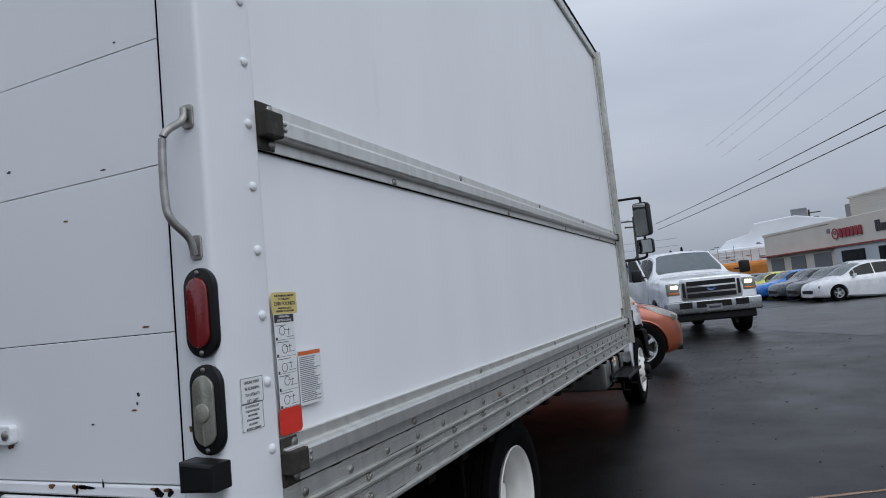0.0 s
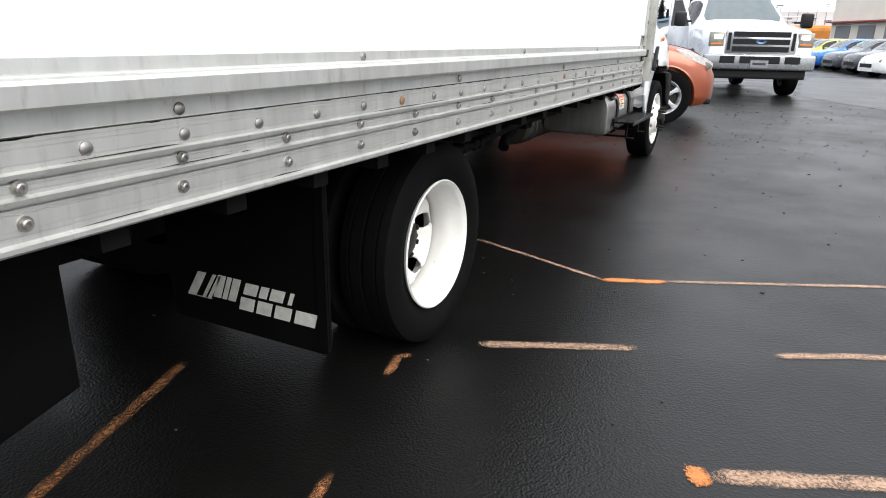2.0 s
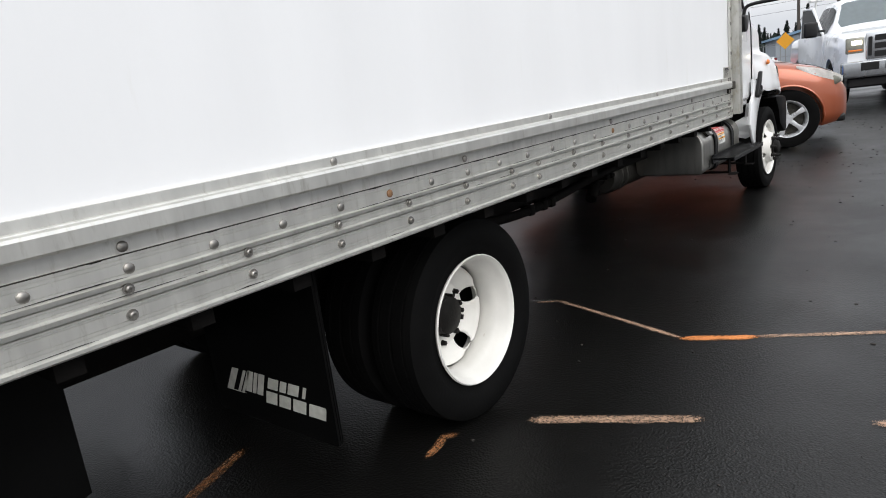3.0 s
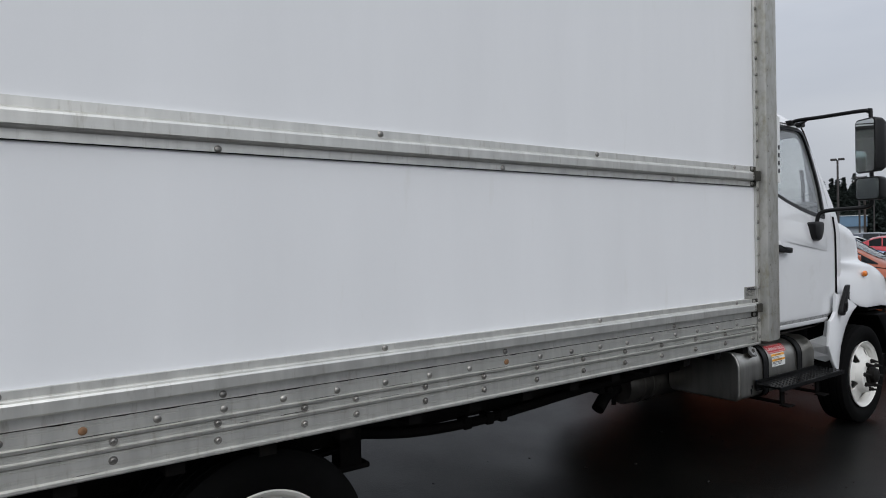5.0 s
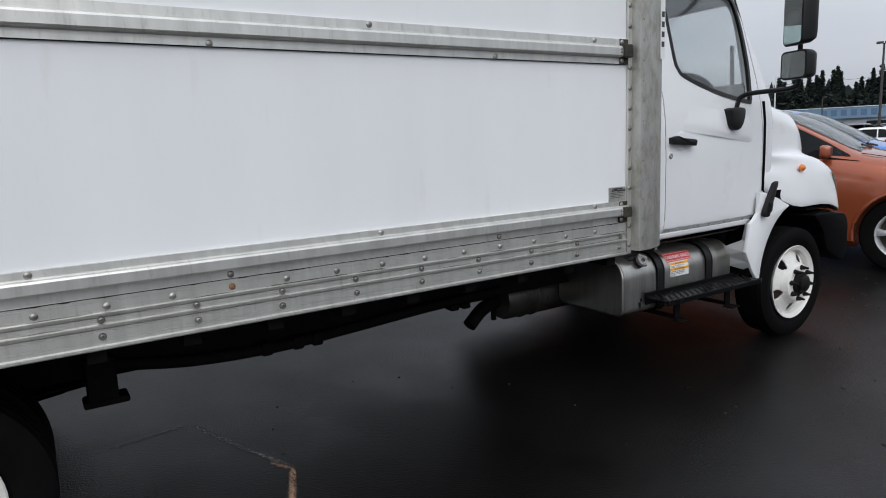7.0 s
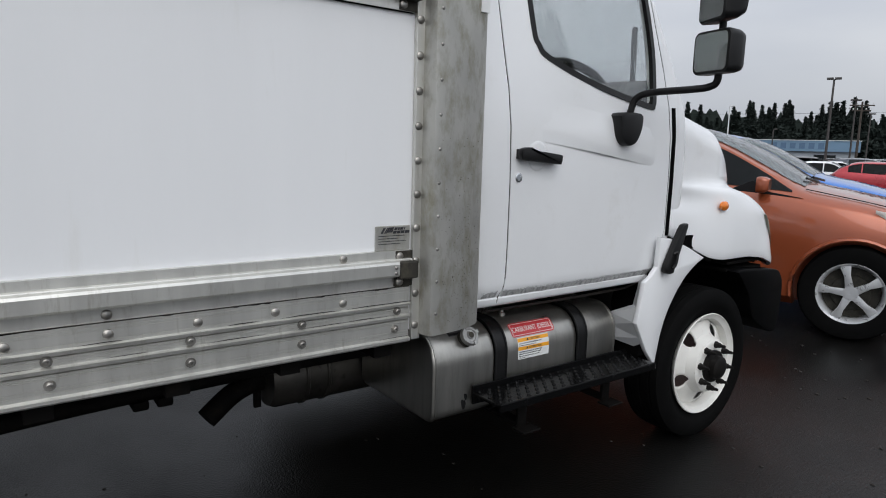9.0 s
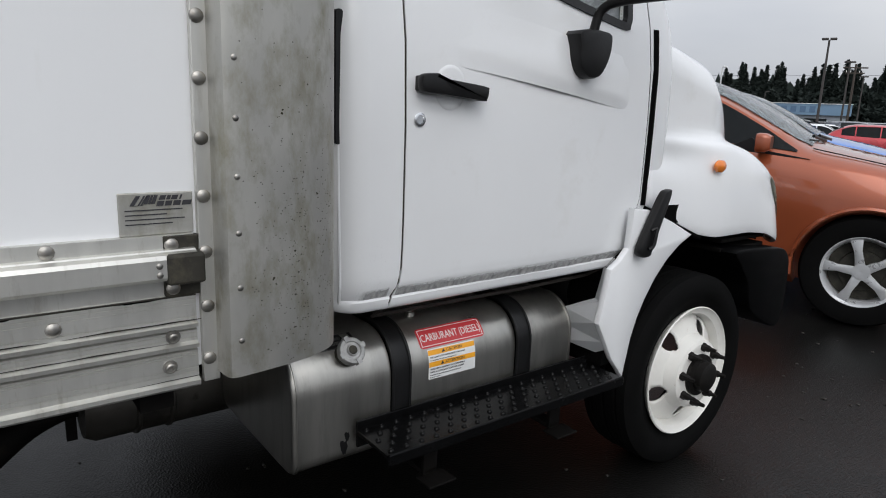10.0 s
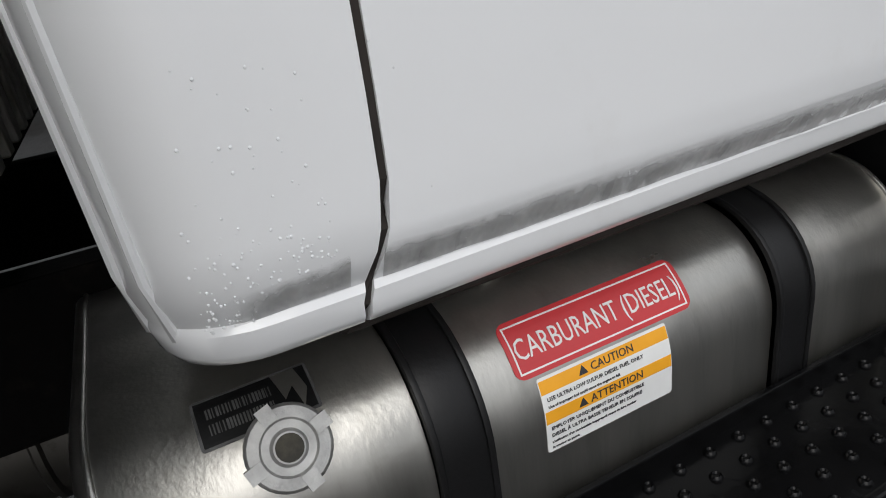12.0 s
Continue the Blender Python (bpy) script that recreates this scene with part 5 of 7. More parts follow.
mirror(0.01, 0.20, 2.035, 2.43, 6.765, 0.10, -27, "tall black flat mirror", "main_mirror")
mirror(0.02, 0.21, 1.835, 2.005, 6.765, 0.09, -13, "small black convex mirror", "convex_mirror")

# ---- hood, front wings, bumper ----
def hood_section(t):
    """Half section of the nose at t from 0 (cowl) to 1 (front): (half width, height) from the centre to the lower edge."""
    y = 7.098 + 1.062 * t
    late = max(0.0, t - 0.42) / 0.58
    top = 1.80 - 0.20 * t - 0.22 * late ** 1.8
    shoulder_w = 0.925 - 0.03 * t - 0.34 * late ** 1.5
    shoulder_z = 1.70 - 0.29 * t - 0.18 * late ** 1.5
    base_z = 1.40 - 0.05 * t - 0.10 * late ** 2
    base_w = 0.945 - 0.02 * t - 0.28 * late ** 1.4
    bulge = min(1.0, max(0.0, (t - 0.05) / 0.4))
    bulge = bulge * bulge * (3 - 2 * bulge)
    tip = max(0.0, t - 0.80) / 0.2
    out_w = 0.955 + 0.065 * bulge - 0.13 * tip ** 1.8
    crest_z = 1.36 - 0.05 * t - 0.09 * late ** 2
    low = [(0.0, 1.125), (0.12, 1.075), (0.28, 1.0), (0.36, 0.985), (0.6, 0.985), (0.74, 0.968), (0.87, 0.92), (0.95, 0.893), (1.0, 0.90)]
    for (t0, z0), (t1, z1) in zip(low, low[1:]):
        if t0 <= t <= t1:
            lz = z0 + (z1 - z0) * (t - t0) / (t1 - t0)
    lean = max(0.0, t - 0.62) / 0.38
    lean = 0.055 * lean * lean * (3 - 2 * lean)
    pts = [(0.0, top), (shoulder_w * 0.55, top - 0.015), (shoulder_w * 0.9, (top + shoulder_z) / 2 + 0.02), (shoulder_w, shoulder_z), (shoulder_w * 0.4 + base_w * 0.6, (shoulder_z + base_z) / 2), (base_w, base_z), (base_w * 0.35 + out_w * 0.65 - lean, crest_z), (out_w - 0.01 - lean, crest_z - 0.06), (out_w + 0.012 - 0.6 * lean, (crest_z + lz) / 2), (out_w + 0.022, lz + 0.012), (out_w - 0.005, lz)]
    return y, pts


def curve_through(pts, n=4):
    out = []
    for i in range(len(pts) - 1):
        p0, p1, p2, p3 = (Vector(pts[min(max(i + j - 1, 0), len(pts) - 1)]) for j in range(4))
        for k in range(n):
            t = k / n
            out.append(0.5 * ((2 * p1) + (p2 - p0) * t + (2 * p0 - 5 * p1 + 4 * p2 - p3) * t * t + (3 * p1 - p0 - 3 * p2 + p3) * t ** 3))
    return out + [Vector(pts[-1])]


hood = bmesh.new()
rows_ = []
for i in range(33):
    y, pts = hood_section(i / 32)
    half = curve_through(pts, 4)
    row = [hood.verts.new((MID - p.x, y, p.y)) for p in half[:0:-1]] + [hood.verts.new((MID + p.x, y, p.y)) for p in half]
    rows_.append(row)
for p, q in zip(rows_, rows_[1:]):
    for k in range(len(p) - 1):
        hood.faces.new((p[k], p[k + 1], q[k + 1], q[k]))
hood.faces.new(rows_[-1])
hd = part("hood", hood, CAB, truck, "white one-piece hood with flared wings", smooth=True)
sol = hd.modifiers.new("thick", "SOLIDIFY")
sol.thickness = 0.012
cowl_strip = bmesh.new()
rows_s = []
for k in range(13):
    z = 1.125 + 0.61 * k / 12
    x = slim(cab_x(z), 7.08)
    rows_s.append([cowl_strip.verts.new((x + dx, y, z)) for dx, y in ((-0.06, 7.074), (0.003, 7.075), (0.006, 7.082), (0.006, 7.096), (0.003, 7.103), (-0.06, 7.104))])
for p, q in zip(rows_s, rows_s[1:]):
    for k in range(5):
        cowl_strip.faces.new((p[k], p[k + 1], q[k + 1], q[k]))
part("cowl_seal", cowl_strip, GAP, truck, "black rubber seal between cab and hood", smooth=True)
part("cowl", box(-2.12, -0.33, 7.06, 7.16, 1.0, 1.68, 0.02), GAP, truck)
wing_seal = [(MID + hood_section(t)[1][-1][0] + 0.012, 7.098 + 1.062 * t, hood_section(t)[1][-1][1] - 0.012) for t in (0.0, 0.08, 0.16, 0.24, 0.3)]
part("wing_seal", tube(wing_seal, 0.012, 8), GAP, truck, smooth=True)
part("turn_signal", lathe([(0.0, 0.001), (0.001, 0.034), (0.012, 0.033), (0.02, 0.022), (0.023, 0.001)], 24), AMBER, truck, "amber oval turn signal", smooth=True, m=Matrix.Translation((-0.203, 7.478, 1.263)) @ Matrix.Diagonal((1, 1.0, 0.72, 1)))


def wing_x(y, z):
    """The outer face of the wing at a length and height."""
    line = curve_through(hood_section(min(1.0, (y - 7.098) / 1.062))[1], 4)[24:]
    for p, q in zip(line, line[1:]):
        if min(p.y, q.y) <= z <= max(p.y, q.y):
            return MID + p.x + (q.x - p.x) * (z - p.y) / (q.y - p.y or 1.0)
    return MID + (line[0].x if z > line[0].y else line[-1].x)


lamp = bmesh.new()
rows_l = []
for k in range(15):
    u = k / 14
    y, z, half_w = 7.93 + 0.17 * u, 1.205 - 0.215 * u, 0.034 * min(1.0, 0.35 + 3 * u, 0.35 + 4 * (1 - u))
    rows_l.append([lamp.verts.new((wing_x(y + 0.8 * w * half_w, z + 0.6 * w * half_w) + 0.003 + 0.009 * (1 - w * w), y + 0.8 * w * half_w, z + 0.6 * w * half_w)) for w in (-1, -0.5, 0, 0.5, 1)])
for p, q in zip(rows_l, rows_l[1:]):
    for k in range(4):
        lamp.faces.new((p[k], p[k + 1], q[k + 1], q[k]))
bmesh.ops.solidify(lamp, geom=lamp.faces[:], thickness=0.02)
part("headlamp", lamp, CLEAR_LENS, truck, "clear wraparound headlamp", smooth=True)
SKIRT = [(6.979, 1.128), (6.970, 0.984), (6.930, 0.945), (6.881, 0.917), (6.872, 0.873), (6.841, 0.724), (6.93, 0.575), (7.007, 0.487), (7.016, 0.54), (7.034, 0.635), (7.060, 0.71), (7.095, 0.778), (7.145, 0.85), (7.211, 0.917), (7.28, 0.965), (7.361, 1.001), (7.219, 1.063), (7.072, 1.115)]
skirt = part("wing_skirt", prism(dense(SKIRT, 0.03), 0.03, "x", -0.235, 0.010), CAB, truck, "white lower wing panel", smooth=True)
turned = bmesh.new()
rim_out = [(-0.226, 6.888, 0.917), (-0.226, 6.879, 0.873), (-0.226, 6.863, 0.80), (-0.226, 6.848, 0.724), (-0.226, 6.89, 0.645), (-0.226, 6.934, 0.578)]
rim_in = [(-0.262, 6.91, 0.915), (-0.262, 6.90, 0.873), (-0.268, 6.885, 0.80), (-0.36, 6.826, 0.752), (-0.36, 6.833, 0.69), (-0.36, 6.842, 0.622)]
va_, vb_ = [turned.verts.new(q) for q in rim_out], [turned.verts.new(q) for q in rim_in]
for k in range(5):
    turned.faces.new((va_[k], vb_[k], vb_[k + 1], va_[k + 1]))
bmesh.ops.solidify(turned, geom=turned.faces[:], thickness=-0.008)
part("skirt_return", turned, CAB, skirt)
part("wing_liner", prism([(6.90, 0.55), (6.98, 0.95), (7.2, 1.12), (7.6, 1.12), (7.9, 0.98), (7.9, 0.93), (7.58, 1.05), (7.22, 1.05), (7.04, 0.9), (6.96, 0.55)], 0.55, "x", -0.78), GAP, truck)
part("air_intake", lathe([(-0.02, 0.001), (0.0, 0.075), (0.03, 0.085), (0.20, 0.085)], 24, centre=(-0.57, 6.935, 0.80)), PLASTIC, truck, smooth=True)
latch = prism(smooth_outline([(7.085, 1.165), (7.115, 1.188), (7.135, 1.17), (7.06, 0.99), (7.045, 0.955), (6.995, 0.957), (6.985, 0.985), (7.012, 1.04)], 3), 0.035, "x", -0.20, 0.010)
lt = part("hood_latch", latch, PLASTIC, truck, "black rubber hood latch", smooth=True)
part("latch_hook", tube([(-0.165, 7.03, 1.05), (-0.155, 7.045, 1.055), (-0.153, 7.035, 1.0), (-0.16, 7.02, 0.985)], 0.007, 8), PLASTIC, lt, smooth=True)
bump = prism(smooth_outline([(7.62, 0.92), (7.96, 0.90), (8.05, 0.865), (8.085, 0.78), (8.08, 0.60), (8.04, 0.53), (7.95, 0.55), (7.80, 0.63), (7.76, 0.69), (7.73, 0.77), (7.66, 0.85)], 4), -2.14, "x", -0.15, 0.010, segs=2)
part("front_bumper", bump, BLACK_BUMPER, truck, "black plastic front bumper", smooth=True)
for z in (0.90, 0.94):
    part("wing_stay", box(-0.5, -0.22, 7.6, 7.95, z, z + 0.018, 0.004), CHASSIS, truck)
eng = box(-1.75, -0.75, 6.6, 7.95, 0.40, 1.2, 0.05)
part("engine", eng, CHASSIS, truck)
# unseen black box, added to stop red reflections on the ground under the truck
part("battery_box", box(2 * MID + 0.30, 2 * MID + 0.75, 5.75, 6.80, 0.30, 0.84, 0.02), CHASSIS, truck)
part("front_axle", box(-2.08, -0.36, FRONT_Y - 0.06, FRONT_Y + 0.06, 0.32, 0.46, 0.015), CHASSIS, truck, smooth=True)
for a in (52, 74):
    cx, cy = -0.317 + 0.09 * math.cos(radians(a)), 5.925 - 0.09 * math.sin(radians(a))
    part("rear_fold", tube([(cx - 0.02, cy + 0.012, 0.93), (cx - 0.002, cy + 0.005, 0.985), (cx, cy, 1.2), (cx, cy - 0.004, 1.65)], 0.0045, 8, smooth_steps=0), CAB, cab_body, smooth=True)
for x, z in ((-0.55, 1.1), (-0.8, 1.5)):
    part("cab_gap_hose", tube([(x, 5.73, z), (x + 0.04, 5.78, z + 0.12), (x + 0.1, 5.76, z + 0.3)], 0.02, 8), GAP, truck, smooth=True)

# rain drops on the cab's lower side
drops = bmesh.new()
rd = random.Random(77)
for k in range(300):
    if k < 170:
        y, z = rd.uniform(5.88, 5.985), 0.94 + abs(rd.gauss(0, 0.035))
    elif k < 230:
        y, z = rd.uniform(6.02, 6.6), 0.948 + rd.uniform(0, 0.022)
    else:
        y, z = rd.gauss(5.955, 0.05), rd.uniform(0.97, 1.12)
    if z > 1.12 or y < 5.885 or 5.982 < y < 6.028:
        continue
    r_ = rd.uniform(0.0005, 0.0014)
    bmesh.ops.create_icosphere(drops, subdivisions=1, radius=r_, matrix=Matrix.Translation((slim(cab_x(z), y), y, z)) @ Matrix.Diagonal((0.55, 1, 1.15, 1)))
part("water_drops", drops, WATER, cab_body, "rain drops painted pale for the light in them", smooth=True)["kind"] = "stuff"

# grey strip along the crease: wet road dirt, with the band's shade painted in
film = material("dirt_and_shade_film", (0.46, 0.46, 0.455), 0.3, vary=0.2, scale=14, stretch_by=(1, 3, 1))
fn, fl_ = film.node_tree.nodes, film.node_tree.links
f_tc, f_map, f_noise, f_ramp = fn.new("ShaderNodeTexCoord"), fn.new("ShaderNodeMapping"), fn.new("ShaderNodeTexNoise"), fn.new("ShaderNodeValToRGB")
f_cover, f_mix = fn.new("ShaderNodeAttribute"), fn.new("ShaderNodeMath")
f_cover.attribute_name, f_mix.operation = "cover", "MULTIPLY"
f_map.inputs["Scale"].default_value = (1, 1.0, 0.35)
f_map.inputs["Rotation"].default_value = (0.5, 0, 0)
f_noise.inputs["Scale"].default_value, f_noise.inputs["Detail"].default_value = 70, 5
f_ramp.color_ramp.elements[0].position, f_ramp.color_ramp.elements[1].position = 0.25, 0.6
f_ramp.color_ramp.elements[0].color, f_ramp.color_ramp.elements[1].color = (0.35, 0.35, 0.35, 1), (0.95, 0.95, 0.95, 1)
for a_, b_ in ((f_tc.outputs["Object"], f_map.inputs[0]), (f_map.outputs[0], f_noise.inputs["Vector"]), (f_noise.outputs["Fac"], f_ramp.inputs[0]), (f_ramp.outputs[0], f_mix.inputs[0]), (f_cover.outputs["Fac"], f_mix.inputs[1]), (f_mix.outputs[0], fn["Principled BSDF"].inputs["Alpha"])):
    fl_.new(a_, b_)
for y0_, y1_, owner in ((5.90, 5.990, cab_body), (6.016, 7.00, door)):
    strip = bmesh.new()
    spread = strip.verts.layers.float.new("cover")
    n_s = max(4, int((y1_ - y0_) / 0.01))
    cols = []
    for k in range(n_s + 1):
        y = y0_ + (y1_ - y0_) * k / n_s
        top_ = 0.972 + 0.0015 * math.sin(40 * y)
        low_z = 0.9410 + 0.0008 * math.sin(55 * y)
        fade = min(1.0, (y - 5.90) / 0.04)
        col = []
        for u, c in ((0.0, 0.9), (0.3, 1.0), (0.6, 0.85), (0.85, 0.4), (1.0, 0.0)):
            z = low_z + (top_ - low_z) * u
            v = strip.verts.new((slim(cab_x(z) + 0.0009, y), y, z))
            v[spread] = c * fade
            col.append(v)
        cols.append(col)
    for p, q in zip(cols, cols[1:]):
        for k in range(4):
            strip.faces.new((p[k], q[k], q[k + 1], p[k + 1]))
    part("dirt_film", strip, film, owner, "grey film of wet road dirt with the crease's shade painted in")


# the front unit stands a little closer to the box than drawn above
for unit in truck.children:
    rear_end = unit.location.y + (min(v.co.y for v in unit.data.vertices) if unit.data else 0.0)
    if rear_end > 5.43 or unit.name.startswith("front_wheel"):
        unit.location.y -= 0.030

# ---- cars ----
def between(table, u):
    for (u0, v0), (u1, v1) in zip(table, table[1:]):
        if u0 <= u <= u1:
            t = (u - u0) / (u1 - u0)
            return v0 + (v1 - v0) * t
    return table[-1][1] if u > table[-1][0] else table[0][1]


def eased(table):
    """A smooth curve through a table of (u, value), as a function."""
    us = np.array([t[0] for t in table])
    vs = np.array([t[1] for t in table])
    d = np.gradient(vs, us)
    for i in range(1, len(us) - 1):
        if (vs[i] - vs[i - 1]) * (vs[i + 1] - vs[i]) <= 0:
            d[i] = 0.0

    def at(u):
        u = min(max(u, us[0]), us[-1])
        i = min(int(np.searchsorted(us, u, side="right")) - 1, len(us) - 2)
        i = max(i, 0)
        h = us[i + 1] - us[i]
        t = (u - us[i]) / h
        return float((2 * t**3 - 3 * t**2 + 1) * vs[i] + (t**3 - 2 * t**2 + t) * h * d[i] + (-2 * t**3 + 3 * t**2) * vs[i + 1] + (t**3 - t**2) * h * d[i + 1])

    return at


class Shape:
    """The outer form of a car from a few curves. u runs from the nose (0) to the tail (1)."""

    def __init__(self, length, width, top, belt, plan, low, crisp=False):
        make = (lambda t: (lambda u: between(t, u))) if crisp else eased
        self.length, self.width = length, width
        self.top, self.belt, self.plan, self.low = make(top), make(belt), eased(plan), eased(low)

    def y(self, u):
        return self.length * (0.5 - u)

    def half(self, u):
        w = self.width / 2 * self.plan(u)
        zt, zb, lo = self.top(u), self.belt(u), self.low(u)
        zb = min(zb, zt - 0.02)
        k = zt - zb
        g = min(1.0, max(0.0, (k - 0.06) / 0.2))
        wr = w * (0.93 - 0.25 * min(1.0, k / 0.55))
        mid = (lo + zb) / 2
        pts = [(0.0, lo), (w * 0.88, lo), (w * 0.97, lo + 0.07), (w * 0.985, (lo + mid) / 2), (w, mid), (w * 0.99, (mid + zb) / 2), (w * 0.965, zb - 0.03), (w * 0.935, zb)]
        hood_pts = [(w * 0.90, zb + k * 0.35), (w * 0.80, zb + k * 0.7), (w * 0.45, zt - 0.006), (0.0, zt)]
        cab_pts = [(w * 0.93 + (wr - w * 0.93) * 0.5, zb + (k - 0.07) * 0.5), (wr, zt - 0.07), (wr * 0.82, zt - 0.015), (0.0, zt + 0.012)]
        pts += [(a[0] * (1 - g) + b[0] * g, a[1] * (1 - g) + b[1] * g) for a, b in zip(hood_pts, cab_pts)]
        return pts

    def side_x(self, u, z):
        """Half width of the side of the glass house at a height."""
        pts = self.half(u)[6:10]
        for (x0, z0), (x1, z1) in zip(pts, pts[1:]):
            if z0 <= z <= z1:
                return x0 + (x1 - x0) * (z - z0) / (z1 - z0 + 1e-9)
        return pts[-1][0] if z > pts[-1][1] else pts[0][0]

    def body_x(self, u, z):
        pts = self.half(u)[2:8]
        for (x0, z0), (x1, z1) in zip(pts, pts[1:]):
            if z0 <= z <= z1:
                return x0 + (x1 - x0) * (z - z0) / (z1 - z0 + 1e-9)
        return pts[-1][0]

    def mesh(self, steps, wheels, r, cut=True):
        bm = bmesh.new()
        us = np.unique(np.concatenate([np.linspace(0, 1, steps), np.linspace(0, 0.06, 6), np.linspace(0.94, 1, 6)]))
        rows = []
        for u in us:
            half = self.half(float(u))
            row = [bm.verts.new((x, self.y(u), z)) for x, z in half] + [bm.verts.new((-x, self.y(u), z)) for x, z in half[-2:0:-1]]
            rows.append(row)
        n = len(rows[0])
        for p, q in zip(rows, rows[1:]):
            for k in range(n):
                bm.faces.new((p[k], p[(k + 1) % n], q[(k + 1) % n], q[k]))
        bm.faces.new(rows[0])
        bm.faces.new(rows[-1][::-1])
        bmesh.ops.recalc_face_normals(bm, faces=bm.faces)
        if not cut:
            return bm
        tools = []
        for u in wheels:
            for s in (-1, 1):
                t = bmesh.new()
                bmesh.ops.create_cone(t, cap_ends=True, segments=36, radius1=r + 0.05, radius2=r + 0.05, depth=0.36, matrix=Matrix.Translation((s * (self.width / 2 - 0.10), self.y(u), r)) @ Matrix.Rotation(radians(90), 4, "Y"))
                tools.append(("DIFFERENCE", t))
        return carve(bm, tools)

    def side_pane(self, u0, u1, sgn, base=0.045, head=0.085, n=14, lift=0.006):
        bm = bmesh.new()
        lo, hi = [], []
        for k in range(n + 1):
            u = u0 + (u1 - u0) * k / n
            z0, z1 = self.belt(u) + base, self.top(u) - head
            z1 = max(z1, z0 + 0.012)
            lo.append(bm.verts.new((sgn * (self.side_x(u, z0) + lift), self.y(u), z0)))
            hi.append(bm.verts.new((sgn * (self.side_x(u, z1) + lift), self.y(u), z1)))
        for k in range(n):
            bm.faces.new((lo[k], lo[k + 1], hi[k + 1], hi[k]))
        bmesh.ops.solidify(bm, geom=bm.faces[:], thickness=0.004)
        return bm

    def screen(self, u0, u1, spread=0.9, n=8, lift=0.008):
        bm = bmesh.new()
        rows = []
        slope = math.atan2(self.top(u1) - self.top(u0), self.length * (u1 - u0))
        for k in range(n + 1):
            u = u0 + (u1 - u0) * k / n
            p = self.half(u)
            a, b, c = p[9], p[10], p[11]
            half = [(c[0], c[1]), (b[0] * 0.5 , (b[1] + c[1]) / 2 + 0.004), (b[0], b[1]), (b[0] + (a[0] - b[0]) * spread * 0.6, b[1] + (a[1] - b[1]) * spread * 0.6)]
            full = [(-x, z) for x, z in half[:0:-1]] + half
            rows.append([bm.verts.new((x, self.y(u) + lift * math.sin(slope), z + lift * math.cos(slope))) for x, z in full])
        for p, q in zip(rows, rows[1:]):
            for k in range(len(p) - 1):
                bm.faces.new((p[k], p[k + 1], q[k + 1], q[k]))
        bmesh.ops.solidify(bm, geom=bm.faces[:], thickness=0.004)
        return bm


def car_wheel(parent, m, r, rim, w, spokes, name="wheel", rim_mat=None, twin=True):
    wh = new(name)
    wh.parent, wh.matrix_local = parent, m
    h = w / 2
    ty = lathe([(-h * 0.8, rim), (-h, rim + (r - rim) * 0.5), (-h * 0.9, r - 0.015), (-h * 0.6, r), (h * 0.6, r), (h * 0.9, r - 0.015), (h, rim + (r - rim) * 0.5), (h * 0.85, rim)], 48)
    part("tyre", ty, RUBBER, wh, smooth=True)
    rm = lathe([(-h * 0.8, rim), (-h * 0.6, rim * 0.86), (h * 0.4, rim * 0.88), (h * 0.75, rim * 0.95), (h * 0.86, rim), (h * 0.86, rim * 1.02), (h * 0.8, rim * 1.02)], 48)
    lathe([(h * 0.45, 0.001), (h * 0.5, rim * 0.2), (h * 0.72, rim * 0.24), (h * 0.74, rim * 0.16), (h * 0.7, 0.001)], 20, bm=rm)
    if spokes:
        for k in range(spokes):
            t = 2 * math.pi * (k + 0.15) / spokes
            for side in ((-1, 1) if twin else (0,)):
                pts = [(-rim * 0.13, rim * 0.15), (rim * 0.13, rim * 0.15), (rim * 0.10, rim * 0.6), (rim * 0.17, rim * 0.95), (-rim * 0.17, rim * 0.95), (-rim * 0.10, rim * 0.6)] if not twin else [(side * rim * 0.02, rim * 0.18), (side * rim * 0.13, rim * 0.18), (side * rim * 0.155, rim * 0.93), (side * rim * 0.05, rim * 0.93)]
                sp = prism(pts, h * 0.24, "x", h * 0.48, 0.004)
                bmesh.ops.rotate(sp, verts=sp.verts, matrix=Matrix.Rotation(t, 3, "X"))
                me = bpy.data.meshes.new("t")
                sp.to_mesh(me)
                sp.free()
                rm.from_mesh(me)
                bpy.data.meshes.remove(me)
    else:
        lathe([(h * 0.3, rim * 0.2), (h * 0.55, rim * 0.7), (h * 0.4, rim * 0.9)], 24, bm=rm)
    part("rim", rm, rim_mat or ALLOY, wh, smooth=True)
    part("brake_disc", cap_ends(lathe([(-0.02, rim * 0.86), (0.004, rim * 0.86), (0.006, rim * 0.6), (0.02, rim * 0.58)], 24)), DARK_STEEL, wh)
    return wh


PAINTS = {}


def paint(name, colour, metal=0.35):
    if name not in PAINTS:
        PAINTS[name] = material("car_paint_" + name, colour, 0.28, metal=metal, vary=0.06, scale=3, coat=0.9, rough_vary=0.05)
    return PAINTS[name]


def put_car(name, x, y, az, label, category="car", group=""):
    """A car on the ground; az: degrees to the right of +y at which its nose points."""
    return thing(name, pose(x, y, ground_z(x, y), 0, 0, -az), label, category, group)


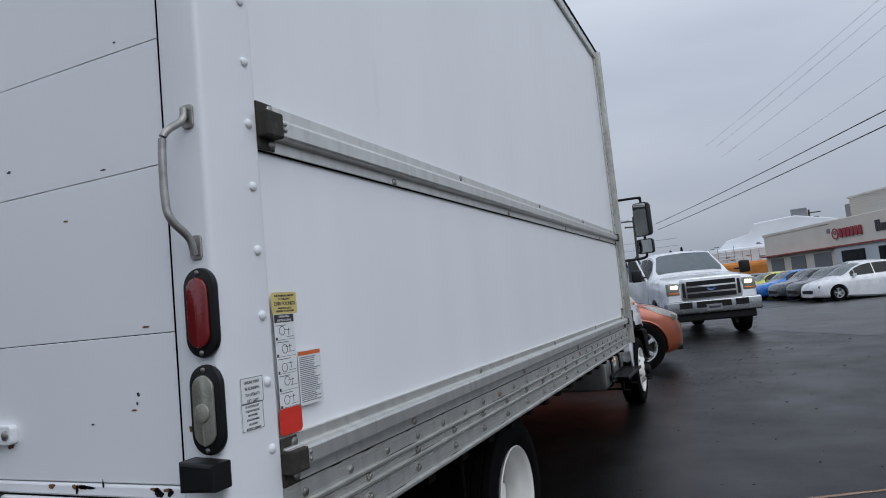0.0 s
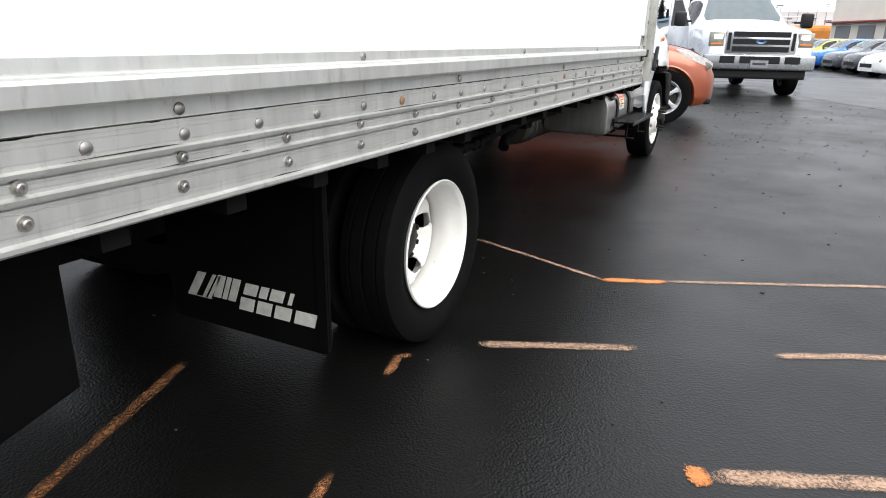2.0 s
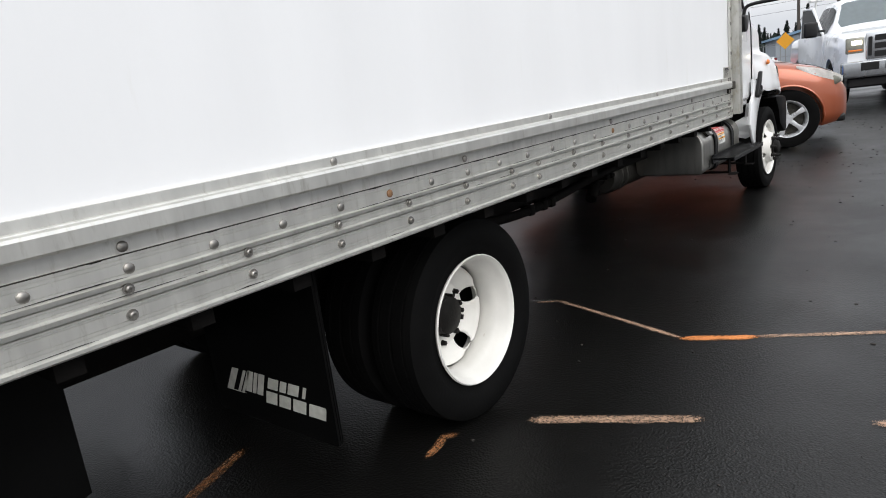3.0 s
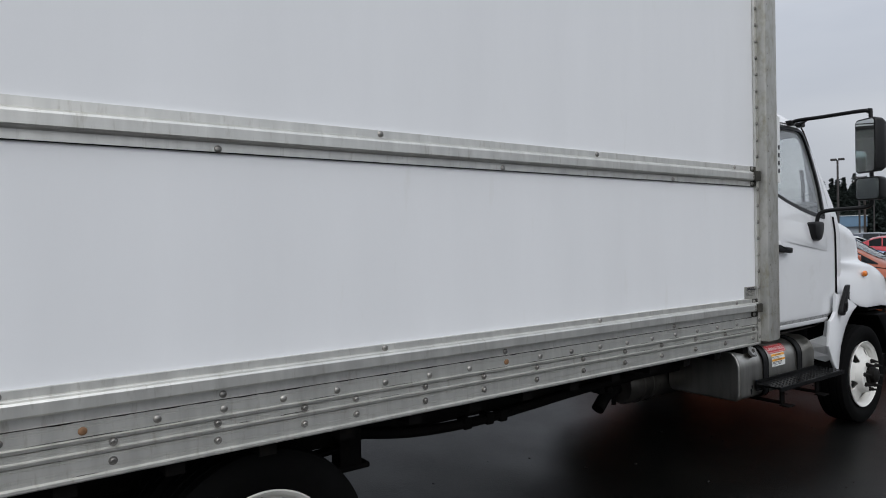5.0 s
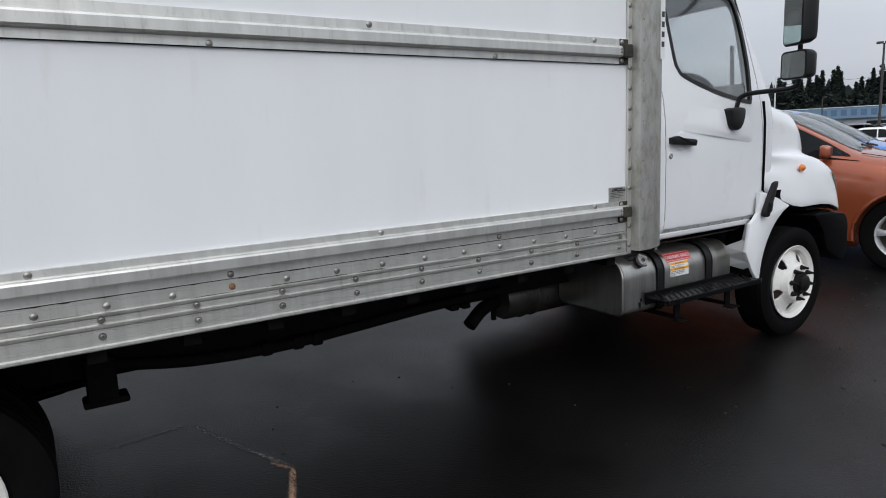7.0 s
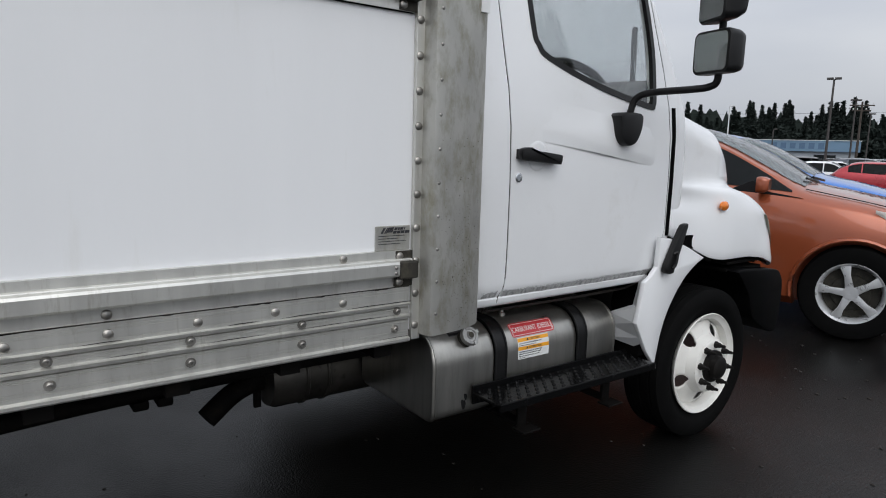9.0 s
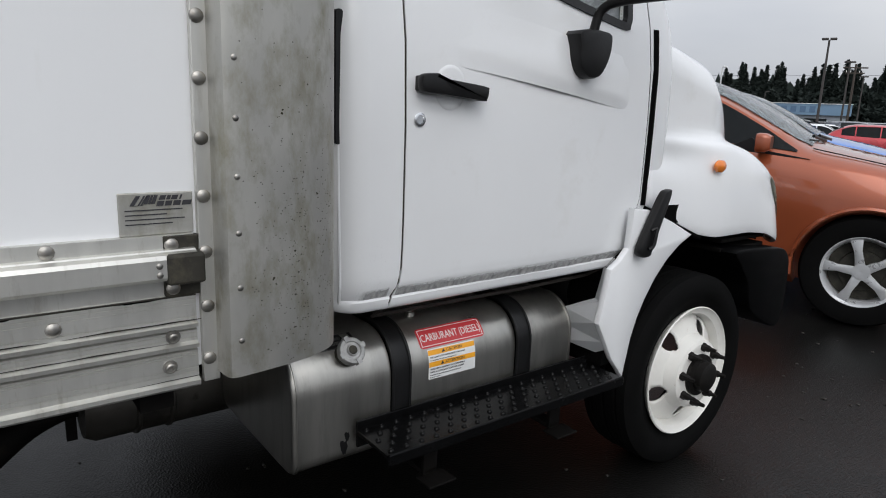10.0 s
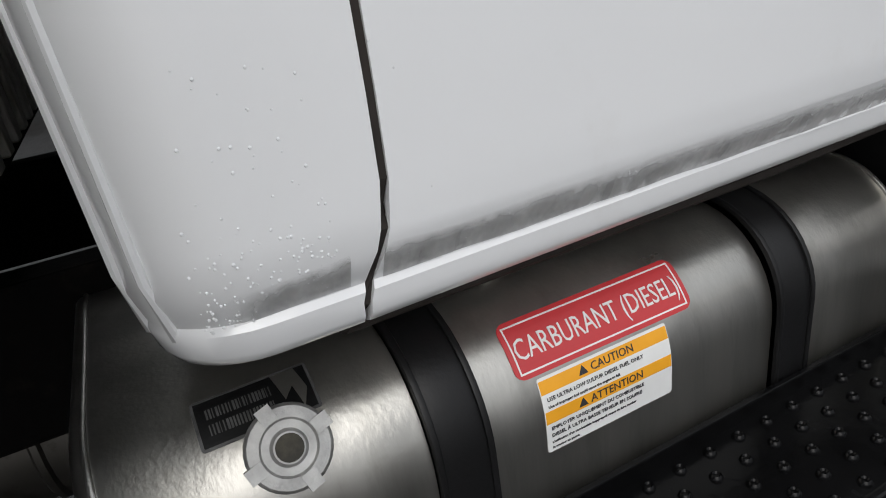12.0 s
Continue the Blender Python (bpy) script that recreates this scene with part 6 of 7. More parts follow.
SUV = Shape(4.77, 1.88, [(0, 0.70), (0.015, 0.84), (0.05, 0.955), (0.11, 1.05), (0.19, 1.13), (0.23, 1.17), (0.30, 1.36), (0.38, 1.55), (0.47, 1.66), (0.60, 1.69), (0.80, 1.65), (0.92, 1.52), (0.965, 1.25), (1.0, 0.95)],
            [(0, 0.66), (0.05, 0.86), (0.12, 0.97), (0.23, 1.06), (0.6, 1.12), (0.9, 1.16), (1.0, 0.92)],
            [(0, 0.62), (0.02, 0.76), (0.06, 0.90), (0.13, 0.975), (0.25, 1.0), (0.7, 1.0), (0.9, 0.95), (1.0, 0.80)], [(0, 0.30), (0.06, 0.24), (0.2, 0.22), (0.85, 0.24), (1.0, 0.36)])
HATCH = Shape(4.3, 1.77, [(0, 0.62), (0.02, 0.76), (0.08, 0.86), (0.22, 0.97), (0.27, 1.02), (0.40, 1.38), (0.50, 1.48), (0.62, 1.49), (0.82, 1.40), (0.93, 1.15), (0.97, 0.98), (1.0, 0.80)],
              [(0, 0.58), (0.06, 0.74), (0.2, 0.86), (0.3, 0.90), (0.6, 0.95), (0.9, 1.0), (1.0, 0.78)], [(0, 0.62), (0.03, 0.80), (0.1, 0.93), (0.25, 1.0), (0.75, 1.0), (0.93, 0.93), (1.0, 0.80)], [(0, 0.24), (0.1, 0.19), (0.9, 0.2), (1.0, 0.32)])
WAGON = Shape(4.63, 1.78, [(0, 0.60), (0.02, 0.74), (0.08, 0.86), (0.19, 0.98), (0.24, 1.04), (0.40, 1.44), (0.50, 1.55), (0.62, 1.575), (0.82, 1.52), (0.93, 1.36), (0.98, 1.05), (1.0, 0.85)],
              [(0, 0.56), (0.06, 0.73), (0.2, 0.88), (0.3, 0.93), (0.6, 0.99), (0.93, 1.06), (1.0, 0.82)], [(0, 0.60), (0.03, 0.78), (0.1, 0.93), (0.25, 1.0), (0.75, 1.0), (0.93, 0.93), (1.0, 0.82)], [(0, 0.22), (0.1, 0.17), (0.9, 0.19), (1.0, 0.32)])
SEDAN = Shape(4.6, 1.78, [(0, 0.60), (0.02, 0.74), (0.08, 0.84), (0.25, 0.95), (0.29, 0.99), (0.42, 1.38), (0.50, 1.45), (0.62, 1.45), (0.72, 1.36), (0.82, 1.08), (0.86, 1.05), (0.97, 1.02), (1.0, 0.80)],
              [(0, 0.56), (0.06, 0.72), (0.2, 0.86), (0.3, 0.90), (0.6, 0.94), (0.85, 0.98), (0.96, 0.97), (1.0, 0.78)], [(0, 0.62), (0.03, 0.80), (0.1, 0.93), (0.25, 1.0), (0.75, 1.0), (0.93, 0.93), (1.0, 0.82)], [(0, 0.24), (0.1, 0.18), (0.9, 0.2), (1.0, 0.32)])


def light_car(shape, root, paint_mat, front_u, rear_u, panes, shield_u, back_u, r=0.33, steps=40, spokes=5, mirror_at=None, twin=True):
    """A whole car: body, glass, lamps, mirrors and wheels."""
    body = part("body", shape.mesh(steps, (front_u, rear_u), r), paint_mat, root, smooth=True)
    for s in (-1, 1):
        for a, b in panes:
            part("side_window", shape.side_pane(a, b, s), CAR_GLASS, root)
        u = 0.045
        z = shape.belt(u) - 0.06
        hl = prism(smooth_outline([(0.0, 0.02), (0.10, 0.07), (0.36, 0.10), (0.40, 0.06), (0.26, -0.02), (0.06, -0.05)], 3), 0.05, "x", 0.0, 0.008)
        mt = Matrix.Translation((s * (shape.body_x(u, z) - 0.04), shape.y(0.02), z)) @ Matrix.Diagonal((s, -1, 1, 1)) @ Matrix.Rotation(radians(24), 4, "Z")
        part("headlamp", hl, CLEAR_LENS, root, smooth=True, m=mt)
        u = 0.965
        tl = prism(rounded(-0.11, 0.11, -0.09, 0.09, 0.03, 3), 0.03, "x", 0.0, 0.006)
        part("tail_lamp", tl, RED_LENS, root, m=Matrix.Translation((s * (shape.body_x(0.955, shape.belt(0.955) - 0.07) - 0.012), shape.y(0.962), shape.belt(0.955) - 0.07)) @ Matrix.Diagonal((s, 1, 1, 1)))
        u = mirror_at or panes[0][0] + 0.035
        mz = shape.belt(u) + 0.075
        bm = loft([[(x, 0.0 + d, z) for x, z in rounded(-0.10 * q, 0.10 * q, -0.065 * q, 0.065 * q, 0.03 * q, 3)] for d, q in ((0.0, 0.9), (0.02, 1.0), (0.06, 0.95), (0.09, 0.7))])
        part("wing_mirror", bm, paint_mat, root, smooth=True, m=Matrix.Translation((s * (shape.side_x(u, mz) + 0.12), shape.y(u), mz)))
        for v in (front_u, rear_u):
            car_wheel(root, pose(s * (shape.width / 2 - 0.125), shape.y(v), r, 20 * v * s, 0, 0 if s > 0 else 180), r, r * 0.63, 0.21, spokes, twin=twin)
    part("windscreen", shape.screen(*shield_u), SCREEN, root, smooth=True)
    part("rear_window", shape.screen(*back_u), CAR_GLASS, root, smooth=True)
    part("grille", box(-0.42, 0.42, shape.y(0.012) - 0.02, shape.y(0.0) + 0.006, 0.36, 0.52, 0.02), PLASTIC, root)
    return body


# the copper SUV in front of the truck
COPPER = material("copper_paint", (0.33, 0.075, 0.026), 0.32, metal=0.4, vary=0.07, scale=2.5, coat=0.9, rough_vary=0.06)
suv = put_car("copper_suv", -2.39, 10.155, 71, "copper orange crossover parked nose out on wet asphalt")
light_car(SUV, suv, COPPER, 0.15, 0.76, [(0.25, 0.51), (0.52, 0.72), (0.73, 0.87)], (0.236, 0.43), (0.88, 0.955), 0.366, 60, 5, 0.30, False)
for s in (-1, 1):
    for u in (0.15, 0.76):
        pts = []
        for k in range(25):
            t = radians(-10 + 200 * k / 24)
            yy, zz = SUV.y(u) + 0.418 * math.cos(t), 0.366 + 0.418 * math.sin(t)
            uu = 0.5 - yy / SUV.length
            pts.append((s * (SUV.body_x(min(max(uu, 0), 1), zz) + 0.002), yy, zz))
        part("wheel_arch_lip", tube(pts, 0.016, 6, smooth_steps=0), COPPER, suv, smooth=True)
    for u0, z0, u1, z1 in ((0.345, 1.05, 0.35, 0.30), (0.515, 1.10, 0.52, 0.30)):
        pts = [(s * (SUV.body_x(u0 + (u1 - u0) * k / 8, z0 + (z1 - z0) * k / 8) + 0.001), SUV.y(u0 + (u1 - u0) * k / 8), z0 + (z1 - z0) * k / 8) for k in range(9)]
        part("door_gap", tube(pts, 0.004, 5, smooth_steps=0), GAP, suv)
    pts = [(s * SUV.half(u)[9][0] * 0.98, SUV.y(u), SUV.half(u)[9][1] + 0.012) for u in (0.03, 0.08, 0.13, 0.18, 0.232)]
    part("hood_gap", tube(pts, 0.004, 5), GAP, suv)
    part("sill_trim", tube([(s * 0.92, SUV.y(0.29), 0.27), (s * 0.925, SUV.y(0.5), 0.26), (s * 0.92, SUV.y(0.7), 0.27)], 0.035, 8), PLASTIC, suv, smooth=True)
    part("window_trim", prism([(SUV.y(0.232), 1.075), (SUV.y(0.29), 1.115), (SUV.y(0.31), 1.20), (SUV.y(0.345), 1.12), (SUV.y(0.345), 1.09)], 0.01, "x", s * 0.868 if s > 0 else -0.878, 0.002), PLASTIC, suv)
part("front_skirt", box(-0.66, 0.66, SUV.y(0.03), SUV.y(0.004), 0.26, 0.36, 0.03), PLASTIC, suv)
for k in range(2):
    part("wiper", tube([(-0.5 + 0.55 * k, SUV.y(0.228), 1.185), (-0.1 + 0.5 * k, SUV.y(0.24), 1.22)], 0.012, 6, smooth_steps=0), PLASTIC, suv)

# a blue car beside it and others on the lot
blue = put_car("blue_crossover", -3.62, 13.1, 71, "bright blue crossover parked beside the copper crossover")
light_car(SUV, blue, paint("blue", (0.02, 0.16, 0.55)), 0.175, 0.77, [(0.25, 0.345), (0.352, 0.51), (0.52, 0.72), (0.73, 0.87)], (0.236, 0.43), (0.88, 0.955), 0.36)
redc = put_car("red_hatchback", -9.4, 35.5, 70, "small red hatchback parked on the lot")
light_car(HATCH, redc, paint("red", (0.42, 0.02, 0.03)), 0.19, 0.79, [(0.34, 0.52), (0.53, 0.72), (0.73, 0.84)], (0.275, 0.46), (0.83, 0.94))
wsed = put_car("white_sedan", -12.7, 37.3, 70, "white sedan parked on the lot")
light_car(SEDAN, wsed, paint("white", (0.75, 0.76, 0.77), 0.0), 0.19, 0.79, [(0.35, 0.51), (0.52, 0.70)], (0.295, 0.45), (0.70, 0.81))


def polar(az, d, x=0.84, y=-0.72):
    return x + d * math.sin(radians(az)), y + d * math.cos(radians(az))


white_wagon = put_car("white_hatchback_wagon", *polar(8.7, 33.6), -114, "white hatchback wagon in a row of new cars")
light_car(WAGON, white_wagon, paint("white", (0.75, 0.76, 0.77), 0.0), 0.19, 0.79, [(0.32, 0.36), (0.365, 0.54), (0.55, 0.72), (0.73, 0.86)], (0.25, 0.45), (0.87, 0.965))
for k, (nm, col, lab_) in enumerate([("charcoal", (0.035, 0.037, 0.045), "dark charcoal hatchback in a row of new cars"), ("slate", (0.07, 0.08, 0.10), "slate grey hatchback in a row of new cars"), ("blue", (0.02, 0.16, 0.55), "bright blue hatchback in a row of new cars"), ("lime", (0.55, 0.55, 0.04), "yellow hatchback in a row of new cars"), ("charcoal", (0.035, 0.037, 0.045), "dark hatchback at the end of the row")]):
    cx, cy = polar(8.7 - 1.5 * (k + 1), 33.6 + 2.4 * (k + 1))
    c_ = put_car("parked_hatchback", cx, cy, -114, lab_, group="row of new cars")
    light_car(HATCH, c_, paint(nm, col), 0.19, 0.79, [(0.34, 0.52), (0.53, 0.72), (0.73, 0.84)], (0.275, 0.46), (0.83, 0.94), steps=26)
wsuv = put_car("white_suv", *polar(13.6, 40), -100, "white sport utility vehicle near the showroom")
light_car(SUV, wsuv, paint("white", (0.75, 0.76, 0.77), 0.0), 0.195, 0.787, [(0.275, 0.345), (0.352, 0.51), (0.52, 0.72), (0.73, 0.87)], (0.236, 0.43), (0.88, 0.955), 0.383, 30)
wsuv2 = put_car("white_suv", *polar(8.1, 47), -114, "white crossover behind the row of new cars")
light_car(SUV, wsuv2, paint("white", (0.75, 0.76, 0.77), 0.0), 0.195, 0.787, [(0.275, 0.345), (0.352, 0.51), (0.52, 0.72), (0.73, 0.87)], (0.236, 0.43), (0.88, 0.955), 0.383, 30)

# the far rows of parked cars: a few built once and copied
rp = random.Random(12)
stock = []
for nm, col, shp in (("silver", (0.45, 0.46, 0.47), SEDAN), ("black", (0.015, 0.015, 0.017), SUV), ("white", (0.75, 0.76, 0.77), SEDAN), ("slate", (0.07, 0.08, 0.10), SUV), ("maroon", (0.16, 0.015, 0.02), HATCH)):
    px, py = polar(-26 + 1.7 * len(stock), 46 + 2 * len(stock), 1.78, 3.93)
    s_ = put_car("far_parked_car", px, py, 70, nm + " car in the far rows of the lot", group="far rows of parked cars")
    pn = [(0.34, 0.52), (0.53, 0.72)]
    light_car(shp, s_, paint(nm, col), 0.19, 0.79, pn, (0.295, 0.46), (0.83, 0.94) if shp is not SEDAN else (0.70, 0.81), steps=20, spokes=0)
    stock.append(s_)
for i in range(34):
    az = -34 + 19 * (i % 17) / 16 + rp.uniform(-0.3, 0.3)
    d = (58 if i < 17 else 72) + rp.uniform(-2, 2)
    px, py = polar(az, d, 1.78, 3.93)
    copy_thing(stock[rp.randrange(5)], pose(px, py, ground_z(px, py), 0, 0, -rp.choice((70, 72, 250))))

# ---- the white pickup with its lights on ----
PICKUP = Shape(5.75, 2.03, [(0, 1.02), (0.012, 1.20), (0.03, 1.26), (0.10, 1.31), (0.225, 1.36), (0.25, 1.40), (0.345, 1.86), (0.40, 1.93), (0.50, 1.95), (0.585, 1.92), (0.61, 1.80), (0.622, 1.42), (0.63, 1.385), (0.97, 1.375), (1.0, 1.30)],
               [(0, 0.98), (0.03, 1.19), (0.225, 1.27), (0.6, 1.30), (1.0, 1.28)], [(0, 0.90), (0.02, 0.95), (0.05, 0.985), (0.2, 1.0), (0.97, 1.0), (1.0, 0.97)], [(0, 0.54), (0.06, 0.50), (0.2, 0.46), (0.85, 0.50), (1.0, 0.58)], crisp=True)
PW = paint("pickup_white", (0.76, 0.77, 0.78), 0.0)
pick = put_car("white_pickup", -0.48, 17.83, 161, "white four-wheel-drive pickup with its headlights on", "pickup truck")
R_P = 0.405
part("body", PICKUP.mesh(70, (0.165, 0.79), R_P), PW, pick, smooth=True)
for s in (-1, 1):
    for a, b in ((0.30, 0.43), (0.44, 0.56)):
        part("side_window", PICKUP.side_pane(a, b, s, 0.05, 0.12), CAR_GLASS, pick)
    for v in (0.165, 0.79):
        car_wheel(pick, pose(s * 0.86, PICKUP.y(v), R_P, 15, 0, 0 if s > 0 else 180), R_P, 0.225, 0.26, 6)
    lampf = part("headlamp", box(s * 0.66, s * 0.93, 2.80, 2.885, 0.91, 1.17, 0.02), CLEAR_LENS, pick, "lit headlamp", smooth=True)
    part("lit_bulb", box(s * 0.70, s * 0.85, 2.884, 2.892, 1.05, 1.12, 0.01), glow_material("headlamp_glow", (1.0, 0.93, 0.74), 3.0), lampf)
    part("indicator", box(s * 0.69, s * 0.90, 2.884, 2.89, 0.945, 0.975, 0.006), AMBER, lampf)
    part("tow_mirror_arm", box(s * 1.0, s * 1.16, 1.40, 1.44, 1.36, 1.40, 0.008), PLASTIC, pick)
    mm = box(s * 1.12, s * 1.36, 1.38, 1.48, 1.28, 1.56, 0.04, 3)
    part("wing_mirror", mm, PLASTIC, pick, smooth=True)
    part("running_board", box(s * 0.92, s * 1.08, -0.9, 1.3, 0.48, 0.53, 0.015), DARK_STEEL, pick)
    part("door_gap", tube([(s * 1.016, PICKUP.y(0.265), 1.26), (s * 1.016, PICKUP.y(0.265), 0.62)], 0.006, 5), GAP, pick)
    part("door_gap", tube([(s * 1.016, PICKUP.y(0.435), 1.26), (s * 1.016, PICKUP.y(0.435), 0.62)], 0.006, 5), GAP, pick)
    part("door_handle", box(s * 1.012, s * 1.03, PICKUP.y(0.42), PICKUP.y(0.395), 1.10, 1.14, 0.006), PLASTIC, pick)
part("windscreen", PICKUP.screen(0.255, 0.345), SCREEN, pick, smooth=True)
grille = part("grille", prism(rounded(-0.64, 0.64, 0.77, 1.245, 0.06, 4), 0.06, "y", 2.83, 0.015), CHROME, pick, "chrome grille with three bars", smooth=True)
for k in range(3):
    part("grille_slot", prism(rounded(-0.51, 0.51, 0.825 + 0.130 * k, 0.920 + 0.130 * k, 0.012, 2), 0.004, "y", 2.888), PLASTIC, grille)
for s in (-1, 1):
    part("grille_slot", prism(rounded(s * 0.575 - 0.03, s * 0.575 + 0.03, 0.85, 1.16, 0.012, 2), 0.004, "y", 2.888), PLASTIC, grille)
part("badge", lathe([(2.885, 0.001), (2.90, 0.062), (2.896, 0.066), (2.885, 0.066)], 24, "y", bm=None), paint("badge_blue", (0.03, 0.09, 0.22)), grille, "plain blue oval badge", m=Matrix.Translation((0, 0, 1.01)) @ Matrix.Diagonal((1.5, 1, 0.62, 1)))
bmp = part("front_bumper", box(-1.0, 1.0, 2.76, 2.96, 0.50, 0.78, 0.04, 3), BUMPER, pick, "dull chrome front bumper", smooth=True)
for x0, x1 in ((-0.72, -0.45), (-0.36, 0.36), (0.45, 0.72)):
    part("bumper_slot", box(x0, x1, 2.955, 2.965, 0.62, 0.75, 0.01), PLASTIC, bmp)
pl = part("number_plate", box(-0.16, 0.16, 2.966, 2.972, 0.55, 0.68), BUMPER, pick, "dull grey number plate with plain bars")
part("print", box(-0.12, 0.12, 2.972, 2.974, 0.595, 0.635), INK, pl)
part("air_dam", box(-0.90, 0.90, 2.60, 2.84, 0.34, 0.51, 0.03), PLASTIC, pick)
open_door = new("front_door")
open_door.parent, open_door.matrix_local = pick, pose(0.99, PICKUP.y(0.262), 0, 0, 0, 16)
part("door_skin", prism([(0.0, 0.60), (0.0, 1.28), (-0.98, 1.30), (-0.98, 0.60)], 0.05, "x", 0.0, 0.012), PW, open_door, smooth=True)
fr_ = tube([(0.0, -0.05, 1.28), (-0.03, -0.52, 1.82), (-0.03, -0.9, 1.84), (-0.0, -0.96, 1.30)], 0.025, 8, smooth_steps=0)
part("window_frame", fr_, PW, open_door)
part("door_window", prism([(-0.08, 1.29), (-0.52, 1.80), (-0.88, 1.82), (-0.94, 1.30)], 0.006, "x", 0.0), CAR_GLASS, open_door)
for car_, kx, kz in ((pick, 1.07, 1.09), (suv, 1.02, 1.02)):
    car_.matrix_world = car_.matrix_basis @ Matrix.Diagonal((kx, 1.02, kz, 1))
for s in (-1, 1):
    eye = bmesh.new()
    cols = []
    for k in range(13):
        u = 0.012 + 0.118 * k / 12
        zc, hh = 0.775 + 1.75 * u, 0.012 + 0.040 * math.sin(math.pi * min(1.0, (k + 1.5) / 13)) ** 0.7
        cols.append([eye.verts.new((s * (SUV.body_x(u, min(z, SUV.belt(u) - 0.005)) + d), SUV.y(u), z)) for z, d in ((zc - hh, 0.004), (zc, 0.012), (zc + hh, 0.002))])
    for p, q in zip(cols, cols[1:]):
        for k in range(2):
            eye.faces.new((p[k], p[k + 1], q[k + 1], q[k]))
    bmesh.ops.solidify(eye, geom=eye.faces[:], thickness=-0.02)
    part("headlamp", eye, LAMP_CLEAR, suv, "long pale wraparound headlamp", smooth=True)


# ---- marks and crumbs on the asphalt ----
def worn_paint(name, colour, cover):
    m = material(name, colour, 0.75, vary=0.25, scale=8, bump=0.4, bump_scale=120)
    n, l = m.node_tree.nodes, m.node_tree.links
    b = n["Principled BSDF"]
    tc = n.new("ShaderNodeTexCoord")
    ns = n.new("ShaderNodeTexNoise")
    ns.inputs["Scale"].default_value = 95
    ns.inputs["Detail"].default_value = 8
    ns.inputs["Roughness"].default_value = 0.7
    l.new(tc.outputs["Object"], ns.inputs["Vector"])
    rp_ = n.new("ShaderNodeValToRGB")
    rp_.color_ramp.elements[0].position, rp_.color_ramp.elements[1].position = cover - 0.2, cover + 0.16
    spray, thin, join = n.new("ShaderNodeAttribute"), n.new("ShaderNodeMath"), n.new("ShaderNodeMath")
    spray.attribute_name = "cover"
    thin.operation, join.operation = "MULTIPLY_ADD", "ADD"
    thin.inputs[1].default_value, thin.inputs[2].default_value = 0.46, -0.40
    l.new(spray.outputs["Fac"], thin.inputs[0])
    l.new(thin.outputs[0], join.inputs[0])
    l.new(ns.outputs["Fac"], join.inputs[1])
    l.new(join.outputs[0], rp_.inputs[0])
    l.new(rp_.outputs[0], b.inputs["Alpha"])
    return m


PALE = worn_paint("faded_pale_orange_paint", (0.42, 0.27, 0.18), 0.44)
BRIGHT = worn_paint("bright_orange_paint", (0.62, 0.22, 0.06), 0.33)
DULL = worn_paint("worn_orange_paint", (0.30, 0.13, 0.05), 0.47)
FAINT = worn_paint("faint_white_paint", (0.20, 0.20, 0.20), 0.50)


def stripe(points, w, mat, label, seed=0):
    r = random.Random(seed)
    pts = [Vector((x, y)) for x, y in points]
    fine = []
    for a, b in zip(pts, pts[1:]):
        k = max(2, int((b - a).length / 0.05))
        fine += [a + (b - a) * j / k for j in range(k)]
    fine.append(pts[-1])
    bm = bmesh.new()
    cover = bm.verts.layers.float.new("cover")
    lines = []
    for i, p in enumerate(fine):
        d = (fine[min(i + 1, len(fine) - 1)] - fine[max(i - 1, 0)]).normalized()
        n = Vector((-d.y, d.x))
        at_end = i in (0, len(fine) - 1)
        line = []
        for u, c in ((-0.78, 0.0), (-0.5, 0.75), (0.0, 1.0), (0.5, 0.75), (0.78, 0.0)):
            q = p + n * w * u * (0.6 if at_end else 1.0) * r.uniform(0.85, 1.12)
            v = bm.verts.new((q.x, q.y, ground_z(q.x, q.y) + 0.003))
            v[cover] = c * (0.3 if at_end else r.uniform(0.75, 1.0))
            line.append(v)
        lines.append(line)
    for p, q in zip(lines, lines[1:]):
        for k in range(4):
            bm.faces.new((p[k], p[k + 1], q[k + 1], q[k]))
    return tagged(link("painted_mark", bm, mat), label, "paint mark", "orange survey marks", "structure")


L_ = "worn orange spray-painted survey line on the asphalt"
stripe([(-0.50, 0.28), (-0.57, 0.5), (-0.735, 1.0), (-0.937, 1.616)], 0.045, DULL, L_, 1)
stripe([(-0.021, 1.337), (0.012, 1.21), (0.055, 1.072)], 0.034, DULL, L_, 2)
stripe([(-0.183, 1.89), (-0.20, 1.985), (-0.222, 2.06), (-0.17, 2.10)], 0.035, DULL, L_, 3)
stripe([(0.008, 2.318), (0.33, 2.475), (0.63, 2.62)], 0.05, PALE, L_, 4)
stripe([(1.14, 2.82), (1.42, 2.97), (1.675, 3.09), (2.28, 3.39)], 0.045, PALE, L_, 5)
stripe([(0.985, 1.853), (1.2, 1.95), (1.557, 2.11), (2.1, 2.37)], 0.06, PALE, L_, 6)
stripe([(0.925, 1.823), (0.955, 1.838), (0.99, 1.857)], 0.075, BRIGHT, "bright orange spray dot on the asphalt", 7)
stripe([(0.27, 0.81), (0.37, 0.96), (0.56, 1.25), (0.752, 1.55)], 0.055, PALE, L_, 8)
stripe([(-0.73, 3.61), (-0.57, 3.685), (-0.1, 3.51), (0.295, 3.36)], 0.03, PALE, L_, 9)
stripe([(0.28, 3.355), (0.5, 3.45), (0.62, 3.51)], 0.045, BRIGHT, L_, 10)
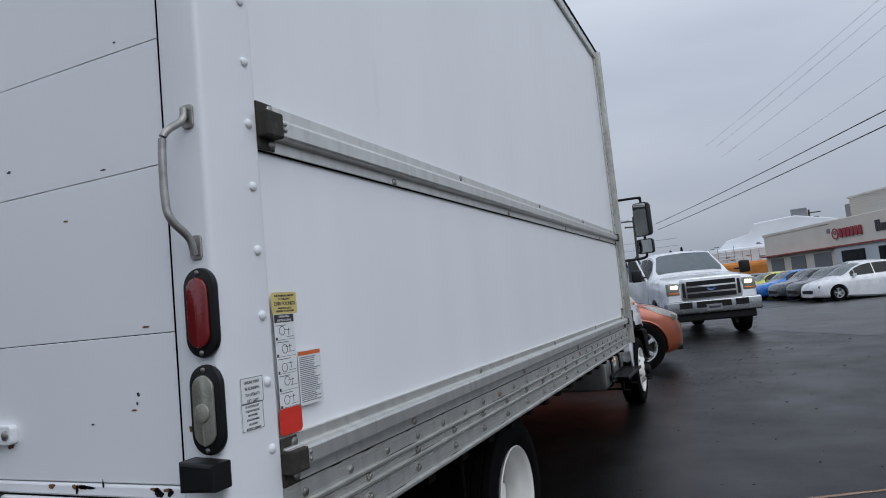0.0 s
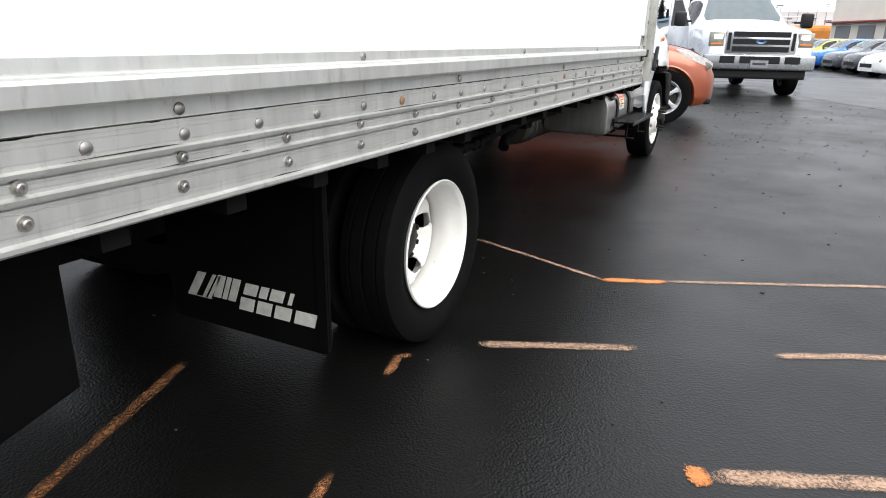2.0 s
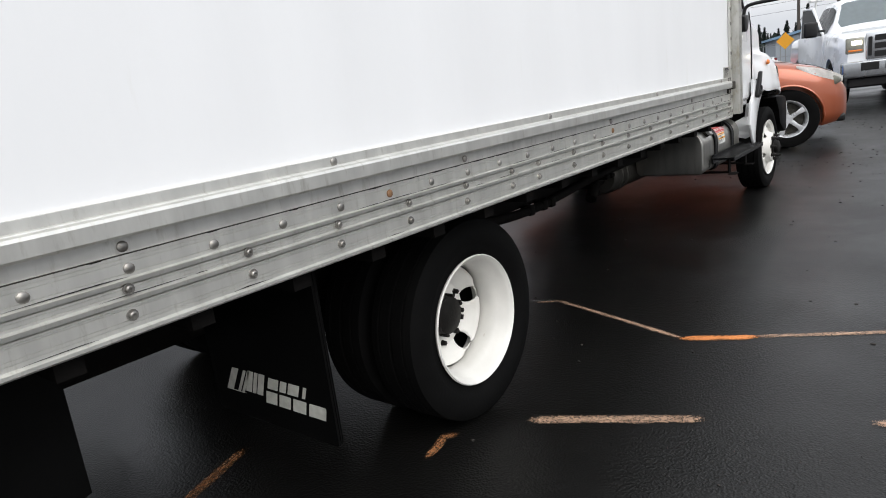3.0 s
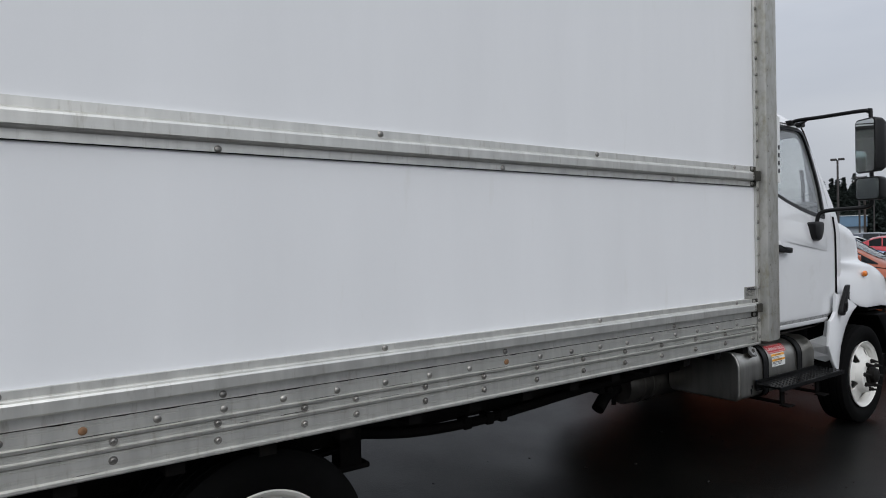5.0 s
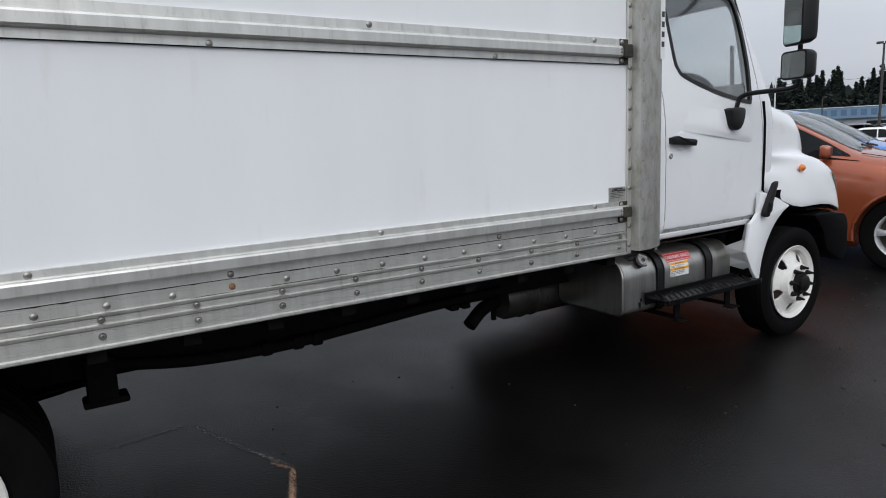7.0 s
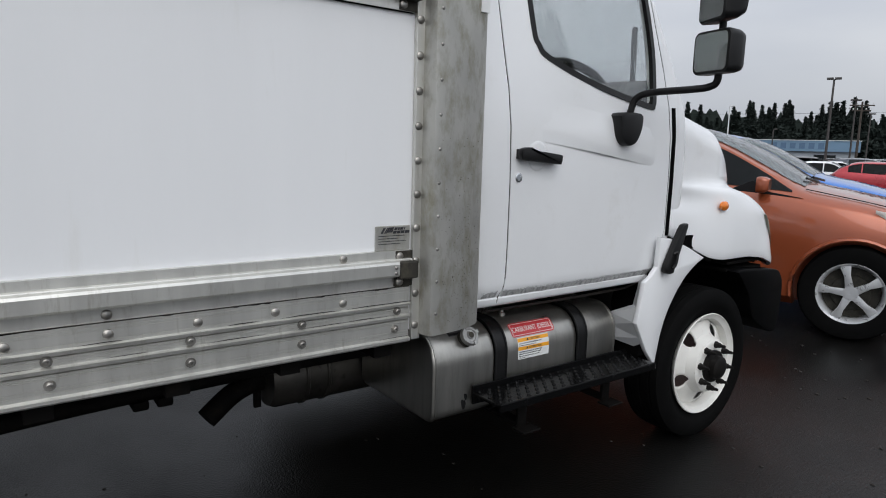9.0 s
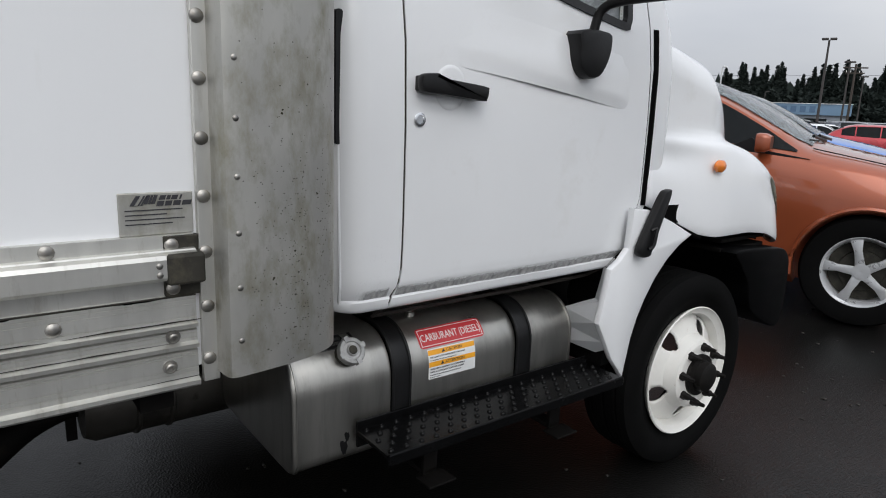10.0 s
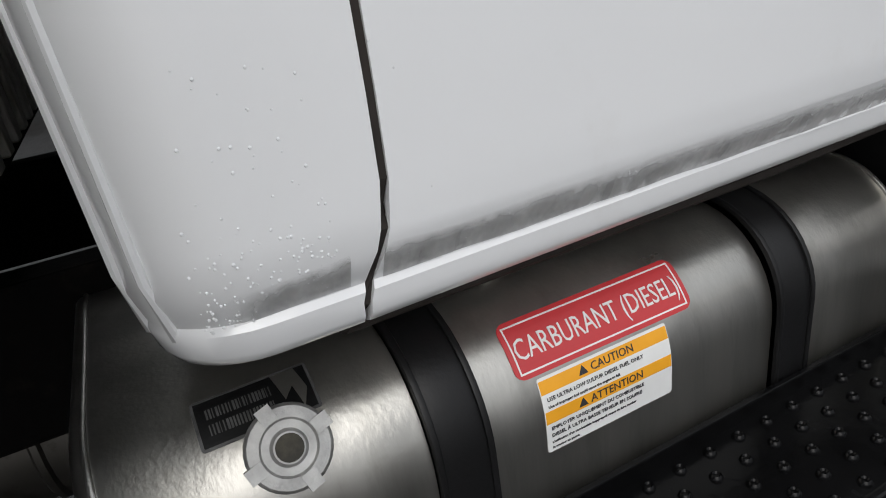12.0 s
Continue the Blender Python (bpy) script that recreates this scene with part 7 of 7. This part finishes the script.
stripe([(0.6, 3.505), (1.15, 3.77), (1.839, 4.11), (3.2, 4.8)], 0.035, PALE, L_, 11)
stripe([(-1.445, 3.392), (-1.0, 3.53), (-0.575, 3.70)], 0.03, FAINT, "faint white line on the asphalt", 12)
stripe([(-1.38, 2.927), (-1.445, 3.392)], 0.02, FAINT, "faint white line on the asphalt", 14)

patch = bmesh.new()
west, east = eased([(13, 3.15), (14, 2.5), (15, 1.9), (16, 1.5), (18, 1.4), (29, 1.9)]), eased([(13, 3.3), (14, 3.65), (16, 4.25), (22, 6.6), (29, 9.5)])
rows_p = [[patch.verts.new((x, y, ground_z(x, y) + 0.004)) for x in (west(y), (west(y) + east(y)) / 2, east(y))] for y in range(13, 30)]
for p, q in zip(rows_p, rows_p[1:]):
    for k in range(2):
        patch.faces.new((p[k], p[k + 1], q[k + 1], q[k]))
tagged(link("asphalt_patch", patch, material("older_asphalt", (0.022, 0.022, 0.0225), 0.34, vary=0.15, scale=0.8, bump=0.7, bump_scale=110, spec=0.4)), "lighter worn patch of asphalt on the lot", "ground", kind="structure")

# crumbs of dirt and gravel
crumbs = bmesh.new()
rc = random.Random(21)
for i in range(520):
    if i < 330:
        x, y = rc.uniform(-1.6, 5.5), rc.uniform(0.3, 17)
    elif i < 450:
        x, y = rc.gauss(0.5, 0.8), rc.gauss(8.9, 0.9)
    else:
        x, y = rc.gauss(0.4, 0.9), rc.gauss(12.2, 0.8)
    s = rc.uniform(0.003, 0.008) * (1.0 + 0.05 * y)
    bmesh.ops.create_icosphere(crumbs, subdivisions=0 or 1, radius=s, matrix=Matrix.Translation((x, y, ground_z(x, y) + s * 0.3)) @ Matrix.Diagonal((rc.uniform(0.7, 1.8), 1, 0.6, 1)))
tagged(link("gravel", crumbs, material("dark_grit", (0.02, 0.017, 0.014), 0.8, vary=0.3, scale=30)), "loose dark grit and bark crumbs on the asphalt", "grit", kind="stuff")
for k, (x, y) in enumerate([(1.85, 6.3), (2.1, 5.2), (2.45, 5.6)]):
    stripe([(x, y), (x + 0.09, y + 0.02)], 0.05, FAINT, "pale scuff on the asphalt", 30 + k)

# added out of view beyond the truck: blocks low sky light from under it
blocker = box(-13.4, -13.0, -14, 20, -0.1, 3.5)
tagged(link("wall_west", blocker, material("dark_blocker_surface", (0.03, 0.027, 0.024), 0.85, vary=0.3, scale=1.5, bump=0.3, bump_scale=20)), "unseen dark wall added beyond the truck to block low sky light", "wall", kind="structure")

# ---- the dealership ----
BX, BY = 3.85, 66.3
BU = Vector((0.398, -0.917))


def along_wall(az):
    """Metres along the front for a bearing from the rear of the truck."""
    t = math.tan(radians(az + 1.05))
    return (t * (BY + 0.72) - (BX - 0.84)) / (BU.x - t * BU.y)


STUCCO = material("cream_stucco", (0.74, 0.69, 0.61), 0.85, vary=0.06, scale=0.6, bump=0.2, bump_scale=12)
GREYWALL = material("pale_grey_wall", (0.58, 0.61, 0.65), 0.8, vary=0.06, scale=0.5, bump=0.2, bump_scale=12)
CLAD = material("ribbed_cladding", (0.66, 0.63, 0.57), 0.6, vary=0.06, scale=0.5)
SHUTTER = material("grey_roller_door", (0.20, 0.21, 0.22), 0.6, vary=0.08, scale=1.5)
TRIM_RED = material("red_trim", (0.30, 0.06, 0.05), 0.6)
SIGN_RED = material("sign_red", (0.34, 0.03, 0.05), 0.5)
SIGN_DARK = material("sign_dark", (0.05, 0.05, 0.055), 0.5)
ang = math.degrees(math.atan2(BU.y, BU.x))
shop = thing("car_dealership", pose(BX, BY, 0, 0, 0, ang), "cream car dealership with roller doors and a showroom", "building")
WL, WH = 46.0, 4.75
s1 = along_wall(6.55)
part("wall", box(0, s1, 0.0, 14.0, 0, WH, 0.03), STUCCO, shop, "cream stucco workshop wall")
part("wall", box(s1, WL, -0.35, 14.0, 0, WH + 0.05, 0.03), GREYWALL, shop, "pale grey showroom wall")
part("fascia", box(s1 - 0.02, WL + 0.1, -0.48, 0.3, 2.95, WH + 0.15, 0.03), STUCCO, shop)
part("fascia_stripe", box(-0.05, WL + 0.1, -0.52, 0.1, 2.86, 2.97), TRIM_RED, shop)
part("parapet", box(-0.1, WL + 0.1, -0.05, 0.35, WH + 0.02, WH + 0.22), STUCCO, shop)
for a0, a1 in ((1.85, 2.75), (3.25, 4.25), (4.85, 6.0)):
    d0, d1 = along_wall(a0), along_wall(a1)
    dr = part("roller_door", box(d0, d1, -0.04, 0.02, 0, 2.62), SHUTTER, shop)
    for k in range(12):
        part("slat", box(d0 + 0.05, d1 - 0.05, -0.055, -0.041, 0.1 + 0.21 * k, 0.27 + 0.21 * k), SHUTTER, dr)
for a0, a1 in ((7.0, 8.5), (9.4, 11.0), (11.5, 12.6), (13.2, 14.4)):
    d0, d1 = along_wall(a0), along_wall(a1)
    wf = part("window", box(d0, d1, -0.40, -0.33, 0.7, 2.55), PLASTIC, shop)
    k_ = 4
    for k in range(k_):
        g0 = d0 + 0.06 + (d1 - d0 - 0.06) * k / k_
        part("pane", box(g0, g0 + (d1 - d0 - 0.06) / k_ - 0.06, -0.42, -0.401, 0.78, 2.48), CAR_GLASS, wf)
# upper floor with ribbed cladding
u0_ = along_wall(5.6)
up_ = part("upper_storey", box(u0_, WL, 2.5, 14.0, WH, 6.7), CLAD, shop, "ribbed cream cladding of the upper storey")
for k in range(10):
    part("cladding_rib", box(u0_, WL, 2.44, 2.5, WH + 0.25 + 0.17 * k, WH + 0.33 + 0.17 * k), CLAD, up_)
part("roof_edge", box(u0_ - 0.1, WL, 2.38, 2.6, 6.65, 6.8), CLAD, shop)
part("flue", box(u0_ - 0.9, u0_ - 0.2, 2.6, 3.3, WH, 6.3, 0.03), SHUTTER, shop)
# sign shapes: a ring emblem and letter-sized blocks, not lettered
e0 = along_wall(6.75)
part("emblem", lathe([(-0.56, 0.42), (-0.60, 0.42), (-0.60, 0.33), (-0.56, 0.33)], 24, "y", centre=(e0 + 0.35, 0, 3.85)), SIGN_RED, shop)
part("emblem", lathe([(-0.56, 0.16), (-0.60, 0.16), (-0.60, 0.10), (-0.56, 0.10)], 20, "y", centre=(e0 + 0.35, 0, 3.92)), SIGN_RED, shop)
f0, f1 = along_wall(7.18), along_wall(8.72)
for k in range(6):
    w_ = (f1 - f0) / 6
    part("sign_block", prism(rounded(f0 + w_ * k + 0.06, f0 + w_ * (k + 1) - 0.06, 3.52, 4.2, 0.1, 3), -0.05, "y", -0.55), SIGN_RED, shop)
f0, f1 = along_wall(9.5), along_wall(11.3)
for k in range(10):
    w_ = (f1 - f0) / 10
    part("sign_block", box(f0 + w_ * k + 0.05, f0 + w_ * (k + 1) - 0.05, -0.55, -0.49, 3.55, 4.05 + (0.25 if k in (0, 1, 5) else 0.0)), SIGN_DARK, shop)
part("wall_lamp", box(along_wall(6.2), along_wall(6.2) + 0.4, -0.4, 0.0, 4.0, 4.35, 0.05), SHUTTER, shop)

# a wing under wrapping behind it
WRAP = material("white_building_wrap", (0.82, 0.84, 0.86), 0.6, vary=0.05, scale=0.4, bump=0.5, bump_scale=2)
site = thing("wrapped_building", pose(*polar(1.25, 80), 0, 0, 0, -8), "building under white plastic wrap with bare framing", "building")
part("wrapped_wall", box(-6.0, 9, 0, 10, 0, 4.6, 0.2), WRAP, site)
part("wrapped_wall", prism([(-3.5, 4.4), (-2.2, 5.6), (0.2, 6.1), (0.9, 7.2), (5.0, 7.5), (9, 6.6), (9, 4.4)], 8, "y", 1.6, 0.1), WRAP, site)
part("roof_unit", box(4.6, 6.2, 3, 5, 7.0, 8.3, 0.05), SHUTTER, site)
rw = random.Random(8)
for k in range(4):
    z = 2.7 + 0.5 * k
    x0_ = -5.8 + 0.75 * max(0, k - 2)
    part("scaffold_board", tube([(x0_, -0.2, z), (x0_ + rw.uniform(4.5, 7.5), -0.2, z + rw.uniform(0.0, 0.35))], 0.05, 5), CREAM, site)
for k in range(16):
    x0_ = -5.6 + 0.85 * k
    part("scaffold_post", tube([(x0_, -0.15, 2.4), (x0_, -0.15, 4.5 + rw.uniform(-0.2, 0.5))], 0.03, 5), SHUTTER, site)
for k in range(18):
    x0_, z0_ = rw.uniform(-4.5, 6.5), rw.uniform(3.2, 5.6)
    part("wrap_strap", box(x0_, x0_ + rw.uniform(0.25, 0.7), -0.08, -0.02, z0_, z0_ + 0.07), SIGN_DARK, site)
part("tarpaulin", box(-3.2, 3.4, -3.0, -1.0, 0.0, 2.9, 0.5, 3), material("orange_tarpaulin", (0.55, 0.20, 0.03), 0.7, vary=0.15, scale=1.2, bump=0.6, bump_scale=3), site, "orange tarpaulin")

# ---- far sheds, fence, poles and wires ----
BLUEWALL = material("blue_grey_siding", (0.16, 0.26, 0.37), 0.7, vary=0.06, scale=0.4)
sx_, sy_ = polar(-34, 120, 1.78, 3.93)
ex_, ey_ = polar(-21.6, 118, 1.78, 3.93)
ln = math.hypot(ex_ - sx_, ey_ - sy_)
shed = thing("long_blue_shed", pose(sx_, sy_, 0, 0, 0, math.degrees(math.atan2(ey_ - sy_, ex_ - sx_))), "long low blue and white commercial shed", "building")
part("wall", box(0, ln, 0, 20, 0, 2.8), material("pale_siding", (0.42, 0.46, 0.50), 0.7, vary=0.06, scale=0.3), shed)
part("roof_band", box(-0.3, ln + 0.3, -0.6, 20, 2.8, 4.45), BLUEWALL, shed)
part("eave", box(-0.4, ln + 0.4, -0.7, 20, 4.45, 4.55), CREAM, shed)
for k in range(6):
    part("sign_block", box(14 + 1.3 * k, 14.8 + 1.3 * k, -0.65, -0.61, 3.2, 4.1), material("sign_blue", (0.09, 0.16, 0.26), 0.6) if k == 0 else bpy.data.materials["sign_blue"], shed)
for k in range(4):
    part("window", box(2 + 6 * k, 5 + 6 * k, -0.05, 0.0, 0.6, 2.3), CAR_GLASS, shed)
gx, gy = polar(-12.0, 62, 1.55, 0.67)
barn = thing("grey_shed", pose(gx, gy, 0, 0, 0, 18), "grey shed with a sloping blue roof", "building")
part("wall", prism([(0, 0), (9, 0), (9, 4.0), (0, 2.4)], 8, "y", 0.0), material("grey_siding", (0.28, 0.31, 0.34), 0.8, vary=0.08, scale=0.4), barn)
part("roof", prism([(-0.3, 2.4), (9.3, 4.1), (9.3, 4.3), (-0.3, 2.6)], 8.6, "y", -0.3), BLUEWALL, barn)
for k in range(3):
    part("window", box(2.2 + 2 * k, 3.0 + 2 * k, -0.04, 0.0, 1.0, 1.9), CAR_GLASS, barn)
fence = thing("chain_link_fence", pose(gx - 1.5, gy - 3, 0, 0, 0, 12), "grey chain-link fence along the street", "fence")
for k in range(11):
    part("post", cap_ends(lathe([(0, 0.04), (2.0, 0.04)], 8, "z", centre=(1.2 * k, 0, 0))), SHUTTER, fence)
for z in (0.1, 1.0, 1.95):
    part("rail", box(0, 12, -0.015, 0.015, z, z + 0.04), SHUTTER, fence)
wsx, wsy = polar(-11.4, 52, 1.55, 0.67)
sgn = thing("warning_sign", pose(wsx, wsy, 0), "yellow diamond road sign on a post", "road sign")
part("post", cap_ends(lathe([(0, 0.04), (2.6, 0.04)], 8, "z")), SHUTTER, sgn)
part("plate", box(-0.4, 0.4, -0.06, -0.04, -0.4, 0.4, 0.01), ORANGE, sgn, m=Matrix.Translation((0, 0, 2.1)) @ Matrix.Rotation(radians(45), 4, "Y"))
WOOD = material("weathered_pole_wood", (0.06, 0.05, 0.042), 0.85, vary=0.25, scale=4, bump=0.4)
METAL_POLE = material("dark_lamp_pole", (0.05, 0.045, 0.042), 0.6, vary=0.15, scale=3)


def utility_pole(x, y, h, turn=0):
    p = thing("utility_pole", pose(x, y, 0, 0, 0, turn), "dark wooden utility pole with crossarms", "utility pole", "utility poles")
    part("pole", cap_ends(lathe([(0, 0.17), (h, 0.11)], 10, "z")), WOOD, p)
    for z, w in ((h - 0.5, 1.3), (h - 1.1, 1.0)):
        part("crossarm", box(-w, w, -0.06, 0.06, z, z + 0.14), WOOD, p)
        for k in (-0.9, -0.45, 0.45, 0.9):
            part("insulator", cap_ends(lathe([(z + 0.14, 0.03), (z + 0.34, 0.06), (z + 0.36, 0.02)], 8, "z", centre=(k * w, 0, 0))), CREAM, p)
    return p


def lot_lamp(x, y, h, mat, heads=2):
    p = thing("lot_lamp_post", pose(x, y, 0, 0, 0, rp.uniform(0, 60)), "tall dark lamp post over the car lot", "lamp post", "lot lamp posts")
    part("pole", cap_ends(lathe([(0, 0.11), (h, 0.07)], 10, "z")), mat, p)
    for k in range(heads):
        part("lamp_head", box(-0.5 if k else 0.05, -0.05 if k else 0.5, -0.18, 0.18, h - 0.02, h + 0.14, 0.03), mat, p)
    return p


utility_pole(*polar(-10.45, 75, 1.55, 0.67), 10.0, 20)
utility_pole(*polar(5.9, 95), 9.0, -10)
utility_pole(*polar(-7.2, 70), 8.6, 25)
lot_lamp(*polar(-23.61, 60, 1.78, 3.93), 7.7, METAL_POLE)
lot_lamp(*polar(-22.07, 80, 1.78, 3.93), 7.6, METAL_POLE)
lot_lamp(*polar(-21.06, 100, 1.78, 3.93), 7.4, METAL_POLE)
lot_lamp(*polar(-27.3, 105, 1.78, 3.93), 5.6, METAL_POLE, 1)
lot_lamp(*polar(-30.54, 90, 1.78, 3.93), 7.8, CREAM, 1)
lot_lamp(*polar(-9.4, 60, 1.55, 0.67), 4.8, CREAM)
utility_pole(*polar(-21.67, 92, 1.78, 3.93), 8.4, 40)


def wire(a, b, sag, r, label="black overhead power line"):
    a, b = Vector(a), Vector(b)
    pts = [a + (b - a) * (k / 16) - Vector((0, 0, sag * 4 * (k / 16) * (1 - k / 16))) for k in range(17)]
    return tagged(link("power_line", tube(pts, r, 6, smooth_steps=0), GAP), label, "cable", "overhead lines", "structure")


def spot(az, el, d):
    x, y = polar(az, d, 1.01, -1.03)
    return (x, y, 1.48 + d * math.tan(radians(el)))


wire(spot(-5.56, 4.97, 70), spot(11.6, 10.84, 32), 0.1, 0.022)
wire(spot(-5.4, 4.47, 70), spot(11.45, 9.77, 32), 0.1, 0.022)
for az0, el0, az1, el1 in ((-0.83, 10.77, 12.21, 18.5), (-0.22, 10.47, 12.58, 17.98), (0.1, 9.59, 12.4, 16.66), (2.74, 8.88, 11.93, 13.28)):
    wire(spot(az0, el0, 70), spot(az1, el1, 42), 0.1, 0.007, "thin grey overhead line")
for el in (2.6, 3.2):
    wire(spot(-50, el, 140), spot(-4, el + 0.4, 130), 0.8, 0.02, "thin overhead line before the trees")

# ---- trees ----
NEEDLE = material("conifer_needles", (0.026, 0.034, 0.030), 0.9, vary=0.35, scale=0.4, spec=0.1)
BARK = material("conifer_bark", (0.05, 0.04, 0.03), 0.9, vary=0.25, scale=3)


def conifer(name, h, seed, spread=0.25, bare=0.08):
    r = random.Random(seed)
    t = thing(name, pose(0, 0, 0), "tall dark conifer in the wood beyond the lot", "tree", "wood beyond the lot")
    part("trunk", cap_ends(lathe([(0, 0.022 * h), (h * 0.5, 0.012 * h), (h * 0.98, 0.002 * h)], 8, "z")), BARK, t)
    bm = bmesh.new()
    z = h * bare
    while z < h * 0.99:
        f = 1 - (z / h)
        reach = h * spread * (f ** 0.8) * r.uniform(0.55, 1.2) + 0.1
        n = 5 + int(6 * f)
        a0 = r.uniform(0, 6.28)
        for k in range(n):
            a = a0 + 6.283 * k / n + r.uniform(-0.3, 0.3)
            L = reach * r.uniform(0.6, 1.15)
            droop = r.uniform(0.1, 0.4) * L
            for c in range(5):
                q = (c + 0.6) / 5
                p = Vector((math.cos(a) * L * q, math.sin(a) * L * q, z - droop * q * q + 0.02 * h * (r.random() - 0.5)))
                s = (0.35 + 0.22 * L) * (1.15 - q * 0.75) * r.uniform(0.7, 1.2)
                for e in range(4):
                    d1 = Vector((r.uniform(-1, 1), r.uniform(-1, 1), r.uniform(-0.5, 0.3))).normalized() * s
                    d2 = Vector((r.uniform(-1, 1), r.uniform(-1, 1), r.uniform(-0.7, 0.2))).normalized() * s * 0.6
                    v = [bm.verts.new(p + d1), bm.verts.new(p + d2), bm.verts.new(p - d1 * 0.4 - d2 * 0.5)]
                    bm.faces.new(v)
        z += h * r.uniform(0.018, 0.034)
    part("crown", bm, NEEDLE, t)
    return t


kinds = [conifer("conifer", 11.5, 1, 0.30), conifer("conifer", 13.0, 2, 0.26), conifer("conifer", 10.5, 3, 0.34), conifer("conifer", 12.5, 4, 0.24, 0.15)]
rt = random.Random(33)
places = []
for i in range(230):
    az = -52 + 48 * i / 229 + rt.uniform(-0.3, 0.3)
    d = rt.uniform(150, 185)
    if -18 < az < -5:
        d = rt.uniform(185, 225)
    places.append((*polar(az, d, 1.78, 3.93), rt.uniform(0.5, 0.82) * (1.35 if rt.random() < 0.06 else 1.0) if az > -18 else rt.uniform(0.72, 1.3)))
for i in range(10):
    places.append((*polar(-5 + 1.0 * i + rt.uniform(-0.3, 0.3), rt.uniform(150, 175)), rt.uniform(0.38, 0.55)))
for i in range(22):
    places.append((*polar(-8.6 + 0.30 * i + rt.uniform(-0.12, 0.12), rt.uniform(120, 135)), rt.uniform(0.34, 0.60)))
for i, (x, y, s) in enumerate(places):
    m = pose(x, y, -0.3, 0, 0, rt.uniform(0, 360)) @ Matrix.Diagonal((s, s, s, 1))
    if i < 4:
        kinds[i].matrix_world = m
    else:
        c_ = copy_thing(kinds[i % 4], m)
        c_.matrix_basis = m
bush = bmesh.new()
for i in range(9000):
    az = -54 + 62 * rt.random()
    d = rt.uniform(146, 150) if az < -18 else rt.uniform(180, 184)
    x, y = polar(az, d, 1.78, 3.93)
    z = rt.uniform(0.2, 8.5 if az < -18 else 4.2) * rt.uniform(0.6, 1.0)
    p = Vector((x, y, z))
    s = rt.uniform(0.35, 0.95)
    bush.faces.new([bush.verts.new(p + Vector((rt.uniform(-s, s), rt.uniform(-s, s), rt.uniform(-s, s) * 0.8))) for _ in range(3)])
tagged(link("undergrowth", bush, NEEDLE), "dark undergrowth at the edge of the wood", "undergrowth", kind="stuff")
far = bmesh.new()
low_, up_row = [], []
for i in range(260):
    az = -56 + 66 * i / 259
    x, y = polar(az, 232, 1.78, 3.93)
    h_ = (rt.uniform(12.0, 17.5) if az < -18 else rt.uniform(4.5, 8.0))
    low_.append(far.verts.new((x, y, -0.5)))
    up_row.append(far.verts.new((x, y, h_)))
for i in range(259):
    far.faces.new((low_[i], low_[i + 1], up_row[i + 1], up_row[i]))
tagged(link("backdrop", far, NEEDLE), "dark mass of far woodland", "woodland", kind="structure")
